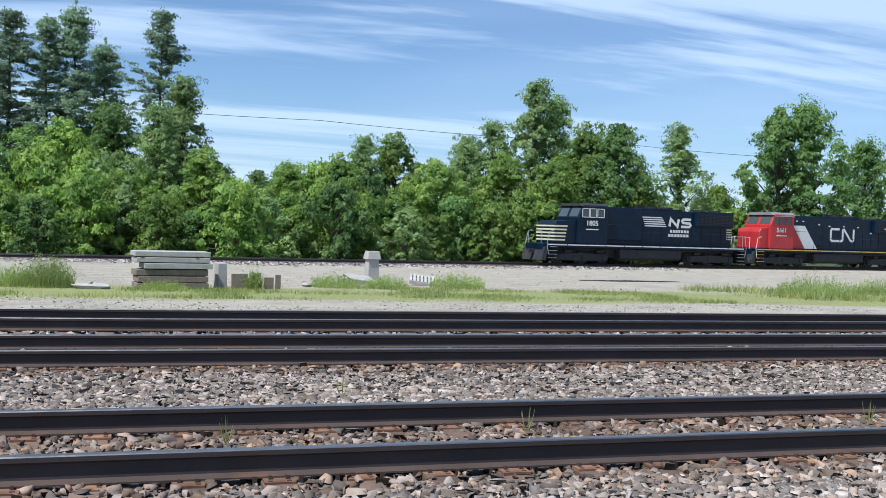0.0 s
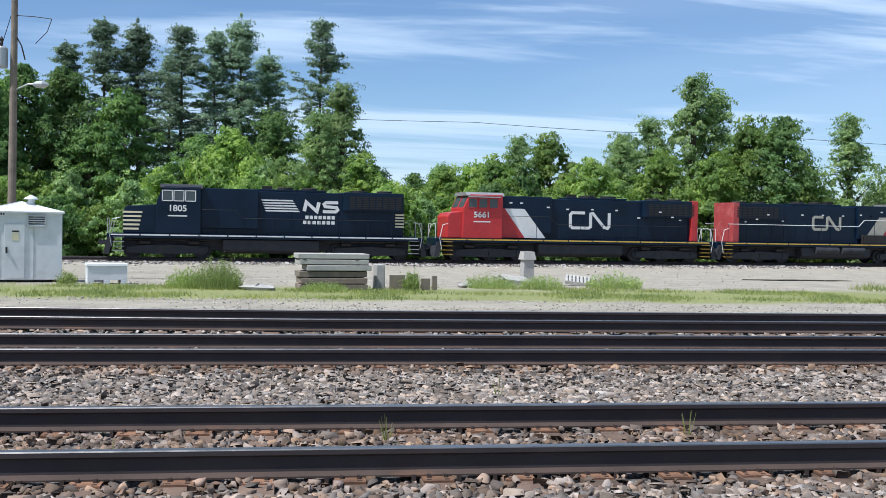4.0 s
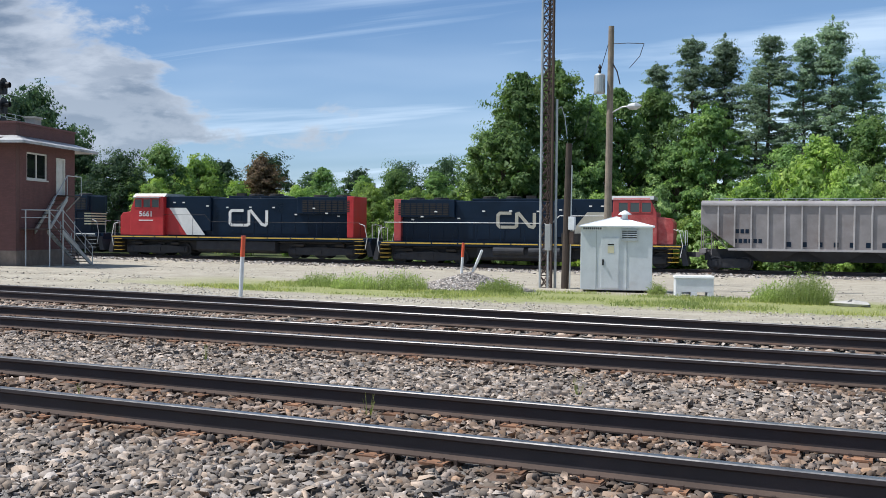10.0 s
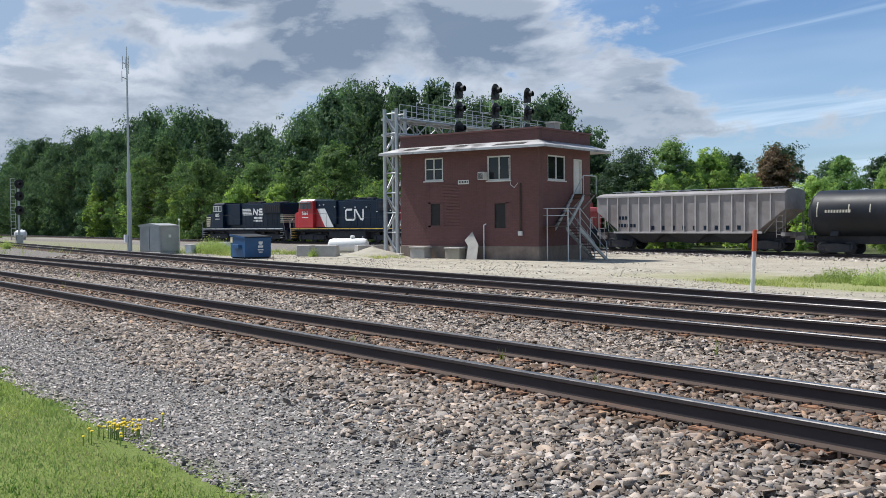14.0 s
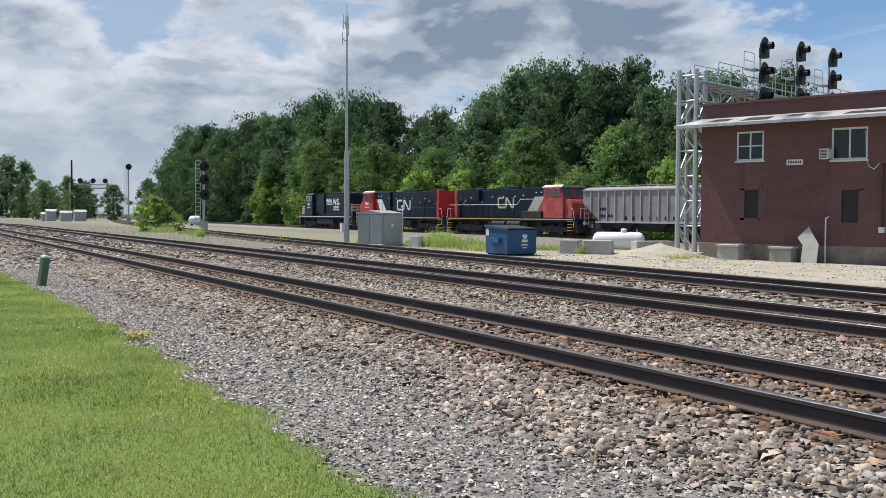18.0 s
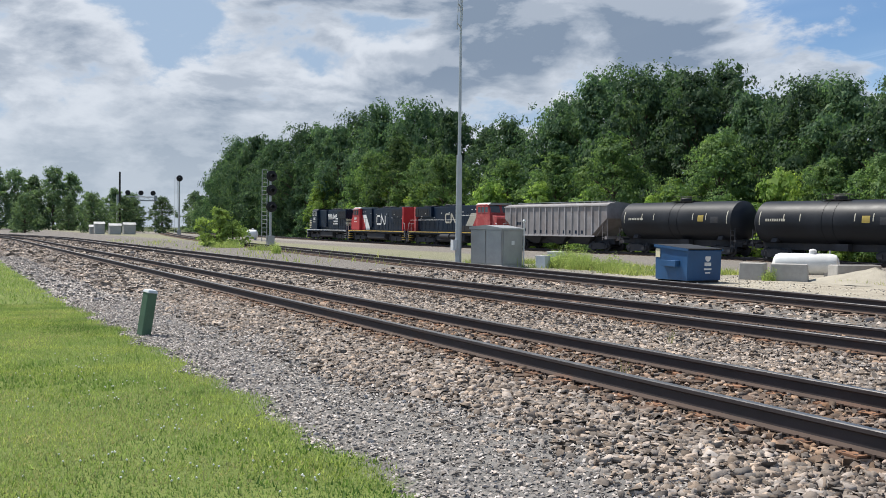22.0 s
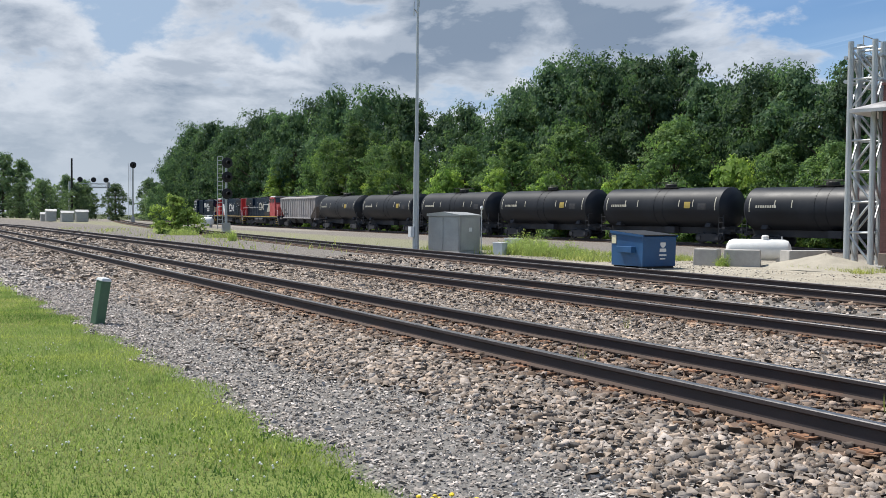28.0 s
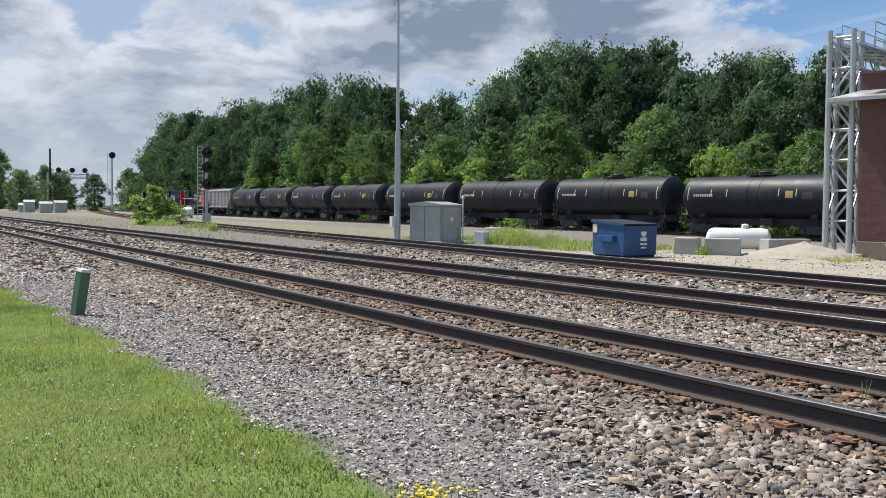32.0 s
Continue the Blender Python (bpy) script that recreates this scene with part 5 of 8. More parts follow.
# ---- yard furniture ----
def waste_bin():
    t = thing("waste_container", "blue steel waste container with a white emblem on its side", "waste container", m=pose(-49.5, 23.8, on_ground(-49.5, 23.8), 0, 0, 3))
    b = Shape().prism([(-0.8, 0.08), (0.78, 0.08), (0.82, 1.12), (-0.82, 1.25)], "y", -0.78, 0.78)
    part("body", b, MAT["bluebin"], t, "blue sheet steel body", 0.015)
    for y in (-0.8, 0.8):
        rim = Shape()
        rim.add([(-0.85, y - 0.03, 1.22), (0.85, y - 0.03, 1.09), (0.85, y + 0.03, 1.09), (-0.85, y + 0.03, 1.22), (-0.85, y - 0.03, 1.30), (0.85, y - 0.03, 1.17), (0.85, y + 0.03, 1.17), (-0.85, y + 0.03, 1.30)],
                [(0, 1, 2, 3), (7, 6, 5, 4), (0, 4, 5, 1), (1, 5, 6, 2), (2, 6, 7, 3), (3, 7, 4, 0)])
        part("rim", rim, MAT["bluebin"], t, "folded rim")
    part("lid", Shape().add([(-0.84, -0.8, 1.27), (0.84, -0.8, 1.14), (0.84, 0.8, 1.14), (-0.84, 0.8, 1.27), (-0.84, -0.8, 1.31), (0.84, -0.8, 1.18), (0.84, 0.8, 1.18), (-0.84, 0.8, 1.31)],
                            [(0, 1, 2, 3), (7, 6, 5, 4), (0, 4, 5, 1), (1, 5, 6, 2), (2, 6, 7, 3), (3, 7, 4, 0)]), MAT["signalblack"], t, "dark plastic lid")
    part("lifting_pocket", Shape().box(-0.35, 0.42, -0.98, -0.78, 0.55, 0.76), MAT["bluebin"], t, "lifting pocket", 0.01)
    part("lifting_pocket", Shape().box(-0.35, 0.42, 0.78, 0.98, 0.55, 0.76), MAT["bluebin"], t, "lifting pocket", 0.01)
    em = Shape()
    em.lathe([(0.02, 0), (0.13, 0), (0.13, 0.006), (0.02, 0.006)], pose(0.806, 0.15, 0.86, 0, 90, 0), 14)
    em.box(0.80, 0.81, 0.0, 0.3, 0.58, 0.70)
    em.box(0.80, 0.808, -0.02, 0.32, 0.44, 0.50)
    em.box(0.80, 0.808, 0.03, 0.27, 0.32, 0.37)
    part("emblem", em, MAT["white"], t, "white round emblem with bars")
    lb = Shape().box(-0.78, -0.55, -0.797, -0.788, 0.85, 1.15)
    part("sticker", lb, MAT["cream"], t, "pale sticker")
    for x in (-0.65, 0.65):
        part("skid", Shape().box(x - 0.07, x + 0.07, -0.74, 0.74, 0, 0.08), MAT["darkmetal"], t)


waste_bin()


def gas_tank(x, y, z, length, r, turn, label, sink=0.0):
    t = thing("gas_tank", label, "gas tank", m=pose(x, y, z, 0, 0, turn))
    h = length / 2
    prof = [(0.02, -h), (r * 0.5, -h + 0.04), (r * 0.85, -h + r * 0.3), (r, -h + r * 0.7), (r, h - r * 0.7), (r * 0.85, h - r * 0.3), (r * 0.5, h - 0.04), (0.02, h)]
    smooth(part("tank", Shape().lathe(prof, pose(0, 0, r + 0.16, 0, 90, 0), 28), MAT["white"], t, "white painted steel tank"), 30)
    d = Shape().lathe([(0.14, 0), (0.14, 0.16), (0.1, 0.2), (0.02, 0.21)], pose(0.1 * length, 0, 2 * r + 0.12), 14)
    part("valve_dome", d, MAT["white"], t, "valve dome")
    lg = Shape().rod((0.35 * length, 0, 2 * r + 0.1), (0.35 * length, 0, 2 * r + 0.28), 0.03, seg=8)
    part("relief_valve", lg, MAT["steel"], t)
    for q in (-0.6, 0.6):
        part("saddle", Shape().box(q * h - 0.08, q * h + 0.08, -r * 0.7, r * 0.7, 0, 0.26), MAT["concrete"], t)


gas_tank(-50.6, 30.6, on_ground(-50.6, 30.6), 2.5, 0.42, 42, "long white gas tank behind low concrete blocks")
for (x, y), w, turn in (((-50.3, 27.6), 0.95, 30), ((-49.3, 28.4), 1.35, 40), ((-48.5, 30.9), 2.0, 80)):
    b = thing("concrete_block", "low weathered concrete barrier block", "concrete block", "blocks round the gas tank", m=pose(x, y, on_ground(x, y) - 0.03, 0, 0, turn))
    part("block", Shape().box(-w / 2, w / 2, -0.3, 0.3, 0, 0.66, taper=0.03), MAT["concrete"], b, bevel=0.03)


def mound(name, label, x, y, rx, ry, h, mat, seed=3):
    rng = np.random.default_rng(seed)
    n, k = 22, 9
    p, f = [], []
    for j in range(k + 1):
        u = j / k
        for i in range(n):
            a = i * math.tau / n
            w = 1 + 0.12 * math.sin(3 * a + seed) + 0.05 * rng.normal()
            px, py = x + rx * u * w * math.cos(a), y + ry * u * w * math.sin(a)
            p.append((px, py, on_ground(px, py) - 0.06 + h * (1 - u) ** 1.25 * (1 + 0.05 * rng.normal()) + 0.05))
    for j in range(k):
        f += [(j * n + i, j * n + (i + 1) % n, (j + 1) * n + (i + 1) % n, (j + 1) * n + i) for i in range(n)]
    sh = Shape().add(p, f)
    ob = new(name, sh.mesh(name, MAT[mat]))
    smooth(ob, 60)
    return tagged(ob, label, "heap")


mound("sand_mound", "low pale sand mound by the bridge footing", -46.6, 29.7, 3.2, 1.8, 0.6, "sand", 5)
mound("gravel_heap", "grey gravel heap in the yard grass", -13.9, 32.3, 2.3, 1.5, 0.56, "gravel", 8)


def pebbles_on(x, y, rx, ry, h, n, seed, size):
    r = np.random.default_rng(seed)
    a, u = r.uniform(0, math.tau, n), np.sqrt(r.uniform(0, 1, n))
    px, py = x + rx * u * np.cos(a), y + ry * u * np.sin(a)
    z = ground_z(px, py) + h * (1 - u) ** 1.25 + 0.02
    cube = np.array([(-1, -1, -1), (1, -1, -1), (1, 1, -1), (-1, 1, -1), (-1, -1, 1), (1, -1, 1), (1, 1, 1), (-1, 1, 1)], float) * 0.5
    q = cube[None] * (1 + r.uniform(-0.45, 0.3, (n, 8, 3))) * size * r.uniform(0.6, 1.4, (n, 1, 3)) + np.stack([px, py, z], 1)[:, None]
    f = np.array([(3, 2, 1, 0), (4, 5, 6, 7), (0, 1, 5, 4), (1, 2, 6, 5), (2, 3, 7, 6), (3, 0, 4, 7)])
    ob = soup("gravel", q.reshape(-1, 3), (np.arange(n)[:, None, None] * 8 + f).reshape(-1, 4), MAT["finestone"])
    tagged(ob, "loose grey gravel stones on the heap", "gravel", kind="stuff")


pebbles_on(-13.9, 32.3, 2.35, 1.55, 0.6, 5200, 4, 0.062)


def hut():
    t = thing("equipment_hut", "pale grey metal equipment hut with a pyramid roof", "hut", m=pose(-10.46, 34.24, on_ground(-9.3, 35.2), 0, 0, 15.9))
    W, D, H = 2.5, 2.3, 2.36
    body = Shape().box(0, W, 0, D, 0.1, H)
    part("shell", body, MAT["whitesteel"], t, "pale grey sheet metal walls", 0.012)
    for x in (0.12, W - 0.3):
        part("skid", Shape().box(x, x + 0.16, 0.02, D - 0.02, -0.06, 0.1), MAT["darkwood"], t)
    rf = Shape()
    o = 0.07
    c = (W / 2, D / 2, H + 0.34)
    q = [(-o, -o, H), (W + o, -o, H), (W + o, D + o, H), (-o, D + o, H)]
    rf.add(q + [c] + [(p[0], p[1], H - 0.05) for p in q], [(0, 1, 4), (1, 2, 4), (2, 3, 4), (3, 0, 4), (0, 5, 6, 1), (1, 6, 7, 2), (2, 7, 8, 3), (3, 8, 5, 0), (8, 7, 6, 5)])
    part("roof", rf, MAT["whitesteel"], t, "shallow pyramid metal roof")
    sm = Shape()
    for p in q:
        sm.rod(p, c, 0.018, seg=6)
    part("roof_seams", sm, MAT["whitesteel"], t, "raised roof seams")
    pn = Shape()
    for x in (0.55, 1.62):
        pn.box(x - 0.012, x + 0.012, -0.012, 0.0, 0.12, H - 0.02)
    pn.box(W, W + 0.012, 0.45, 0.475, 0.12, H - 0.02)
    pn.box(W, W + 0.012, 1.3, 1.325, 0.12, H - 0.02)
    part("panel_seams", pn, MAT["steel"], t, "vertical panel seams")
    dr = part("door", Shape().box(0.72, 1.34, -0.03, -0.002, 0.16, 1.96), MAT["whitesteel"], t, "plain metal door", 0.006)
    part("door_handle", Shape().rod((0.79, -0.07, 1.02), (0.79, -0.07, 1.14), 0.018, seg=8).box(0.76, 0.82, -0.045, -0.03, 0.98, 1.18), MAT["darkmetal"], dr, "dark door handle")
    part("notice", Shape().box(0.95, 1.17, -0.036, -0.031, 1.4, 1.66), MAT["cream"], dr, "small yellowed notice")
    part("door_label", Shape().box(0.95, 1.17, -0.036, -0.031, 1.68, 1.73), MAT["darkmetal"], dr)
    lv = part("vent_frame", Shape().box(1.40, 2.0, -0.06, -0.004, 1.84, 1.9).box(1.40, 2.0, -0.06, -0.004, 2.2, 2.25).box(1.40, 1.45, -0.06, -0.004, 1.9, 2.2).box(1.95, 2.0, -0.06, -0.004, 1.9, 2.2), MAT["steel"], t, "louvred vent")
    part("vent_back", Shape().box(1.45, 1.95, -0.01, -0.004, 1.9, 2.2), MAT["darkmetal"], lv)
    for k in range(4):
        part("slat", Shape().prism([(-0.055, 1.91 + k * 0.075), (-0.02, 1.95 + k * 0.075), (-0.015, 1.94 + k * 0.075), (-0.05, 1.90 + k * 0.075)], "x", 1.45, 1.95), MAT["steel"], lv)
    sg = part("number_board", Shape().box(0.04, 0.78, -0.03, -0.003, H - 0.16, H - 0.02), MAT["white"], t, "white board with dark bars")
    bars = Shape()
    for k in range(9):
        bars.box(0.09 + k * 0.073, 0.14 + k * 0.073, -0.034, -0.029, H - 0.125, H - 0.05)
    part("lettering_bars", bars, MAT["darkmetal"], sg)
    v = Shape().rod((1.55, 0.9, H + 0.1), (1.55, 0.9, H + 0.42), 0.11, seg=14)
    v.lathe([(0.24, 0), (0.2, 0.05), (0.03, 0.15)], pose(1.55, 0.9, H + 0.42), 14)
    part("roof_vent", v, MAT["whitesteel"], t, "round roof vent with cap")


hut()


def white_crate():
    t = thing("storage_box", "white plastic storage box with fork slots", "storage box", m=pose(-6.95, 33.55, on_ground(-6.4, 34), 0, 0, 16))
    b = Shape().box(0.0, 1.24, 0, 0.85, 0.14, 0.60)
    for x in (0.0, 0.5, 1.04):
        b.box(x, x + 0.2, 0, 0.85, 0, 0.14)
    part("body", b, MAT["whitesteel"], t, "white moulded body", 0.012)
    part("lid", Shape().box(-0.03, 1.27, -0.03, 0.88, 0.60, 0.68, taper=0.02), MAT["white"], t, "white lid", 0.01)


white_crate()


def lattice_mast():
    t = thing("lattice_mast", "tall rusty dark lattice radio mast", "radio mast", m=pose(-12.65, 36.9, on_ground(-12.8, 36.9), 0, 0, 20))
    Ht, r = 21.0, 0.25
    pts = [(r * math.cos(a), r * math.sin(a)) for a in (radians(200), radians(320), radians(80))]
    for k, (x, y) in enumerate(pts):
        part("leg", Shape().rod((x, y, -0.3), (x, y, Ht), 0.05, seg=8), MAT["rustysteel" if k else "steel"], t, "mast leg")
    lac = Shape()
    n = 44
    for k in range(n):
        z0, z1 = Ht * k / n, Ht * (k + 1) / n
        for i in range(3):
            a, b = pts[i], pts[(i + 1) % 3]
            lac.rod((*a, z0), (*b, z1), 0.02, seg=5)
            lac.rod((*b, z0), (*a, z1), 0.02, seg=5)
            lac.rod((*a, z0), (*b, z0), 0.018, seg=5)
    part("lacing", lac, MAT["rustysteel"], t, "zigzag lacing bars")


lattice_mast()


def pole(name, label, x, y, top, r0, r1, mat, lean=(0, 0)):
    z = on_ground(x, y)
    t = thing(name, label, "pole", m=pose(x, y, z))
    part("shaft", Shape().rod((0, 0, -0.5), (lean[0], lean[1], top - z), r0, r1, 14), MAT[mat], t)
    return t, z


gp, gz = pole("steel_pole", "thin grey galvanised steel pole beside the mast", -12.3, 36.95, 6.5, 0.055, 0.05, "steel")
part("cable_arm", Shape().path([(0, 0, 6.9), (0.18, 0, 7.0), (0.32, 0, 6.6), (0.42, 0, 5.9)], 0.014), MAT["steel"], gp, "drooping cable arm")
bp, bz = pole("wooden_pole", "short dark creosoted wooden pole", -11.8, 36.6, 4.75, 0.15, 0.12, "darkwood", (0.12, 0))
part("junction_box", Shape().box(0.16, 0.40, -0.13, 0.05, 2.25, 2.75), MAT["whitesteel"], bp, "pale junction box", 0.01)
part("junction_box", Shape().box(0.2, 0.36, -0.1, 0.05, 1.7, 2.2), MAT["rustysteel"], bp, "rusty junction box", 0.01)
part("conduit", Shape().rod((0.22, -0.05, 0), (0.26, -0.05, 4.7), 0.025, seg=8), MAT["steel"], bp)
jb = thing("relay_box", "narrow pale relay box on a post by the mast", "relay box", m=pose(-12.45, 36.5, on_ground(-12.45, 36.5)))
part("post", Shape().rod((0, 0, -0.2), (0, 0, 1.5), 0.04), MAT["steel"], jb)
part("box", Shape().box(-0.1, 0.12, -0.1, 0.1, 1.45, 2.45), MAT["aluminium"], jb, bevel=0.01)

up, uz = pole("utility_pole", "tall weathered wooden utility pole with a transformer", -12.6, 45.4, 10.9, 0.19, 0.13, "wood", (0.08, 0))
tf = part("transformer", Shape().lathe([(0.03, 0), (0.24, 0.02), (0.26, 0.1), (0.26, 0.85), (0.2, 0.92), (0.03, 0.95)], pose(-0.42, -0.1, 8.8), 18), MAT["steel"], up, "pale grey cylinder transformer")
part("bushing", Shape().lathe([(0.05, 0), (0.08, 0.1), (0.05, 0.2), (0.08, 0.3), (0.02, 0.42)], pose(-0.42, -0.1, 9.75), 10), MAT["darkmetal"], tf)
part("lamp_arm", Shape().path([(0.1, 0, 7.9), (0.7, -0.2, 8.15), (1.05, -0.3, 8.15)], 0.03), MAT["steel"], up, "lamp arm")
part("lamp_head", Shape().lathe([(0.03, -0.4), (0.13, -0.25), (0.17, 0.1), (0.03, 0.35)], pose(1.3, -0.38, 8.13, 0, 90, -15), 12), MAT["steel"], up, "street lamp head")
wi = Shape()
wi.path([(0.08, 0, 11.1), (0.9, -0.2, 11.05), (1.7, -0.35, 10.95)], 0.018)
wi.path([(1.7, -0.35, 10.95), (1.5, -0.3, 10.4), (1.0, -0.2, 9.9)], 0.015)
wi.path([(0.0, 0, 11.3), (-0.8, 0.3, 8.9), (-1.3, 0.5, 7.0)], 0.015)
wi.path([(0.1, 0, 10.3), (0.4, -0.1, 9.8), (0.55, -0.1, 9.2)], 0.03)
part("wires", wi, MAT["darkmetal"], up, "drooping wires and insulators")
lw = Shape()
line = [(-20 + 5 * k, 116.0 + 0.45 * k, 14.0 - 0.025 * k - 0.35 * math.sin(math.pi * (k % 8) / 8)) for k in range(25)]
lw.path(line, 0.03, 5)
pl = thing("power_line", "thin dark overhead power line on wooden poles behind the trees", "power line")
part("wire", lw, MAT["darkmetal"], pl)
for k in (0, 24):
    part("line_pole", Shape().rod((line[k][0], line[k][1], on_ground(line[k][0], line[k][1]) - 0.3), (line[k][0], line[k][1], line[k][2] + 0.3), 0.16, 0.11, 10), MAT["wood"], pl, "wooden line pole")


def marker(x, y, h, lean, label, top="orange"):
    z = on_ground(x, y)
    t = thing("marker_post", label, "marker post", "marker posts", m=pose(x, y, z, lean[0], lean[1], 0))
    part("post", Shape().rod((0, 0, -0.2), (0, 0, h * 0.66), 0.055, seg=12), MAT["whitesteel"], t, "white lower part")
    if top:
        part("top", Shape().rod((0, 0, h * 0.66), (0, 0, h), 0.062, 0.055, 12), MAT[top], t, "orange red upper part")


marker(-15.95, 21.75, 1.62, (0, 3), "white marker post with an orange red top")
marker(-16.3, 37.0, 1.7, (0, 3), "white marker post with an orange red top")
marker(-16.1, 37.2, 1.55, (0, 24), "leaning plain white marker post", "whitesteel")


def slab_stack():
    t = thing("slab_stack", "stack of grey concrete slabs on timber bearers", "concrete slabs", m=pose(-0.15, 30.5, on_ground(1, 31), 0, 0, 9))
    z = 0.0
    rng = np.random.default_rng(2)
    for k, (h, w, dx) in enumerate(((0.15, 2.1, 0.02), (0.17, 2.05, 0.05), (0.17, 2.1, 0.0), (0.16, 2.0, 0.22), (0.14, 2.15, 0.0), (0.15, 2.2, -0.04))):
        for x in (0.15, 1.75):
            part("bearer", Shape().box(x + dx, x + dx + 0.1, 0.0, 0.95, z, z + 0.03), MAT["darkwood"], t)
        z += 0.03
        part("slab", Shape().box(dx, dx + w, rng.uniform(-0.05, 0.05), 1.0, z, z + h), MAT["wood" if k in (0, 2) else "stained" if k == 1 else "concrete"], t, bevel=0.012)
        z += h


slab_stack()
bl = thing("concrete_pier_block", "upright grey concrete block behind the slabs", "concrete block", m=pose(2.25, 31.6, on_ground(2.2, 31.6), 0, 0, 9))
part("block", Shape().box(0, 0.3, 0, 0.6, 0, 0.78, taper=0.02), MAT["concrete"], bl, bevel=0.02)
for k, (dx, h, w) in enumerate(((0.0, 0.52, 0.5), (0.55, 0.55, 0.35), (1.0, 0.42, 0.3), (1.36, 0.5, 0.16))):
    x = 2.65 + dx
    pl = thing("upright_board", "short weathered upright board in the grass", "board", "upright boards", m=pose(x, 31.2 + 0.1 * dx, on_ground(x, 31.2) - 0.05, 0, 0, 8))
    part("board", Shape().box(0, w, 0, 0.09, 0, h), MAT["wood"], pl, bevel=0.01)
rk = Shape()
mr = np.random.default_rng(5)
rk.lathe([(0.02, 0), (0.5, 0.02), (0.55, 0.12), (0.42, 0.2), (0.02, 0.24)], None, 11)
rk.v = [(x * (1 + 0.1 * mr.normal()), y * 0.6, z * 0.75 * (1 + 0.12 * mr.normal())) for x, y, z in rk.v]
for (x, y), lab in (((-1.35, 30.4), "flat pale lichen-covered boulder in the grass"), ((5.6, 34.0), "flat pale boulder in the grass")):
    o = thing("boulder", lab, "boulder", m=pose(x, y, on_ground(x, y), 0, 0, 10 * x))
    part("rock", rk, MAT["concrete"], o)


def capped_post():
    t = thing("concrete_post", "square concrete post with a wider cap", "concrete post", m=pose(8.65, 38.4, on_ground(8.65, 38.4), 0, 0, 8))
    part("shaft", Shape().box(-0.23, 0.23, -0.23, 0.23, -0.2, 0.95, taper=0.02), MAT["concrete"], t, bevel=0.015)
    part("cap", Shape().box(-0.28, 0.28, -0.28, 0.28, 0.93, 1.25, taper=0.06), MAT["concrete"], t, bevel=0.012)
    for x in (-0.14, -0.05, 0.05, 0.14):
        part("bolt", Shape().rod((x, 0.05, 1.2), (x, 0.05, 1.33), 0.014, seg=6), MAT["darkmetal"], t)


capped_post()


def pallet(x, y, turn, tilt):
    t = thing("pallet", "weathered wooden pallet lying in the weeds", "pallet", "pallets", m=pose(x, y, on_ground(x, y) + 0.08, tilt, 6, turn))
    for k in range(8):
        part("slat", Shape().box(k * 0.14, k * 0.14 + 0.09, 0, 1.0, 0.1, 0.125), MAT["palewood"], t)
    for y0 in (0, 0.46, 0.92):
        part("runner", Shape().box(0, 1.08, y0, y0 + 0.06, 0, 0.1), MAT["palewood"], t)


pallet(7.5, 36.6, 12, 10)
pallet(9.6, 36.2, -14, 12)


def puddle(x, y, rx, ry):
    """Standing water in a hollow of the yard, with a ragged rim."""
    sh = Shape()
    n = 40
    rim = [(x + rx * (1 + 0.18 * math.sin(3 * a) + 0.1 * math.sin(7 * a + 1)) * math.cos(a), y + ry * (1 + 0.2 * math.sin(2 * a + 1) + 0.12 * math.sin(5 * a)) * math.sin(a)) for a in (k * math.tau / n for k in range(n))]
    z = max(on_ground(a, b) for a, b in rim) + 0.006
    sh.add([(a, b, z) for a, b in rim] + [(a, b, z - 0.12) for a, b in rim], [tuple(range(n))] + [(k, (k + 1) % n, n + (k + 1) % n, n + k) for k in range(n)])
    tagged(new("puddle", sh.mesh("puddle", MAT["water"])), "shallow dark rain puddle on the yard gravel", "puddle", kind="structure")


MAT["water"] = surface("muddy_water", (0.05, 0.045, 0.035), 0.09, 0, 0.2, 2, 12, 0.02, 0.002, spec=0.5)
puddle(23.6, 45.2, 2.4, 0.75)

# ---- things in the west ----
def aerial():
    t = thing("radio_aerial", "tall slim grey radio aerial pole", "radio aerial", m=pose(-64.0, 22.25, on_ground(-64.0, 22.25)))
    part("pole", Shape().rod((0, 0, -0.3), (0, 0, 5.2), 0.16, 0.13, 14).rod((0, 0, 5.2), (0, 0, 12.6), 0.085, 0.045, 12), MAT["steel"], t, "tapered pole")
    a = Shape().rod((-0.28, 0.22, 12.15), (0.62, -0.48, 12.15), 0.028, seg=6).rod((0.1, -0.08, 11.2), (0.75, -0.55, 11.2), 0.025, seg=6)
    for q, lo, hi in ((-0.28, 12.0, 12.75), (0.22, 11.9, 12.6), (0.62, 11.75, 12.55), (0.75, 10.9, 11.6), (-0.28, 11.6, 12.1), (0.0, 12.5, 13.3)):
        a.rod((q, -0.78 * q, lo), (q, -0.78 * q, hi), 0.028, 0.018, seg=6)
    part("antennas", a, MAT["steel"], t, "crossbar with whip antennas")
    part("base_box", Shape().box(-0.14, 0.14, -0.34, -0.16, 0.7, 1.2), MAT["whitesteel"], t)


aerial()


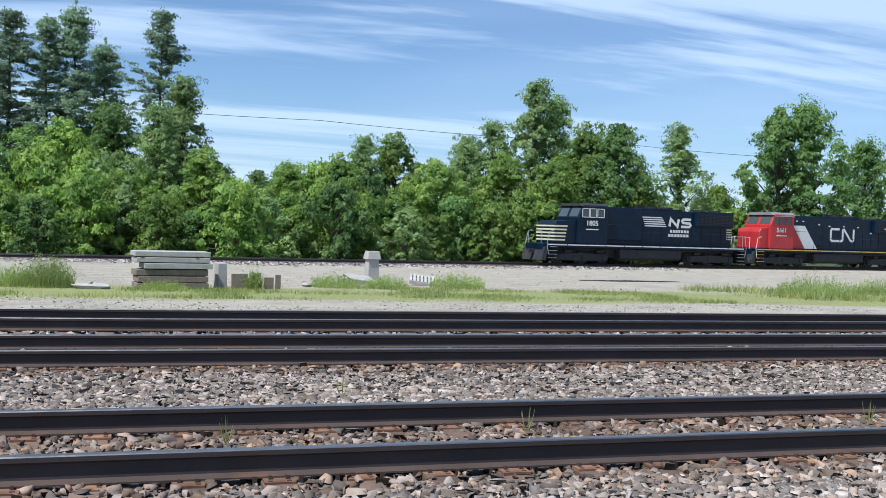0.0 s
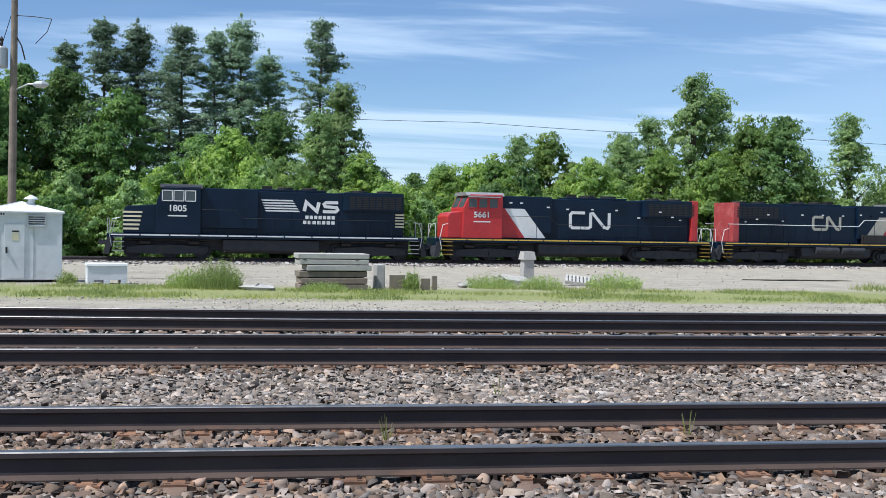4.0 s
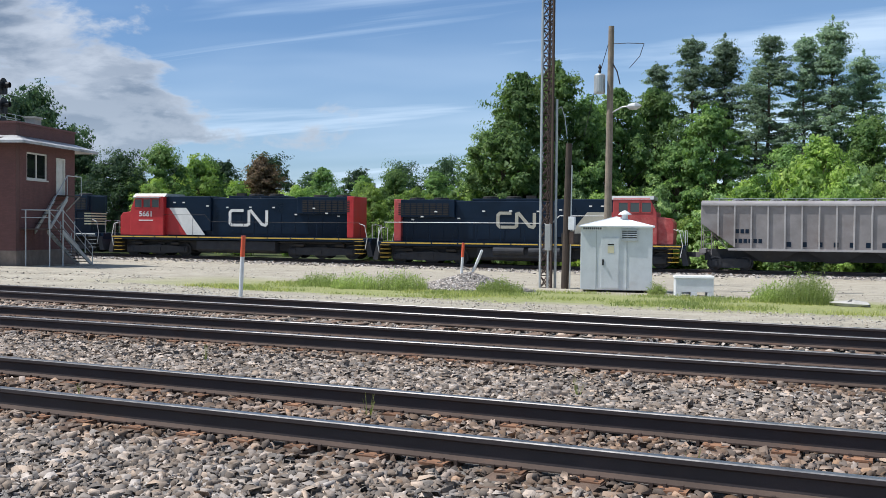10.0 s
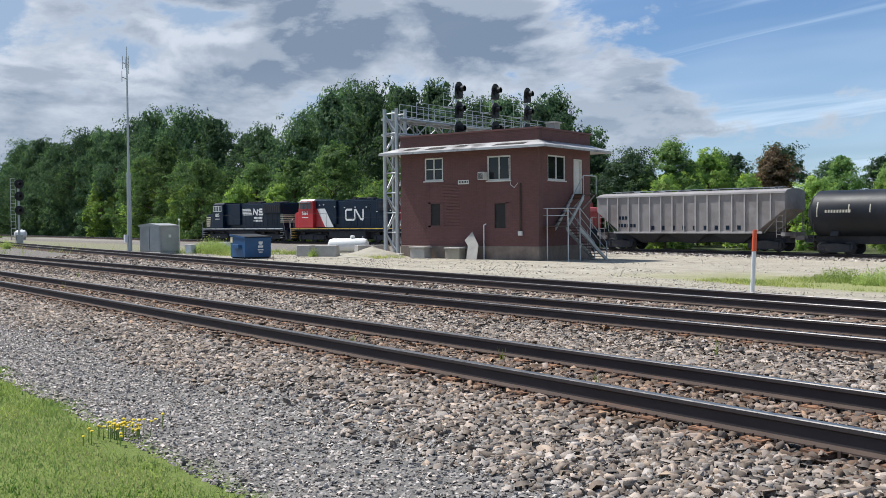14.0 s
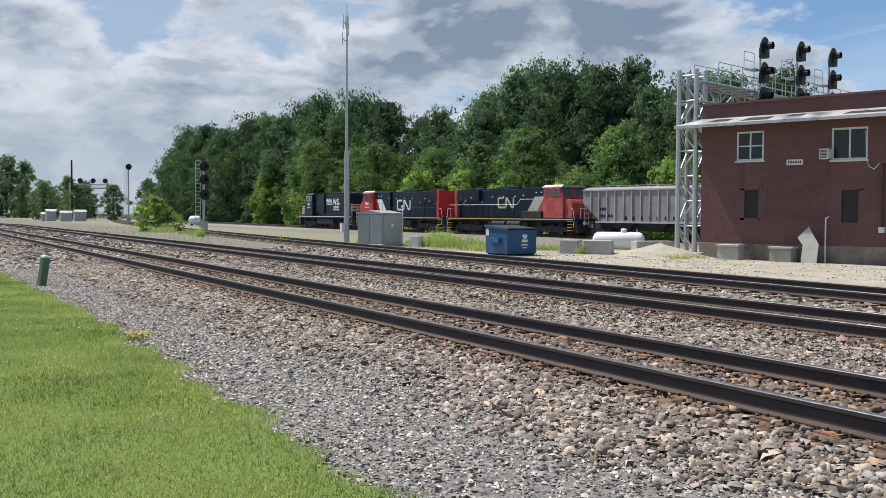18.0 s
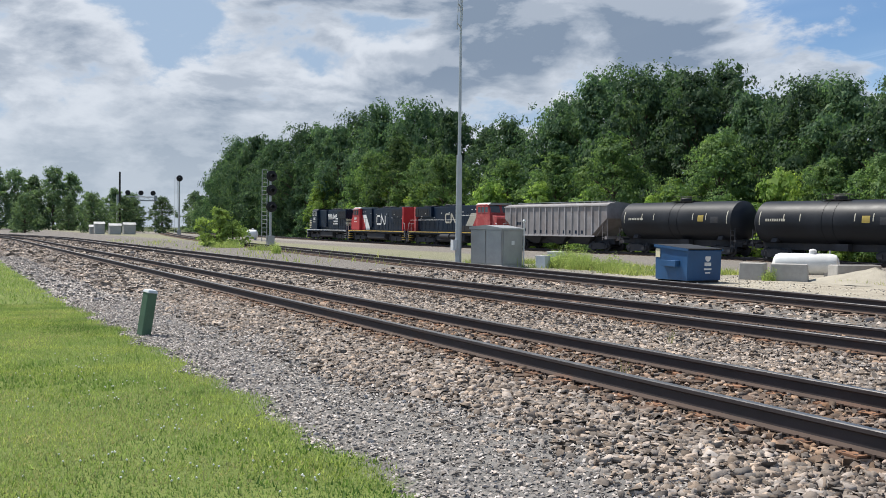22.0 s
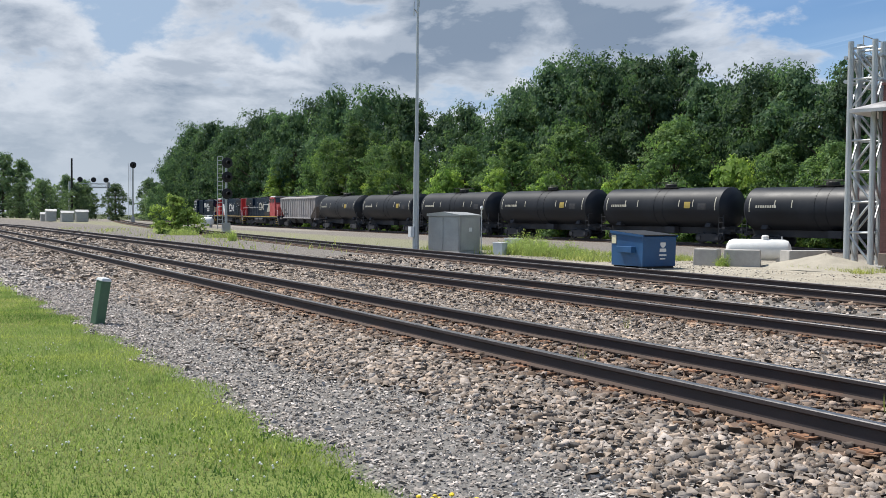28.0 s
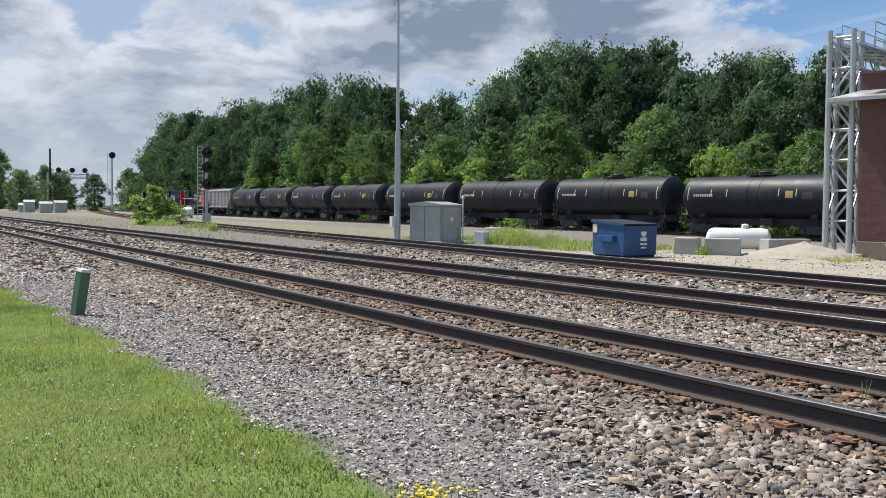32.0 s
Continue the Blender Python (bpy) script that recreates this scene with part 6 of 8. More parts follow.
def cabinet():
    t = thing("signal_cabinet", "large dull aluminium signal cabinet with sloped roof", "cabinet", m=pose(-63.4, 24.0, on_ground(-63.4, 24.0), 0, 0, 22))
    t.scale = (0.94, 0.94, 0.94)
    part("body", Shape().box(-1.0, 1.0, -0.85, 0.85, 0.1, 1.85), MAT["aluminium"], t, "aluminium body", 0.015)
    part("roof", Shape().prism([(-1.06, 1.85), (1.06, 1.85), (1.06, 1.93), (0, 2.08), (-1.06, 1.98)], "y", -0.92, 0.92), MAT["aluminium"], t, "sloped roof")
    for x in (-0.98, 0.02):
        part("door", Shape().box(x + 0.02, x + 0.94, -0.88, -0.852, 0.16, 1.8), MAT["aluminium"], t, "flush door", 0.006)
    part("door", Shape().box(1.002, 1.03, -0.75, 0.75, 0.16, 1.8), MAT["aluminium"], t, "flush side door", 0.006)
    part("label_plate", Shape().box(1.031, 1.036, -0.12, 0.12, 1.1, 1.3), MAT["white"], t)
    part("plinth", Shape().box(-1.1, 1.1, -0.95, 0.95, -0.25, 0.1), MAT["concrete"], t, bevel=0.02)
    part("vent_mast", Shape().rod((1.15, 0.75, 0), (1.15, 0.75, 2.2), 0.03).lathe([(0.05, 0), (0.09, 0.1), (0.03, 0.2)], pose(1.15, 0.75, 2.2), 10), MAT["white"], t)


cabinet()
wb = thing("utility_box", "small white utility box in the weeds by the cabinet", "utility box", m=pose(-61.2, 25.2, on_ground(-61.2, 25.2), 0, 0, 22))
wb.scale = (0.72, 0.72, 0.72)
part("body", Shape().box(-0.36, 0.36, -0.3, 0.3, -0.05, 0.72), MAT["whitesteel"], wb, bevel=0.02)
part("lid", Shape().box(-0.39, 0.39, -0.33, 0.33, 0.72, 0.78), MAT["whitesteel"], wb, bevel=0.01)
sb = thing("storage_box", "small white box in the weeds", "storage box", m=pose(-69.6, 31.4, on_ground(-69.6, 31.4), 0, 0, 20))
part("body", Shape().box(-0.4, 0.4, -0.3, 0.3, 0, 0.5), MAT["whitesteel"], sb, bevel=0.02)
part("lid", Shape().box(-0.43, 0.43, -0.33, 0.33, 0.5, 0.58), MAT["white"], sb, bevel=0.01)


def mast_signal(x, y, top, heads, label, thick=0.09, r=0.5):
    z = on_ground(x, y)
    t = thing("signal_mast", label, "railway signal", "mast signals", m=pose(x, y, z))
    h = top - z
    part("mast", Shape().rod((0, 0, -0.3), (0, 0, h), thick, thick * 0.8, 12), MAT["steel"], t, "white mast")
    la = Shape()
    for s in (-0.22, 0.22):
        la.rod((0.1, -0.35 + s * 0.0 - 0.2 + s, 0.4), (0.1, -0.55 + s, h), 0.03, seg=6)
    for k in range(int(h / 0.35)):
        la.rod((0.1, -0.77, 0.5 + k * 0.35), (0.1, -0.33, 0.5 + k * 0.35), 0.02, seg=5)
    part("ladder", la, MAT["steel"], t, "access ladder")
    for zz in heads:
        sh = Shape().lathe([(0.03, -0.04), (r, -0.04), (r, 0.02), (0.03, 0.06)], pose(0.28, 0, zz - z, 0, 90, 0), 20)
        hd = part("signal_head", sh, MAT["signalblack"], t, "round black signal disc")
        part("hood", Shape().lathe([(0.18, 0), (0.18, 0.4), (0.16, 0.4), (0.16, 0)], pose(0.32, 0, zz - z, 0, 90, 0), 12), MAT["signalblack"], hd)
    part("case", Shape().box(-0.3, 0.3, -0.3, 0.3, -0.1, 0.9), MAT["aluminium"], t, "base case", 0.02)


mast_signal(-104.5, 25.3, 6.15, (5.7, 4.5, 3.1), "white mast signal with three black heads", 0.12, 0.46)
mast_signal(-198.2, 37.2, 9.9, (9.6,), "tall white mast signal with one black head", 0.16, 0.55)


def far_bridge():
    t = thing("signal_bridge", "distant pale signal bridge over the tracks", "signal bridge", m=pose(-266, 41.5, -0.5))
    for y in (-4.3, 4.3):
        part("leg", Shape().box(-0.3, 0.3, y - 0.3, y + 0.3, 0, 9.0), MAT["steel"], t)
    part("beam", Shape().box(-0.3, 0.3, -4.4, 4.4, 7.6, 7.85).box(-0.3, 0.3, -4.4, 4.4, 8.5, 8.7), MAT["steel"], t)
    lt = Shape()
    for k in range(8):
        lt.rod((0.4, -4.3 + k * 1.07, 7.7 if k % 2 else 8.6), (0.4, -3.23 + k * 1.07, 8.6 if k % 2 else 7.7), 0.07, seg=5)
    part("lattice", lt, MAT["steel"], t)
    for y in (-2.2, 0.8, 3.6):
        part("signal_head", Shape().lathe([(0.05, 0), (0.6, 0), (0.6, 0.2), (0.05, 0.2)], pose(0.6, y, 9.5, 0, 90, 0), 12), MAT["signalblack"], t)


far_bridge()
for x, y, w, h in ((-210.5, 25.6, 1.7, 1.8), (-201, 26.9, 1.9, 1.5), (-205, 29.9, 2.0, 1.7), (-214, 25, 1.3, 1.3)):
    o = thing("equipment_hut", "distant pale equipment hut", "hut", "distant huts", m=pose(x, y, on_ground(x, y)))
    part("shell", Shape().box(-w / 2, w / 2, -w / 2, w / 2, 0, h), MAT["aluminium"], o, bevel=0.05)
    part("roof", Shape().prism([(-w / 2 - 0.1, h), (w / 2 + 0.1, h), (0, h + 0.4)], "y", -w / 2 - 0.1, w / 2 + 0.1), MAT["aluminium"], o)
pole("floodlight_pole", "distant dark slim pole", -249, 35.0, 13.0, 0.25, 0.18, "darkmetal")
gas_tank(-150, 36.5, on_ground(-150, 36.5), 1.7, 0.6, 60, "small white gas tank beside the siding")


def green_post():
    t = thing("cable_marker", "square green plastic cable post leaning on the gravel", "cable post", m=pose(-38.7, 3.35, on_ground(-38.7, 3.35), -6, 6, 20))
    part("post", Shape().box(-0.085, 0.085, -0.085, 0.085, -0.1, 0.70), MAT["greenpost"], t, bevel=0.012)
    part("cap", Shape().box(-0.095, 0.095, -0.095, 0.095, 0.70, 0.75, taper=0.02), MAT["whitesteel"], t, "pale weathered cap", 0.01)


green_post()


# ---- grass and weeds ----
MAT["lawn_blade"] = leafy("lawn_blades", (0.165, 0.23, 0.065), (0.37, 0.45, 0.17), 0.5, 0.8)
MAT["dry_blade"] = leafy("yard_grass", (0.20, 0.255, 0.075), (0.41, 0.44, 0.18), 0.55, 0.8)
MAT["thatch"] = leafy("dry_lawn_blades", (0.25, 0.25, 0.12), (0.47, 0.45, 0.26), 0.45, 0.6)
MAT["clover_leaf"] = leafy("clover_leaves", (0.085, 0.155, 0.035), (0.20, 0.30, 0.075), 0.4, 0.6)
MAT["flower"] = surface("yellow_petals", (0.75, 0.55, 0.03), 0.7, 0, 0.2, 20, 60, 0, 0)
MAT["clover"] = surface("white_clover", (0.75, 0.75, 0.68), 0.8, 0, 0.1, 20, 60, 0, 0)


def blades(name, label, x, y, h, wide, mat, seed, category="grass"):
    """Single bent blades of grass, three corners each."""
    r = np.random.default_rng(seed)
    n = len(x)
    z = ground_z(x, y)
    a = r.uniform(0, math.tau, n)
    hh = h * r.lognormal(0, 0.3, n)
    w = wide * r.uniform(0.6, 1.4, n)
    lean = r.normal(scale=0.45, size=(n, 2)) * hh[:, None]
    p0 = np.stack([x - w * np.cos(a), y - w * np.sin(a), z - 0.01], 1)
    p1 = np.stack([x + w * np.cos(a), y + w * np.sin(a), z - 0.01], 1)
    p2 = np.stack([x + lean[:, 0], y + lean[:, 1], z + hh], 1)
    ob = soup(name, np.stack([p0, p1, p2], 1).reshape(-1, 3), np.arange(3 * n).reshape(-1, 3), mat)
    return tagged(ob, label, category, kind="stuff")


def strewn(n, xr, yr, seed, keep=None):
    r = np.random.default_rng(seed)
    x, y = r.uniform(*xr, n), r.uniform(*yr, n)
    if keep is not None:
        ok = keep(x, y, r)
        x, y = x[ok], y[ok]
    return x, y


def lawn_edge(x, y, r):
    return (r.uniform(0, 1, len(x)) < np.clip((y + 3.6) / 2.2, 0, 1)) & (y < lawn_rim(x) + 0.10 * np.sin(x * 1.7) + 0.10 * np.sin(x * 4.1 + 1) + r.normal(scale=0.07, size=len(x)))


blades("lawn", "short mown green lawn grass", *strewn(220000, (-46, -23.5), (-3.5, 3.5), 11, lawn_edge), 0.025, 0.0062, MAT["lawn_blade"], 1)
blades("lawn", "short mown green lawn grass", *strewn(200000, (-23.5, -3.5), (-2.8, 3.5), 12, lawn_edge), 0.025, 0.0062, MAT["lawn_blade"], 2)
blades("lawn", "short mown green lawn grass", *strewn(30000, (-110, -46), (-3, 3.5), 13, lawn_edge), 0.07, 0.012, MAT["lawn_blade"], 3)


def tufty(x, y, r):
    v = np.sin(x * 1.9 + 1) * np.sin(y * 2.3) + np.sin(x * 0.8 - y * 1.1) + np.sin(x * 4.3 + y * 3.1) * 0.5 + r.normal(scale=0.4, size=len(x))
    return (v > 0.75) & lawn_edge(x, y, r)


blades("lawn", "paler coarse tufts in the mown lawn", *strewn(110000, (-46, -5), (-2.5, 3.4), 15, tufty), 0.034, 0.0075, MAT["lawn_blade"], 5)
blades("lawn", "longer green grass along the lawn's edge", *strewn(9000, (-60, -4.5), (2.55, 3.5), 14, lawn_edge), 0.06, 0.007, MAT["lawn_blade"], 4)


def thatch(x, y, r):
    v = np.sin(x * 0.55 - 0.6) * np.sin(y * 1.1 + x * 0.2) + np.sin(x * 1.7 + y * 2.6) * 0.45 + np.sin(x * 3.9 - y * 1.7) * 0.3 + r.normal(scale=0.35, size=len(x))
    return (v > 0.05) & lawn_edge(x, y, r)


blades("lawn", "drier yellowish patches in the mown lawn", *strewn(170000, (-46, -5), (-2.8, 3.3), 16, thatch), 0.023, 0.0075, MAT["thatch"], 17)


def clover_patch(x, y, r):
    v = np.sin(x * 1.1 + 2) + np.sin(y * 2.0 - x * 0.7) + np.sin(x * 5.1 + y * 4.3) * 0.5 + r.normal(scale=0.3, size=len(x))
    return (v > 0.9) & lawn_edge(x, y, r)


blades("clover", "dark green clover leaves low in the lawn", *strewn(90000, (-46, -5), (-2.0, 3.4), 18, clover_patch), 0.03, 0.011, MAT["clover_leaf"], 19)


def patchy(x, y, r):
    v = np.sin(x * 0.9) + np.sin(y * 1.3 + x * 0.35) + np.sin(x * 2.3 - y * 0.8) * 0.6 + r.normal(scale=0.5, size=len(x))
    return (v > 0.25) & ~((np.abs(x + 9.3) < 1.3) & (np.abs(y - 35.4) < 1.3))


blades("yard_grass", "patchy yellow green yard grass", *strewn(60000, (-21, 17), (25.2, 33.2), 21, patchy), 0.085, 0.011, MAT["dry_blade"], 5)
blades("yard_grass", "patchy yellow green yard grass", *strewn(14000, (20, 44), (27, 37), 22, patchy), 0.22, 0.018, MAT["dry_blade"], 6)
blades("yard_grass", "rough green grass beside the container", *strewn(14000, (-68, -53.5), (24.5, 31), 23, patchy), 0.22, 0.016, MAT["dry_blade"], 7)
blades("yard_grass", "sparse dry weeds between the tracks", *strewn(2600, (-130, -62), (15, 24), 24, patchy), 0.25, 0.02, MAT["dry_blade"], 8)
blades("yard_grass", "yellow green grass by the tower", *strewn(2500, (-47, -44), (28.3, 30.2), 25), 0.14, 0.012, MAT["dry_blade"], 9)


def weed_clump(x, y, h, spread, n, seed, label="tall feathery yellow green weeds with seed heads"):
    """Thin upright stems, long narrow blades and loose seed heads."""
    rng = np.random.default_rng(seed)
    t = thing("weeds", label, "weeds", "weed clumps", m=pose(x, y, on_ground(x, y)))

    def sprays(count, tall, wide, lean, base=0.0):
        a, q = rng.uniform(0, math.tau, count), spread * np.sqrt(rng.uniform(0, 1, count))
        b = np.stack([q * np.cos(a), q * np.sin(a), np.full(count, -0.03)], 1)
        hh = tall * rng.uniform(0.35, 1.12, count) * (1 - 0.5 * (q / spread) ** 2)
        tip = b + np.stack([rng.normal(scale=lean, size=count) * hh, rng.normal(scale=lean, size=count) * hh, hh], 1)
        u = rng.normal(size=(count, 3)) * np.array([1, 1, 0.2])
        u *= wide / (np.linalg.norm(u, axis=1, keepdims=True) + 1e-9)
        return b, tip, u

    b, e, u = sprays(n * 16, h, 0.009, 0.2)
    blade = np.stack([b - u, b + u, e], 1).reshape(-1, 3)
    soup("blades", blade, np.arange(len(blade)).reshape(-1, 3), LEAF["weed"], t)
    b, e, u = sprays(n * 3, h * 1.05, 0.004, 0.12)
    k = rng.uniform(0.45, 1.0, (len(b), 7, 1))
    c = (b[:, None] * (1 - k) + e[:, None] * k).reshape(-1, 3) + rng.normal(scale=0.035, size=(len(b) * 7, 3))
    d = rng.normal(size=c.shape) * 0.03
    w = np.cross(d, rng.normal(size=c.shape))
    w *= 0.014 / (np.linalg.norm(w, axis=1, keepdims=True) + 1e-9)
    p = np.stack([c - d - w, c - d + w, c + d], 1).reshape(-1, 3)
    soup("leaves", p, np.arange(len(p)).reshape(-1, 3), LEAF["weed"], t)


NEAR_WEEDS = ((-2.6, 31.0, 1.0, 0.75, 70), (-3.6, 31.4, 0.7, 0.6, 45), (3.3, 31.0, 0.75, 0.25, 22), (6.3, 33.4, 0.55, 0.9, 50), (10.8, 34.0, 0.65, 1.0, 55), (0.6, 30.0, 0.35, 0.7, 40), (-12.2, 30.9, 0.55, 0.8, 50), (-15.5, 30.0, 0.75, 1.0, 60), (-17.0, 29.6, 0.6, 0.8, 45), (-19.0, 30.6, 0.55, 0.8, 40), (8.0, 33.2, 0.5, 0.8, 40), (24, 31.5, 0.9, 1.4, 70))
FAR_WEEDS = ((28, 32.5, 0.8, 1.3, 60), (-60.8, 26.4, 1.1, 1.0, 90), (-59.3, 26.2, 0.9, 0.9, 60), (-57.8, 26.6, 0.75, 0.8, 50), (-56.0, 26.0, 0.5, 0.8, 40), (-63, 27.0, 0.7, 0.9, 45), (-49.5, 27.6, 0.5, 0.25, 16), (-108, 21.5, 0.8, 1.5, 60), (-98, 20.0, 0.7, 1.2, 50), (-82, 18.9, 0.8, 0.3, 20), (-90, 20.5, 0.5, 1.2, 40), (-7.7, 34.1, 0.5, 0.3, 18))
for i, (x, y, h, s, n) in enumerate(NEAR_WEEDS + FAR_WEEDS):
    weed_clump(x, y, h, s, n, 300 + i)


def blooms(x, y, n, spread, seed, mat, label, high=0.22):
    r = np.random.default_rng(seed)
    t = thing("flowers", label, "flowers", m=pose(x, y, on_ground(x, y)))
    st, fl = Shape(), Shape()
    for k in range(n):
        a, b = r.normal(scale=spread, size=2)
        h = high * r.uniform(0.5, 1.1)
        st.rod((a, b, -0.02), (a + 0.02, b, h), 0.004, 0.003, 4)
        w = 0.018 if high > 0.1 else 0.0085
        fl.lathe([(0.003, 0), (w, 0.006), (w * 0.7, 0.014), (0.002, 0.016)], pose(a + 0.02, b, h, r.uniform(-30, 30), r.uniform(-30, 30), 0), 7)
    tagged(part("stems", st, MAT["lawn_blade"], t), kind="stuff")
    tagged(part("petals", fl, mat, t), kind="stuff")


blooms(-8.6, 2.9, 45, 0.14, 1, MAT["flower"], "clump of small yellow wild flowers at the lawn's edge", 0.13)
blooms(-27.08, 3.24, 45, 0.12, 2, MAT["flower"], "clump of small yellow wild flowers at the lawn's edge", 0.11)
for i, (x, y) in enumerate(((-30.5, 2.5), (-31.8, 2.3), (-33.5, 2.2), (-29.5, 1.9), (-36, 2.2), (-13, 2.2), (-28.6, 2.5), (-29.3, 2.35), (-30.0, 1.6), (-32.6, 1.6), (-34.5, 1.5))):
    blooms(x, y, 13, 0.34, 10 + i, MAT["clover"], "white clover heads in the lawn", 0.036)


def grass_tuft(x, y, h, seed):
    r = np.random.default_rng(seed)
    t = thing("grass_tuft", "dry grass tuft growing beside the rail", "grass", "grass tufts by the rails", m=pose(x, y, on_ground(x, y) + 0.02))
    st = Shape()
    for k in range(7):
        a = r.uniform(0, math.tau)
        st.rod((0.02 * math.cos(a), 0.02 * math.sin(a), 0), (0.06 * math.cos(a), 0.06 * math.sin(a), h * r.uniform(0.5, 1)), 0.004, 0.001, 4)
    part("blades", st, MAT["dry_blade"], t)


for i, (x, y) in enumerate(((0.65, 7.7), (3.1, 7.72), (6.4, 7.6), (-1.3, 6.9), (-4.3, 7.75), (-7.0, 7.1), (-9.2, 7.7), (1.9, 9.6), (-3.0, 9.8), (-8.0, 10.2), (-12.0, 7.3), (-27.5, 7.75), (-31, 7.2), (-33.5, 9.9))):
    grass_tuft(x, y, 0.22, 40 + i)


# ---- the freight train ----
def text_mesh(words, size):
    c = bpy.data.curves.new("lettering", "FONT")
    c.offset = 0.012
    c.body, c.size, c.extrude, c.align_x, c.align_y = words, size, 0.004, "CENTER", "CENTER"
    ob = bpy.data.objects.new("lettering", c)
    scene.collection.objects.link(ob)
    me = bpy.data.meshes.new_from_object(ob)
    bpy.data.objects.remove(ob)
    return me


def lettering(name, words, size, x, y, z, mat, parent, side=1):
    me = text_mesh(words, size)
    me.materials.clear()
    me.materials.append(mat)
    ob = part(name, me, None, parent)
    ob.matrix_basis = pose(x, y, z, 90, 0, 180 if side > 0 else 0)
    return ob


def truck(parent, x, axles, r, name="truck"):
    """A bogie: side frames with boxes and springs, and wheels that turn."""
    span = axles[-1] - axles[0]
    tr = Shape()
    for s in (-1, 1):
        y0 = s * 1.02
        lo, hi = axles[0] - 0.35, axles[-1] + 0.35
        tr.prism([(lo, r - 0.1), (lo + 0.2, r + 0.22), (-0.5, r + 0.30), (0.5, r + 0.30), (hi - 0.2, r + 0.22), (hi, r - 0.1), (hi - 0.15, r - 0.22), (0.35, r - 0.28), (-0.35, r - 0.28), (lo + 0.15, r - 0.22)],
                 "y", y0 - 0.07, y0 + 0.07)
        for a in axles:
            tr.box(a - 0.16, a + 0.16, y0 - 0.12, y0 + 0.14, r - 0.14, r + 0.14)
            tr.rod((a - 0.28, y0, r - 0.12), (a - 0.28, y0, r + 0.22), 0.07, seg=8)
            tr.rod((a + 0.28, y0, r - 0.12), (a + 0.28, y0, r + 0.22), 0.07, seg=8)
    tr.box(-0.3, 0.3, -1.0, 1.0, r - 0.1, r + 0.35)
    f = part(name, tr, MAT["truck"], parent, "grimy cast steel truck frame")
    f.location = (x, 0, 0)
    ws = Shape()
    for s in (-1, 1):
        ws.lathe([(0.02, -0.09), (r * 0.35, -0.09), (r * 0.4, -0.03), (r * 0.78, -0.03), (r * 0.84, -0.07), (r, -0.065), (r, 0.055), (r + 0.03, 0.06), (r + 0.025, 0.085), (0.02, 0.085)],
                 pose(0, s * 0.76, 0, 90, 0, 0 if s > 0 else 180), 18)
    ws.rod((0, -0.7, 0), (0, 0.7, 0), 0.09)
    me = ws.mesh("wheelset", MAT["truck"])
    out = []
    for a in axles:
        w = part("wheelset", me, None, f)
        w.matrix_basis = pose(a, 0, r)
        out.append((w, a))
    return out


def ladder(sh, x, y, z0, z1, w=0.45, n=4, r=0.022):
    sh.rod((x - w / 2, y, z0), (x - w / 2, y, z1), r, seg=6)
    sh.rod((x + w / 2, y, z0), (x + w / 2, y, z1), r, seg=6)
    for k in range(n):
        z = z0 + (z1 - z0) * (k + 0.5) / n
        sh.rod((x - w / 2, y, z), (x + w / 2, y, z), r * 0.8, seg=6)


WHEELS = []          # vehicle, wheelset, place along the truck, radius
HALF = 1.55


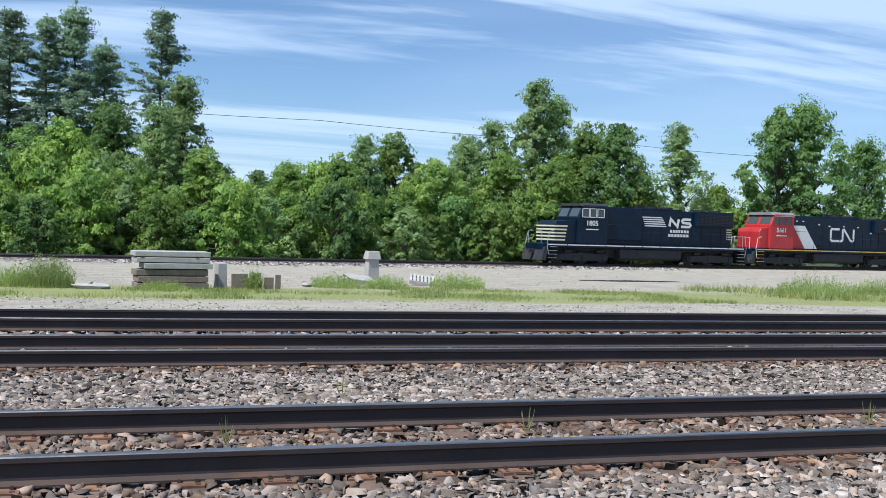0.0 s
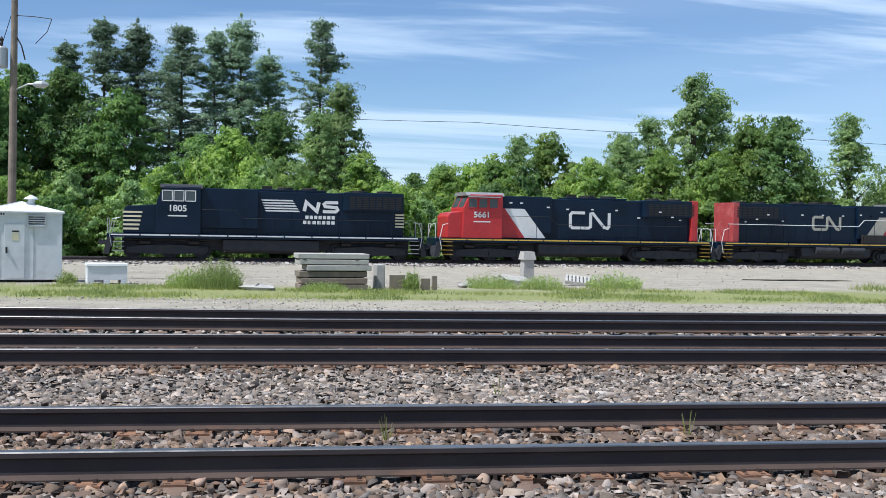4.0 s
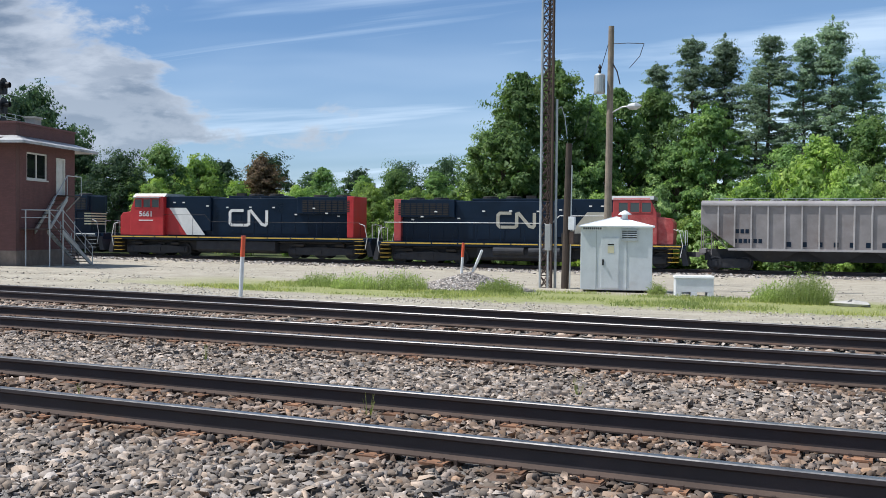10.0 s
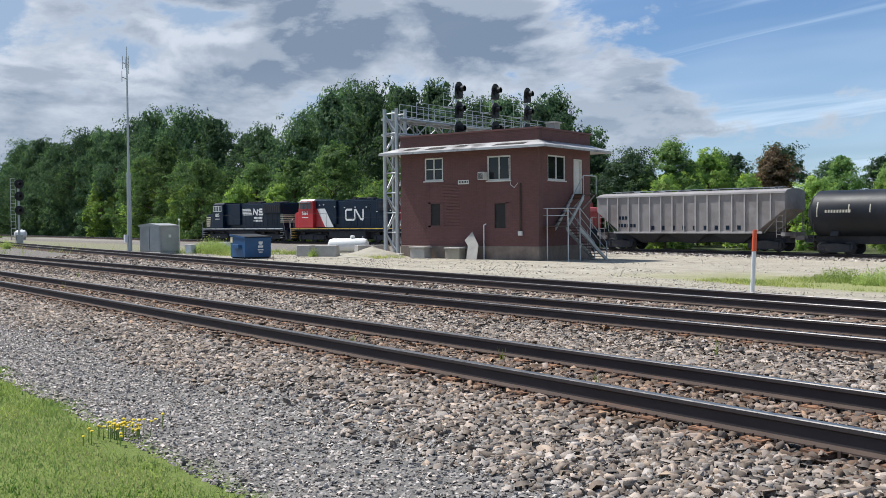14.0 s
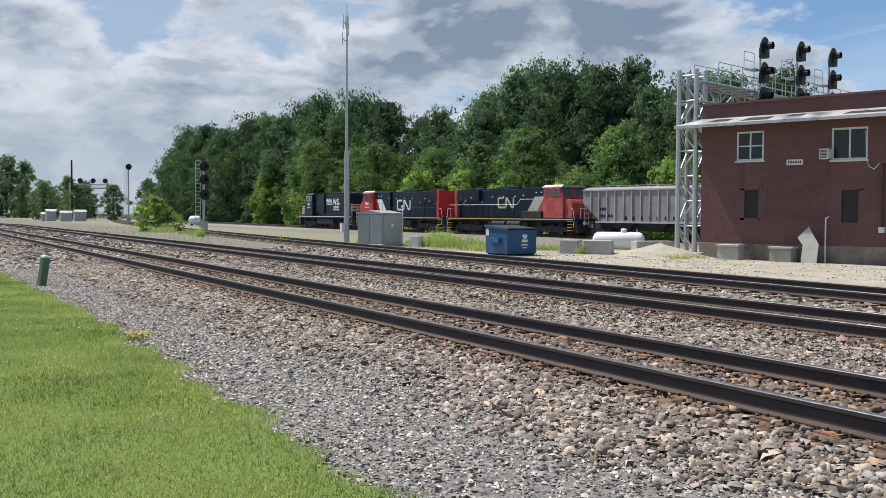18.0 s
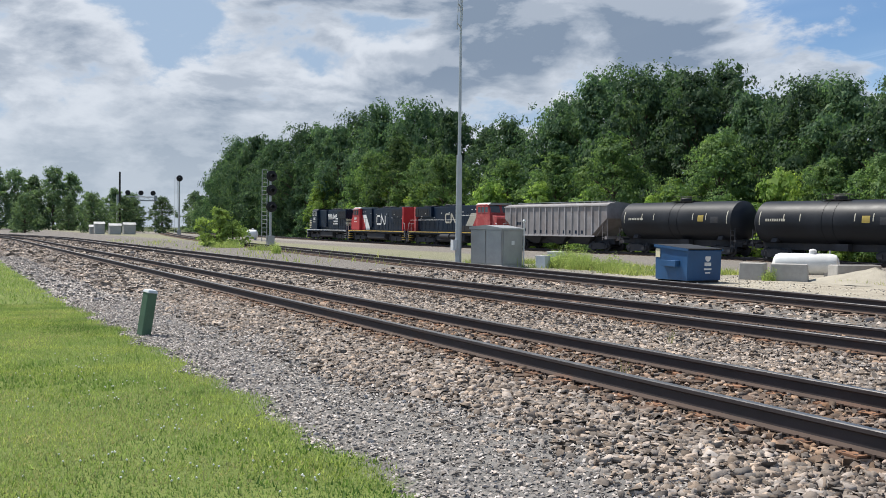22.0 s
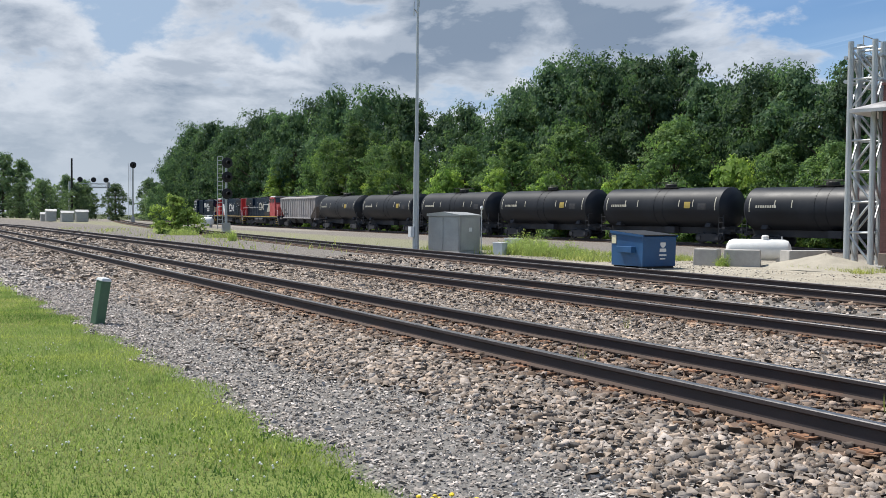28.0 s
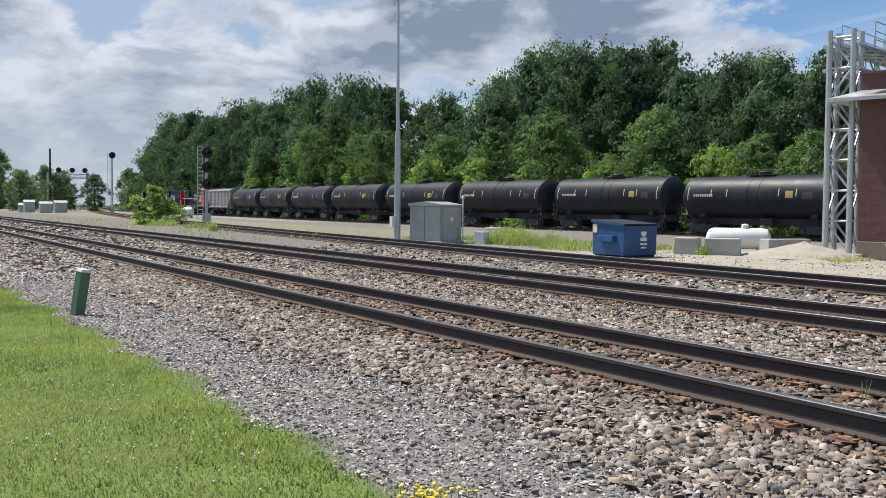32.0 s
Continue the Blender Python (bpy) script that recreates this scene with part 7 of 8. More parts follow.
def locomotive(label, cabin, cabin_mat, stripe, body_mat, number, flip, faded=False, cs=0.75):
    """A long six-axle diesel. Its own +x is the way it travels; the cab stands at the front, or, if flip, at the rear."""
    t = thing("locomotive", label, "locomotive", "locomotives of the freight train")
    f = -1 if flip else 1
    X = lambda x: f * x
    L = 9.3
    cb = 4.6 + cs                      # back of the cab

    def span(sh, a, b, *rest, **kw):
        lo, hi = sorted((X(a), X(b)))
        return sh.box(lo, hi, *rest, **kw)

    fr = Shape()
    span(fr, -L, L, -HALF, HALF, 1.25, 1.52)
    span(fr, -L - 0.25, -L, -1.2, 1.2, 1.0, 1.5)
    span(fr, L, L + 0.25, -1.2, 1.2, 1.0, 1.5)
    part("underframe", fr, MAT["locoblack"], t, "black underframe and walkway", 0.02)
    for s in (-1, 1):
        sill = Shape()
        for k in range(11):
            a = -L + 0.2 + k * 1.68
            sill.box(X(a) - 0.0, X(a) + f * 1.6, s * (HALF + 0.004), s * (HALF + 0.012), 1.40, 1.48) if f > 0 else sill.box(X(a) - 1.6, X(a), s * (HALF + 0.004), s * (HALF + 0.012), 1.40, 1.48)
        part("sill_stripe", sill, MAT[stripe], t, "dashed painted sill stripe")
    part("long_hood", span(Shape(), -8.3, cb, -0.92, 0.92, 1.52, 4.35), MAT[body_mat], t, "dark hood over the engine", 0.05)
    part("radiator_section", span(Shape(), -8.2, -4.4, -1.25, 1.25, 3.2, 4.42), MAT[body_mat], t, "flared radiator section", 0.05)
    part("equipment_bay", span(Shape(), 1.2 + cs, cb + 0.02, -1.12, 1.12, 1.9, 4.46), MAT[body_mat], t, "wide bay behind the cab", 0.05)
    part("roof_duct", span(Shape(), -3.4, 0.8, -0.75, 0.75, 4.35, 4.5), MAT[body_mat], t, "low roof duct", 0.03)
    door = Shape().box(-0.44, 0.44, -0.01, 0.01, 1.75, 3.1).box(0.3, 0.34, -0.025, 0.025, 2.3, 2.5).mesh("hood_door", MAT[body_mat])
    grille = Shape()
    for k in range(7):
        grille.box(-0.17, 0.17, -0.012, 0.012, 3.36 + k * 0.12, 3.43 + k * 0.12)
    grille = grille.mesh("radiator_grille", MAT["darkmetal"])
    for s in (-1, 1):
        for k in range(9):
            part("hood_door", door, None, t).location = (X(-7.6 + k * 0.98), s * 0.932, 0)
        for k in range(8):
            part("radiator_grille", grille, None, t).location = (X(-7.9 + k * 0.42), s * 1.262, 0)
    for a in (-7.2, -5.6, -2.4, -0.9):
        part("roof_fan", Shape().lathe([(0.5, 0), (0.5, 0.12), (0.42, 0.16), (0.05, 0.16)], pose(X(a), 0, 4.42 if a < -4 else 4.5), 14), MAT["darkmetal"], t, "round roof fan")
    part("exhaust_stack", Shape().box(X(0.2) - 0.3, X(0.2) + 0.3, -0.2, 0.2, 4.5, 4.72), MAT["darkmetal"], t)
    if cabin_mat != body_mat:
        rear = Shape()
        span(rear, -8.36, -7.9, -1.26, 1.26, 1.53, 4.44)
        part("hood_end", rear, MAT[cabin_mat], t, "red painted hood end", 0.03)
    cab = Shape()
    cab.prism([(X(a + cs), z) for a, z in ((4.6, 1.53), (4.6, 4.5), (6.75, 4.5), (7.15, 3.55), (7.2, 1.53))], "y", -1.5, 1.5)
    nose = 8.62 if cs < 0.5 else 8.85
    cab.prism([(X(7.1 + cs), 1.53), (X(7.1 + cs), 3.36), (X(nose - 0.17), 3.22), (X(nose), 2.95), (X(nose), 1.53)], "y", -1.28, 1.28)
    c = part("cab", cab, MAT[cabin_mat], t, "painted cab and short nose", 0.05)
    roof = Shape()
    roof.prism([(-1.52, 4.42), (-1.2, 4.66), (1.2, 4.66), (1.52, 4.42)], "x", min(X(4.5 + cs), X(6.95 + cs)), max(X(4.5 + cs), X(6.95 + cs)))
    part("cab_roof", roof, MAT["truck" if not faded else "darkmetal"] if cabin_mat == body_mat else MAT["aluminium"], t, "weathered grey cab roof")
    for s in (-1, 1):
        for a in (4.95, 5.62, 6.28):
            wins, frames = Shape(), Shape()
            lo, hi = sorted((X(a + cs), X(a + cs + 0.52)))
            wins.box(lo, hi, s * 1.502, s * 1.512, 3.62, 4.22)
            frames.box(lo - 0.05, lo, s * 1.5, s * 1.525, 3.57, 4.27)
            frames.box(hi, hi + 0.05, s * 1.5, s * 1.525, 3.57, 4.27)
            frames.box(lo - 0.05, hi + 0.05, s * 1.5, s * 1.525, 4.22, 4.27)
            frames.box(lo - 0.05, hi + 0.05, s * 1.5, s * 1.525, 3.57, 3.62)
            w = part("cab_window", wins, MAT["cabglass"], t, "side cab window")
            part("window_frame", frames, MAT["white" if cabin_mat == body_mat else cabin_mat], w)
    ws = Shape()
    for s in (-1, 1):
        p = [(6.80 + cs, 4.38), (7.12 + cs, 3.62)]
        y0, y1 = s * 0.15, s * 1.3
        n = Vector((0.385, 0, 0.16)).normalized() * 0.012
        ws.add([(X(p[0][0] + n.x), y0, p[0][1] + n.z), (X(p[0][0] + n.x), y1, p[0][1] + n.z), (X(p[1][0] + n.x), y1, p[1][1] + n.z), (X(p[1][0] + n.x), y0, p[1][1] + n.z)], [(0, 1, 2, 3)])
    part("windscreen", ws, MAT["cabglass"], t, "two-pane windscreen")
    # plain dark boxes: under-frame gear, and fill for the shade beneath
    part("underbody", Shape().box(-8.7, 8.7, -0.62, 0.62, 0.48, 1.26), MAT["truck"], t, "dark box for the gear and the shade under the frame", 0.04)
    for a in (-8.4, 3.6):
        part("traction_gear", Shape().box(a, a + 4.8, -0.62, 0.62, 0.26, 0.74), MAT["truck"], t, "dark box for traction motors and the shade between the wheels", 0.05)
    pipes = Shape()
    for s in (-1, 1):
        pipes.rod((-8.4, s * 1.1, 1.14), (8.4, s * 1.1, 1.14), 0.045, seg=6)
        pipes.rod((-3.2, s * 1.36, 1.16), (-7.6, s * 1.36, 1.16), 0.03, seg=6)
        for a in (-7.4, -4.6, 4.6, 7.4):
            pipes.rod((a - 0.3, s * 1.16, 0.98), (a + 0.3, s * 1.16, 0.98), 0.13, seg=10)
    part("air_pipe", pipes, MAT["darkmetal"], t, "brake pipes and cylinders along the trucks")
    tank = Shape()
    tank.prism([(-1.35, 1.2), (-1.4, 0.55), (-0.95, 0.32), (0.95, 0.32), (1.4, 0.55), (1.35, 1.2)], "x", -2.9, 2.9)
    part("fuel_tank", tank, MAT["truck"], t, "dark grimy fuel tank", 0.04)
    if faded:
        air = Shape()
        for a in (-1.3, 0.9):
            air.rod((a - 0.95, 1.42, 0.98), (a + 0.95, 1.42, 0.98), 0.27, seg=14)
        part("air_reservoir", air, MAT["truck"], t, "two long air reservoirs")
    for e in (-1, 1):
        pilot = Shape().prism([(e * (L - 0.1), 1.3), (e * (L + 0.2), 1.25), (e * (L + 0.42), 0.25), (e * (L + 0.1), 0.22)], "y", -1.4, 1.4)
        part("pilot", pilot, MAT["truck"], t, "snow plough pilot")
        part("coupler", Shape().box(min(e * (L + 0.2), e * (L + 0.75)), max(e * (L + 0.2), e * (L + 0.75)), -0.14, 0.14, 0.78, 1.08), MAT["truck"], t)
    for s in (-1, 1):
        y = s * (HALF - 0.04)
        zt = 2.85 if faded else 2.58
        top = Shape()
        for a in np.arange(-8.9, 4.6, 1.5):
            part("handrail_post", Shape().rod((X(a), y, 1.5), (X(a), y, zt if a < 2 else zt + 0.5), 0.016, seg=6), MAT["locoblack"], t)
        top.path([(X(-8.9), y, zt), (X(1.75), y, zt), (X(2.2), y, zt + 0.5), (X(cb - 0.05), y, zt + 0.5)], 0.026 if faded else 0.016)
        part("handrail_top", top, MAT["white" if faded else "darkmetal"], t, "long tubular walkway handrail")
        for e in (-1, 1):
            rails = Shape()
            rails.path([(e * (L - 0.05), y, 0.75), (e * (L + 0.08), y, 1.5), (e * (L - 0.1), y, 2.4), (e * (L - 0.45), y, 2.52)], 0.022)
            rails.path([(e * (L + 0.22), y * 0.6, 1.0), (e * (L + 0.2), y * 0.6, 2.45), (e * (L + 0.2), y * 0.15, 2.45)], 0.02)
            part("grab_rail", rails, MAT["white" if cabin_mat != body_mat else "steel"], t, "pale tubular grab rail")
    for e in (-1, 1):
        for s in (-1, 1):
            steps = Shape()
            for k in range(4):
                steps.box(min(e * (L - 0.75), e * (L - 0.12)), max(e * (L - 0.75), e * (L - 0.12)), min(s * 1.2, s * 1.56), max(s * 1.2, s * 1.56), 0.42 + k * 0.28, 0.45 + k * 0.28)
            part("corner_step", steps, MAT["yellow" if cabin_mat != body_mat else "steel"], t, "corner steps with bright edges")
    for a in (-6.1, 6.1):
        WHEELS.extend((t, w, x, 0.52) for w, x in truck(t, a, (-2.0, -0.15, 2.0) if a > 0 else (-2.0, 0.15, 2.0), 0.52))
    if number:
        lettering("number", number, 0.54, X(5.95 + cs), 1.515, 3.12, MAT["white"], t)
        part("small_lettering", Shape().box(X(5.95 + cs) - 0.55, X(5.95 + cs) + 0.55, 1.502, 1.512, 2.62, 2.7), MAT["white"], t)
    t.scale = (1.10 if cs > 0 else 1.06, 1, 1)
    return t, f


def ribbon(sh, pts, w, y, th=0.012):
    """A flat band of width w with mitred corners along points in the plane of a side wall."""
    p = [Vector((a, b)) for a, b in pts]
    left, right = [], []
    for i, q in enumerate(p):
        d0 = (q - p[i - 1]).normalized() if i else (p[1] - q).normalized()
        d1 = (p[i + 1] - q).normalized() if i + 1 < len(p) else d0
        n = Vector((-(d0 + d1).y, (d0 + d1).x))
        n = n.normalized() if n.length > 0.05 else Vector((-d0.y, d0.x))
        k = w / 2 / max(0.55, abs(n.dot(Vector((-d0.y, d0.x)))))
        left.append(q + n * k)
        right.append(q - n * k)
    m = len(p)
    v = [(a.x, y + o, a.y) for o in (th, 0.0) for a in left + right]
    f = [(i, i + 1, m + i + 1, m + i) for i in range(m - 1)]
    f += [(2 * m + i, 2 * m + i + 1, i + 1, i) for i in range(m - 1)] + [(m + i, m + i + 1, 3 * m + i + 1, 3 * m + i) for i in range(m - 1)]
    f += [(0, m, 3 * m, 2 * m), (m - 1, 2 * m - 1, 4 * m - 1, 3 * m - 1)]
    sh.add(v, f)


def build_black_lead():
    t, f = locomotive("black diesel locomotive with white nose stripes leading the train", "black", "locoblack", "white", "locoblack", "1805", False, cs=-0.4)
    for k in range(5):
        z = 1.75 + k * 0.26
        st = Shape()
        st.box(7.75 - 0.05 * k, 8.64, 1.285, 1.295, z, z + 0.12)
        st.box(8.625, 8.64, -1.28, 1.285, z, z + 0.12)
        part("nose_stripe", st, MAT["cream"], t, "cream warning stripe round the nose")
        part("hood_stripe", Shape().box(-8.32, -7.75, -0.955, 0.955, 2.15 + k * 0.2, 2.25 + k * 0.2), MAT["cream"], t, "cream warning stripe on the hood end")
    lg = Shape()
    for k in range(5):
        z = 3.06 + k * 0.17
        lg.add([(0.35 + 0.06 * k, 0.95, z), (-1.75 + 0.10 * k, 0.95, z), (-1.65 + 0.10 * k, 0.95, z + 0.09), (0.38 + 0.06 * k, 0.95, z + 0.09)], [(0, 1, 2, 3)])
    ribbon(lg, [(-2.0, 3.12), (-2.12, 3.72), (-2.78, 3.12), (-2.9, 3.72)], 0.22, 0.945)
    ribbon(lg, [(-4.1, 3.72), (-3.35, 3.72), (-3.22, 3.6), (-3.3, 3.45), (-4.0, 3.4), (-4.08, 3.25), (-3.95, 3.12), (-3.15, 3.12)], 0.2, 0.945)
    for z, w in ((2.62, 1.9), (2.28, 2.05)):
        for k in range(7):
            lg.box(-3.9 + k * w / 7, -3.9 + (k + 0.72) * w / 7, 0.93, 0.952, z, z + 0.22)
    part("side_emblem", lg, MAT["white"], t, "white striped emblem on the hood side")
    return t


def build_red_nose(flip, faded):
    lab = "black locomotive with faded red cab facing backwards and patched emblem" if flip else "black locomotive with red cab and white diagonal band"
    red, white = ("fadedred", "fadedwhite") if faded else ("red", "white")
    t, f = locomotive(lab, "red", red, "yellow", "locoblack", "" if flip else "5661", flip, faded)
    bd = Shape()
    y = 1.135
    bd.add([(f * 5.36, y, 1.6), (f * 5.36, y, 3.6), (f * 5.1, y, 3.6), (f * 3.75, y, 1.6)], [(0, 1, 2, 3)])
    part("red_panel", bd, MAT[red], t, "red diagonal panel")
    wd = Shape()
    wd.add([(f * 5.1, y + 0.002, 3.6), (f * 3.8, y + 0.002, 3.6), (f * 2.35, y + 0.002, 1.6), (f * 3.75, y + 0.002, 1.6)], [(0, 1, 2, 3)])
    part("white_band", wd, MAT[white], t, "white diagonal band")
    lg = Shape()
    xl, lo, hi, k = (1.7, 2.58, 3.52, 0.84) if flip else (0.6, 2.36, 3.42, 1.0)
    ribbon(lg, [(xl - 1.0 * k, hi), (xl - 0.12, hi), (xl, hi - 0.14), (xl, lo + 0.14), (xl - 0.12, lo), (xl - 1.28 * k, lo), (xl - 1.4 * k, lo + 0.1), (xl - 1.4 * k, hi - 0.06),
                (xl - 1.55 * k, hi - 0.02), (xl - 2.35 * k, lo + 0.06), (xl - 2.6 * k, lo), (xl - 2.7 * k, lo + 0.12), (xl - 2.7 * k, hi + 0.02)], 0.2, 0.945)
    part("side_emblem", lg, MAT[white], t, "white ribbon emblem on the hood side")
    for a, z in ((-6.5, 3.2), (-5.6, 3.55), (-4.2, 3.1), (-2.6, 3.6), (-0.9, 3.62), (0.8, 3.6), (2.2, 3.7), (4.0, 3.95), (4.7, 3.95), (-7.2, 3.0)):
        near = 1.115 if a > 1.95 else 1.245 if a < -4.4 and z > 3.1 else 0.94
        part("warning_decal", Shape().box(f * a - 0.09, f * a + 0.09, near, near + 0.03, z, z + 0.09), MAT["white"], t, "small white warning decal")
    if flip:
        box = Shape().box(-5.0, -2.3, 1.0, 1.42, 1.53, 2.2)
        part("battery_box", box, MAT["darkmetal"], t, "dark grey battery box on the walkway", 0.03)
    else:
        vz = Shape().box(4.9 + 0.75 - 0.1, 6.85 + 0.75, 1.5, 1.75, 4.3, 4.36)
        part("sun_visor", vz, MAT["steel"], t, "grey visor over the side windows")
    return t


def bow(w, h, n=10, z0=0.0):
    return [(w * math.cos(math.pi * k / n), z0 + h * math.sin(math.pi * k / n)) for k in range(n + 1)]


def covered_hopper():
    t = thing("hopper_car", "weathered pale grey covered hopper car with ribbed sides", "hopper car", "freight cars of the train")
    L = 7.6
    b = Shape()
    b.prism([(-L, 2.95), (-L, 4.15), (L, 4.15), (L, 2.95), (5.5, 1.35), (-5.5, 1.35)], "y", -1.5, 1.5)
    part("body", b, MAT["hopper"], t, "grey slab sides with rust staining", 0.03)
    rf = Shape()
    rf.prism([(-1.52, 4.1)] + [(-1.5, 4.15)] + bow(1.45, 0.28, 8, 4.15)[::-1] + [(1.52, 4.1)], "x", -L, L)
    part("roof", rf, MAT["hopper"], t, "slightly curved grey roof")
    ribs = Shape()
    for k in range(15):
        x = -6.6 + k * 0.943
        low = 1.36 if abs(x) < 5.5 else 1.36 + (abs(x) - 5.5) * 0.76
        for s in (-1, 1):
            ribs.box(x - 0.045, x + 0.045, min(s * 1.5, s * 1.58), max(s * 1.5, s * 1.58), low, 4.12)
    for s in (-1, 1):
        ribs.box(-L, L, min(s * 1.5, s * 1.6), max(s * 1.5, s * 1.6), 4.08, 4.2)
        ribs.box(-6.0, 6.0, min(s * 1.5, s * 1.6), max(s * 1.5, s * 1.6), 1.28, 1.42)
    part("side_ribs", ribs, MAT["hopperrib"], t, "pale vertical side ribs and sills")
    for k in range(9):
        x = 2.6 - k * 0.86
        part("black_patch", Shape().box(x - 0.13, x + 0.13, 1.505, 1.512, 1.55, 1.85), MAT["locoblack"], t, "small black square patch")
    wk = Shape()
    wk.box(-6.9, 6.9, -0.42, 0.42, 4.52, 4.56)
    for x in np.arange(-6.6, 6.7, 1.1):
        wk.box(x - 0.03, x + 0.03, -0.4, 0.4, 4.36, 4.52)
    for x in np.arange(-5.5, 5.6, 2.2):
        wk.lathe([(0.36, 0), (0.36, 0.12), (0.05, 0.2)], pose(x, -0.75, 4.38), 10)
    part("running_board", wk, MAT["steel"], t, "roof walkway and hatches")
    for x in (-3.6, 0, 3.6):
        hp = Shape()
        hp.add([(x - 1.7, -1.2, 1.36), (x + 1.7, -1.2, 1.36), (x + 1.7, 1.2, 1.36), (x - 1.7, 1.2, 1.36), (x - 0.45, -0.6, 0.55), (x + 0.45, -0.6, 0.55), (x + 0.45, 0.6, 0.55), (x - 0.45, 0.6, 0.55)],
               [(0, 1, 2, 3), (7, 6, 5, 4), (0, 4, 5, 1), (1, 5, 6, 2), (2, 6, 7, 3), (3, 7, 4, 0)])
        # the outlets' shade is put into their dark colour
        part("outlet_hopper", hp, MAT["truck"], t, "sloping outlet hopper, coloured dark for the shade under the body")
    # deep sill added as a dark stand-in for the shade below
    part("centre_sill", Shape().box(-7.4, 7.4, -0.42, 0.42, 0.62, 1.34), MAT["truck"], t, "dark block along the centre, filling in the shade under the body", 0.03)
    for e in (-1, 1):
        en = Shape()
        en.box(min(e * 5.6, e * 7.75), max(e * 5.6, e * 7.75), -0.3, 0.3, 0.95, 1.3)
        en.box(min(e * 7.3, e * 7.6), max(e * 7.3, e * 7.6), -1.5, 1.5, 1.1, 1.35)
        en.box(min(e * 7.7, e * 8.3), max(e * 7.7, e * 8.3), -0.14, 0.14, 0.8, 1.1)
        for s in (-1, 1):
            ladder(en, e * 7.2, s * 1.45, 1.0, 4.05, 0.45, 7)
            en.rod((e * 6.0, s * 1.3, 1.3), (e * 7.5, s * 1.3, 3.0), 0.03, seg=6)
            en.rod((e * 7.55, s * 1.4, 1.2), (e * 7.55, s * 1.4, 4.1), 0.03, seg=6)
        part("end_frame", en, MAT["hopper"], t, "end sill, ladders and coupler")
    for x0, z0, k in ((5.6, 2.35, 3), (5.7, 1.75, 6)):
        bars = Shape()
        for q in range(k):
            bars.box(x0 - q * 0.28 - 0.2, x0 - q * 0.28, 1.503, 1.512, z0, z0 + 0.26)
        part("lettering_bars", bars, MAT["locoblack"], t)
    for a in (-5.9, 5.9):
        WHEELS.extend((t, w, x, 0.44) for w, x in truck(t, a, (-0.88, 0.88), 0.44))
    t.scale = (1.05, 1, 1)
    return t


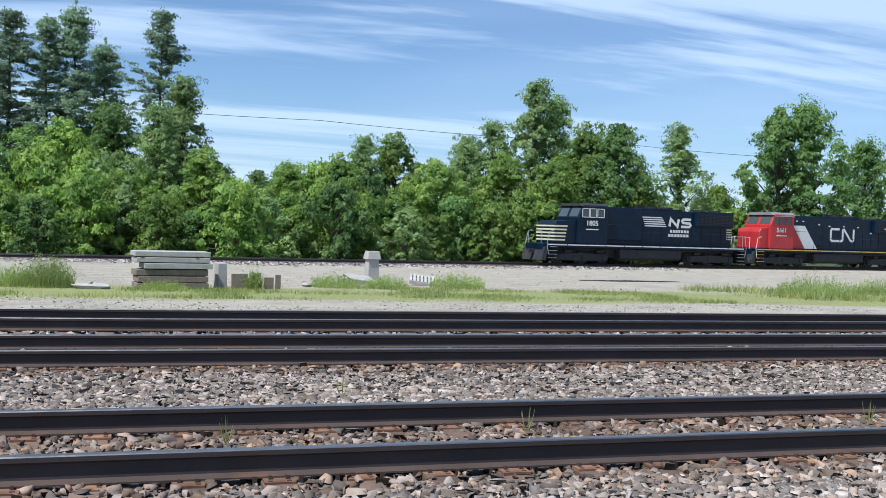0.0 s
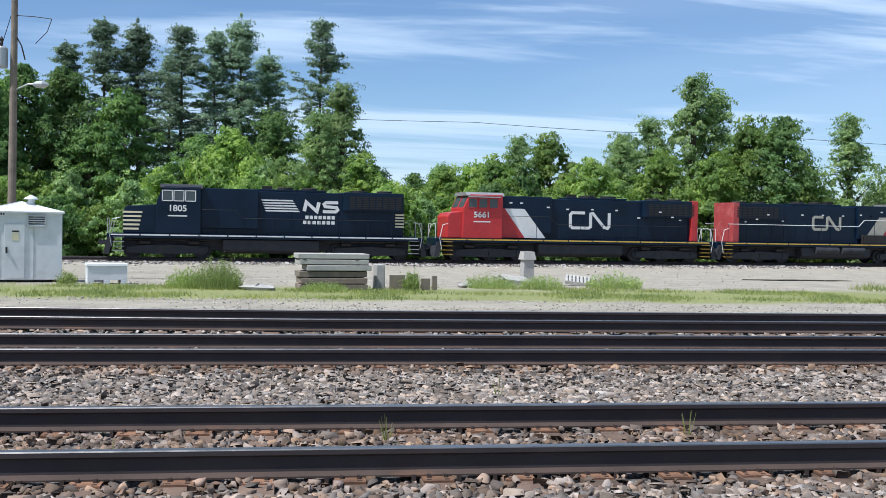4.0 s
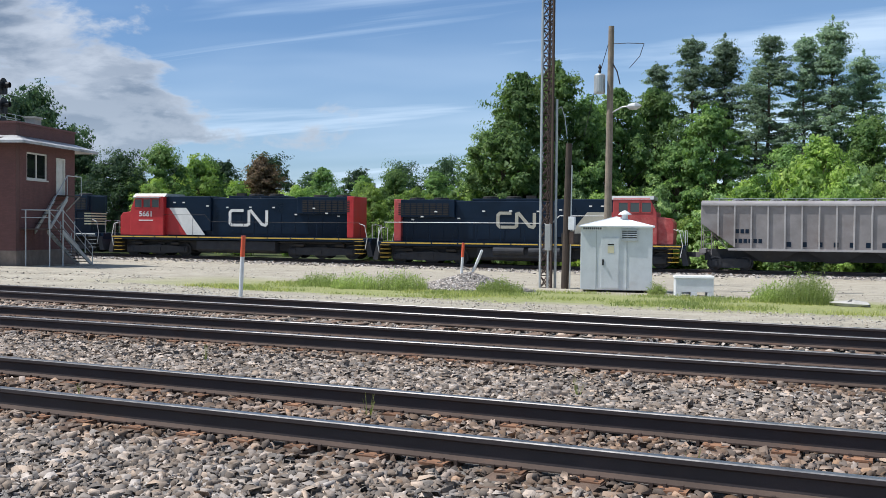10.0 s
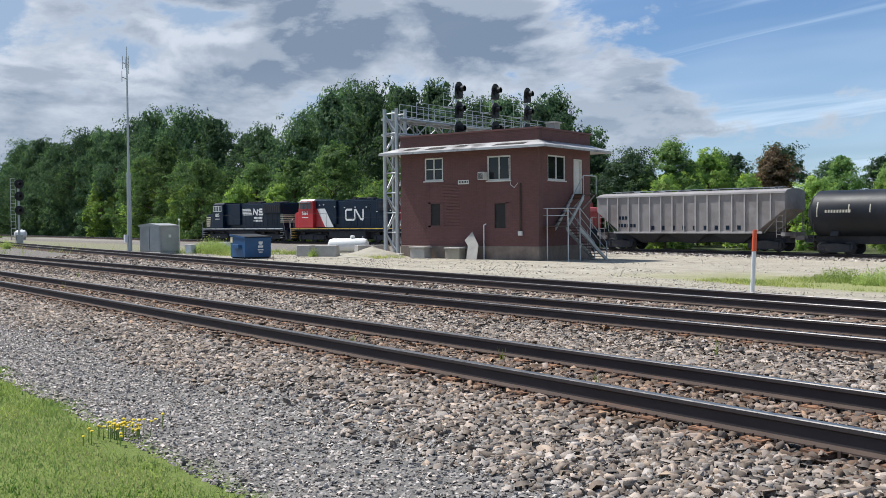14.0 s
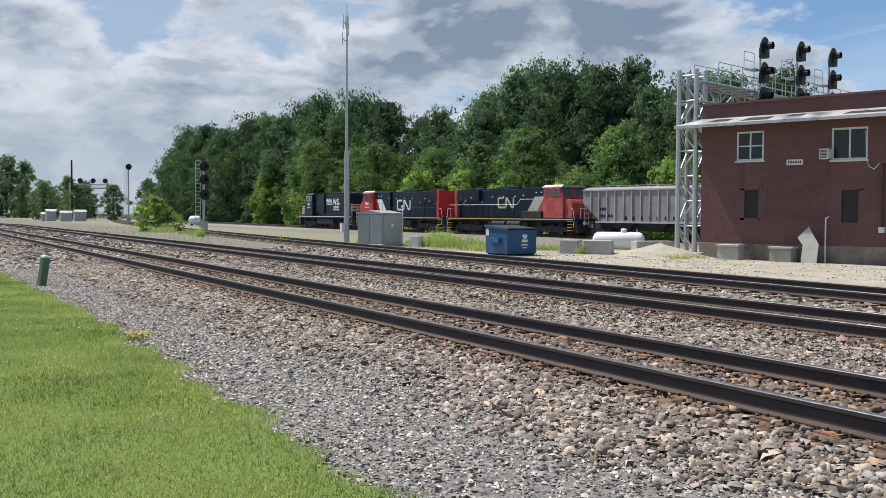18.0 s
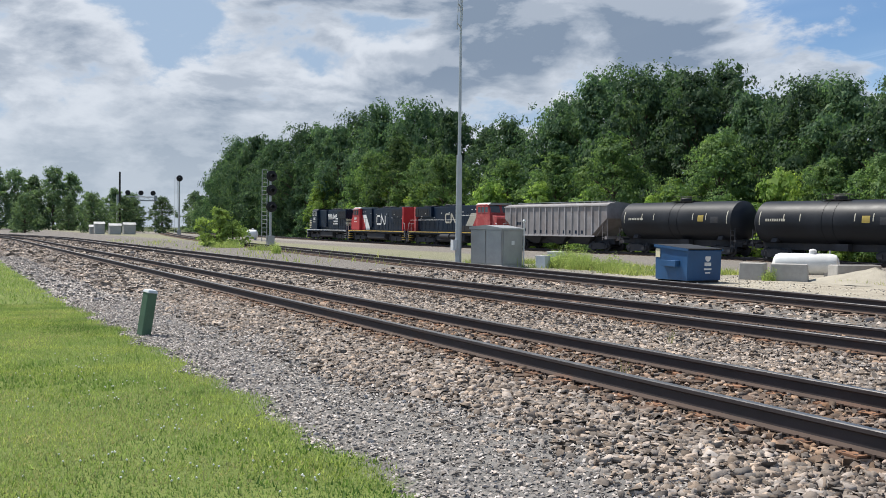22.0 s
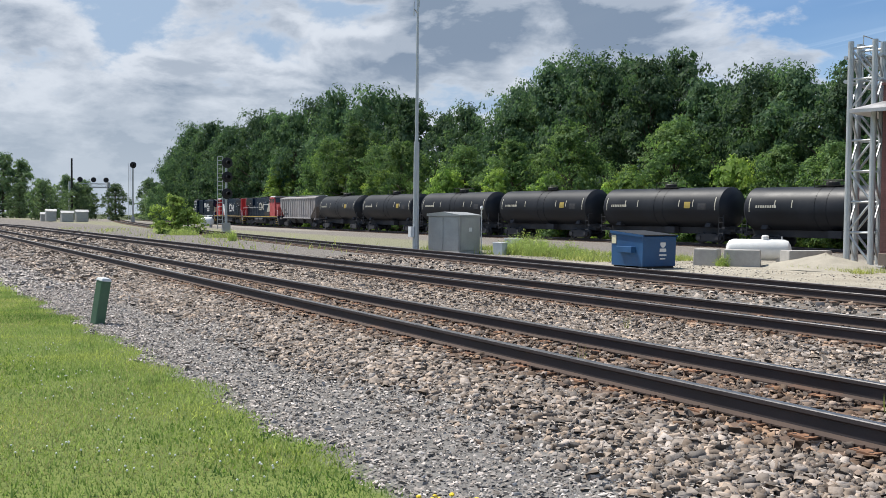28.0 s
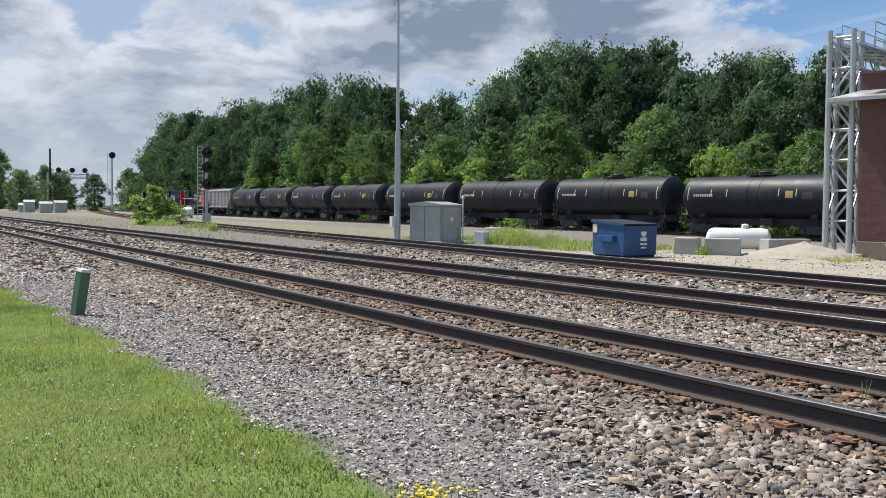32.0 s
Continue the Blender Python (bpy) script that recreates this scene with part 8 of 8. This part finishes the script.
def tank_car(n):
    labels = ("black tank car with white end bands", "black tank car with a yellow placard", "dull brown-black tank car with rust streaks")
    t = thing("tank_car", labels[n % 3], "tank car", "tank cars of the train")
    L, R, zc = 6.75, 1.58, 2.76
    m = pose(0, 0, zc, 0, 90, 0)
    sh = Shape().lathe([(0.02, -L), (0.55, -L + 0.03), (1.0, -L + 0.13), (1.3, -L + 0.32), (R, -L + 0.62), (R, -0.8), (R, 0), (R, 0.8), (R, L - 0.62), (1.3, L - 0.32), (1.0, L - 0.13), (0.55, L - 0.03), (0.02, L)], m, 40)
    smooth(part("tank", sh, MAT["tankblack"], t, "long black cylindrical tank"), 30)
    jk = Shape()
    for x in (-0.45, 0.45):
        jk.lathe([(R + 0.004, x - 0.03), (R + 0.02, x - 0.03), (R + 0.02, x + 0.03), (R + 0.004, x + 0.03)], m, 40)
    part("jacket_bands", jk, MAT["tankblack"], t, "bands round the tank")
    dm = Shape()
    dm.lathe([(0.48, 0), (0.48, 0.34), (0.42, 0.4), (0.05, 0.42)], pose(0, 0, zc + R - 0.08), 16)
    dm.box(-1.1, 1.1, -0.55, 0.55, zc + R + 0.02, zc + R + 0.06)
    for x in (-1.1, 0, 1.1):
        for y in (-0.55, 0.55):
            dm.rod((x, y, zc + R - 0.15), (x, y, zc + R + 0.42), 0.02, seg=6)
    for y in (-0.55, 0.55):
        dm.rod((-1.1, y, zc + R + 0.42), (1.1, y, zc + R + 0.42), 0.02, seg=6)
    part("dome_platform", dm, MAT["darkmetal"], t, "valve dome and railed top platform")
    for e in (-1, 1):
        un = Shape()
        un.box(min(e * 4.0, e * 6.7), max(e * 4.0, e * 6.7), -0.32, 0.32, 0.9, 1.28)
        un.prism([(-1.2, 1.28), (-0.9, 1.9), (0.9, 1.9), (1.2, 1.28)], "x", min(e * 4.5, e * 5.0), max(e * 4.5, e * 5.0))
        un.box(min(e * 6.4, e * 6.62), max(e * 6.4, e * 6.62), -1.45, 1.45, 1.12, 1.3)
        un.box(min(e * 6.6, e * 7.25), max(e * 6.6, e * 7.25), -0.14, 0.14, 0.8, 1.08)
        for s in (-1, 1):
            ladder(un, e * 6.25, s * 1.42, 0.6, 2.2, 0.4, 4)
            un.path([(e * 6.5, s * 1.4, 1.3), (e * 6.5, s * 1.4, 2.2), (e * 6.5, s * 0.5, 2.2)], 0.02)
        part("end_platform", un, MAT["truck"], t, "stub sill, end platform and ladders")
    # added block between the stub sills; its dark colour is the shade beneath
    part("centre_sill", Shape().box(-6.3, 6.3, -0.36, 0.36, 0.72, 1.4), MAT["truck"], t, "dark block along the centre, filling in the shade under the body", 0.03)
    part("valve_gear", Shape().box(-1.4, -0.4, 0.6, 1.1, 0.75, 1.25), MAT["truck"], t)
    part("bottom_outlet", Shape().rod((0.3, 0.0, 0.9), (0.3, 0.0, 1.4), 0.2, seg=12), MAT["truck"], t)

    def patch(x0, x1, a0, a1, mi, mk=None):
        k = 4
        p = []
        alone = mk is None
        mk = mk or Shape()
        for i in range(k + 1):
            a = radians(a0 + (a1 - a0) * i / k)
            p += [(x0, (R + 0.006) * math.cos(a), zc + (R + 0.006) * math.sin(a)), (x1, (R + 0.006) * math.cos(a), zc + (R + 0.006) * math.sin(a))]
        mk.add(p, [(2 * i, 2 * i + 1, 2 * i + 3, 2 * i + 2) for i in range(k)])
        if alone:
            part(("white_bar", "placard", "data_panel")[mi], mk, (MAT["fadedwhite"], MAT["fadedyellow"], MAT["truck"])[mi], t, ("", "small square yellow placard", "")[mi])

    for x in (-5.75, -3.6, -2.2, 2.2, 3.6, 5.75):
        patch(x - 0.04, x + 0.04, -8 if abs(x) > 5 else 2, 30 if abs(x) > 5 else 22, 0)
    nb = Shape()
    for k in range(9):
        patch(5.2 - k * 0.2, 5.07 - k * 0.2, 2, 9, 0, nb)
    part("number_bars", nb, MAT["fadedwhite"], t)
    if n % 3 != 2:
        patch(-3.35, -2.75, -2, 16, 1)
    patch(-4.9, -4.1, -6, 12, 2)
    for a in (-4.75, 4.75):
        WHEELS.extend((t, w, x, 0.44) for w, x in truck(t, a, (-0.88, 0.88), 0.44))
    return t


# vehicles with their distance behind the train's head
TRAIN = [(build_black_lead(), 10.6), (build_red_nose(False, False), 32.0), (build_red_nose(True, True), 53.4), (covered_hopper(), 72.8)]
for n in range(13):
    TRAIN.append((tank_car(n), 88.8 + 14.6 * n))

# where the train's head is along the yard line, metres past x = 0
HEAD = [(0, -28.3), (3, 2.3), (6, 34.5), (9, 66.5), (11, 87.5), (13, 111.5), (15.5, 137), (18, 151), (20, 160.8), (23, 186), (24.5, 200.0), (28, 232), (30, 249), (32, 265)]


def line_table():
    xs = np.linspace(199, -318, 5200)
    ys = yard_line(xs)
    s = np.r_[0, np.cumsum(np.hypot(np.diff(xs), np.diff(ys)))]
    return xs, ys, s - np.interp(0, -xs, s)


def motions():
    xs, ys, ss = line_table()
    ht, hs = np.array(HEAD, float).T
    slope = np.gradient(hs, ht)

    def head(t):
        i = int(np.clip(np.searchsorted(ht, t) - 1, 0, len(ht) - 2))
        h = ht[i + 1] - ht[i]
        u = (t - ht[i]) / h
        return ((2 * u**3 - 3 * u**2 + 1) * hs[i] + (u**3 - 2 * u**2 + u) * h * slope[i] + (-2 * u**3 + 3 * u**2) * hs[i + 1] + (u**3 - u**2) * h * slope[i + 1])

    def spot(s):
        if s < ss[0]:
            return np.array([xs[0] - (s - ss[0]), ys[0] + 0.09 * (ss[0] - s)])
        if s > ss[-1]:
            return np.array([xs[-1] - (s - ss[-1]), ys[-1]])
        return np.array([np.interp(s, ss, xs), np.interp(s, ss, ys)])

    times = [k * 0.5 for k in range(65)]
    for ob, behind in TRAIN:
        rows = []
        for t in times:
            s = head(t) - behind
            a, b, c = spot(s + 5), spot(s - 5), spot(s)
            d = a - b
            rows.append((t, pose(c[0], c[1], float(yard_z(c[0])), 0, 0, math.degrees(math.atan2(d[1], d[0])))))
        walk(ob, rows)
    rolling = [o for o, _ in TRAIN[:6]]
    for ob, w, x, r in WHEELS:
        if ob in rolling:
            step = 2 if r > 0.5 else 1
            walk(w, [(k / 30, Matrix.Translation((x, 0, r)) @ Matrix.Rotation((head(k / 30) + 60) / r, 4, "Y")) for k in range(0, 961, step)])


motions()
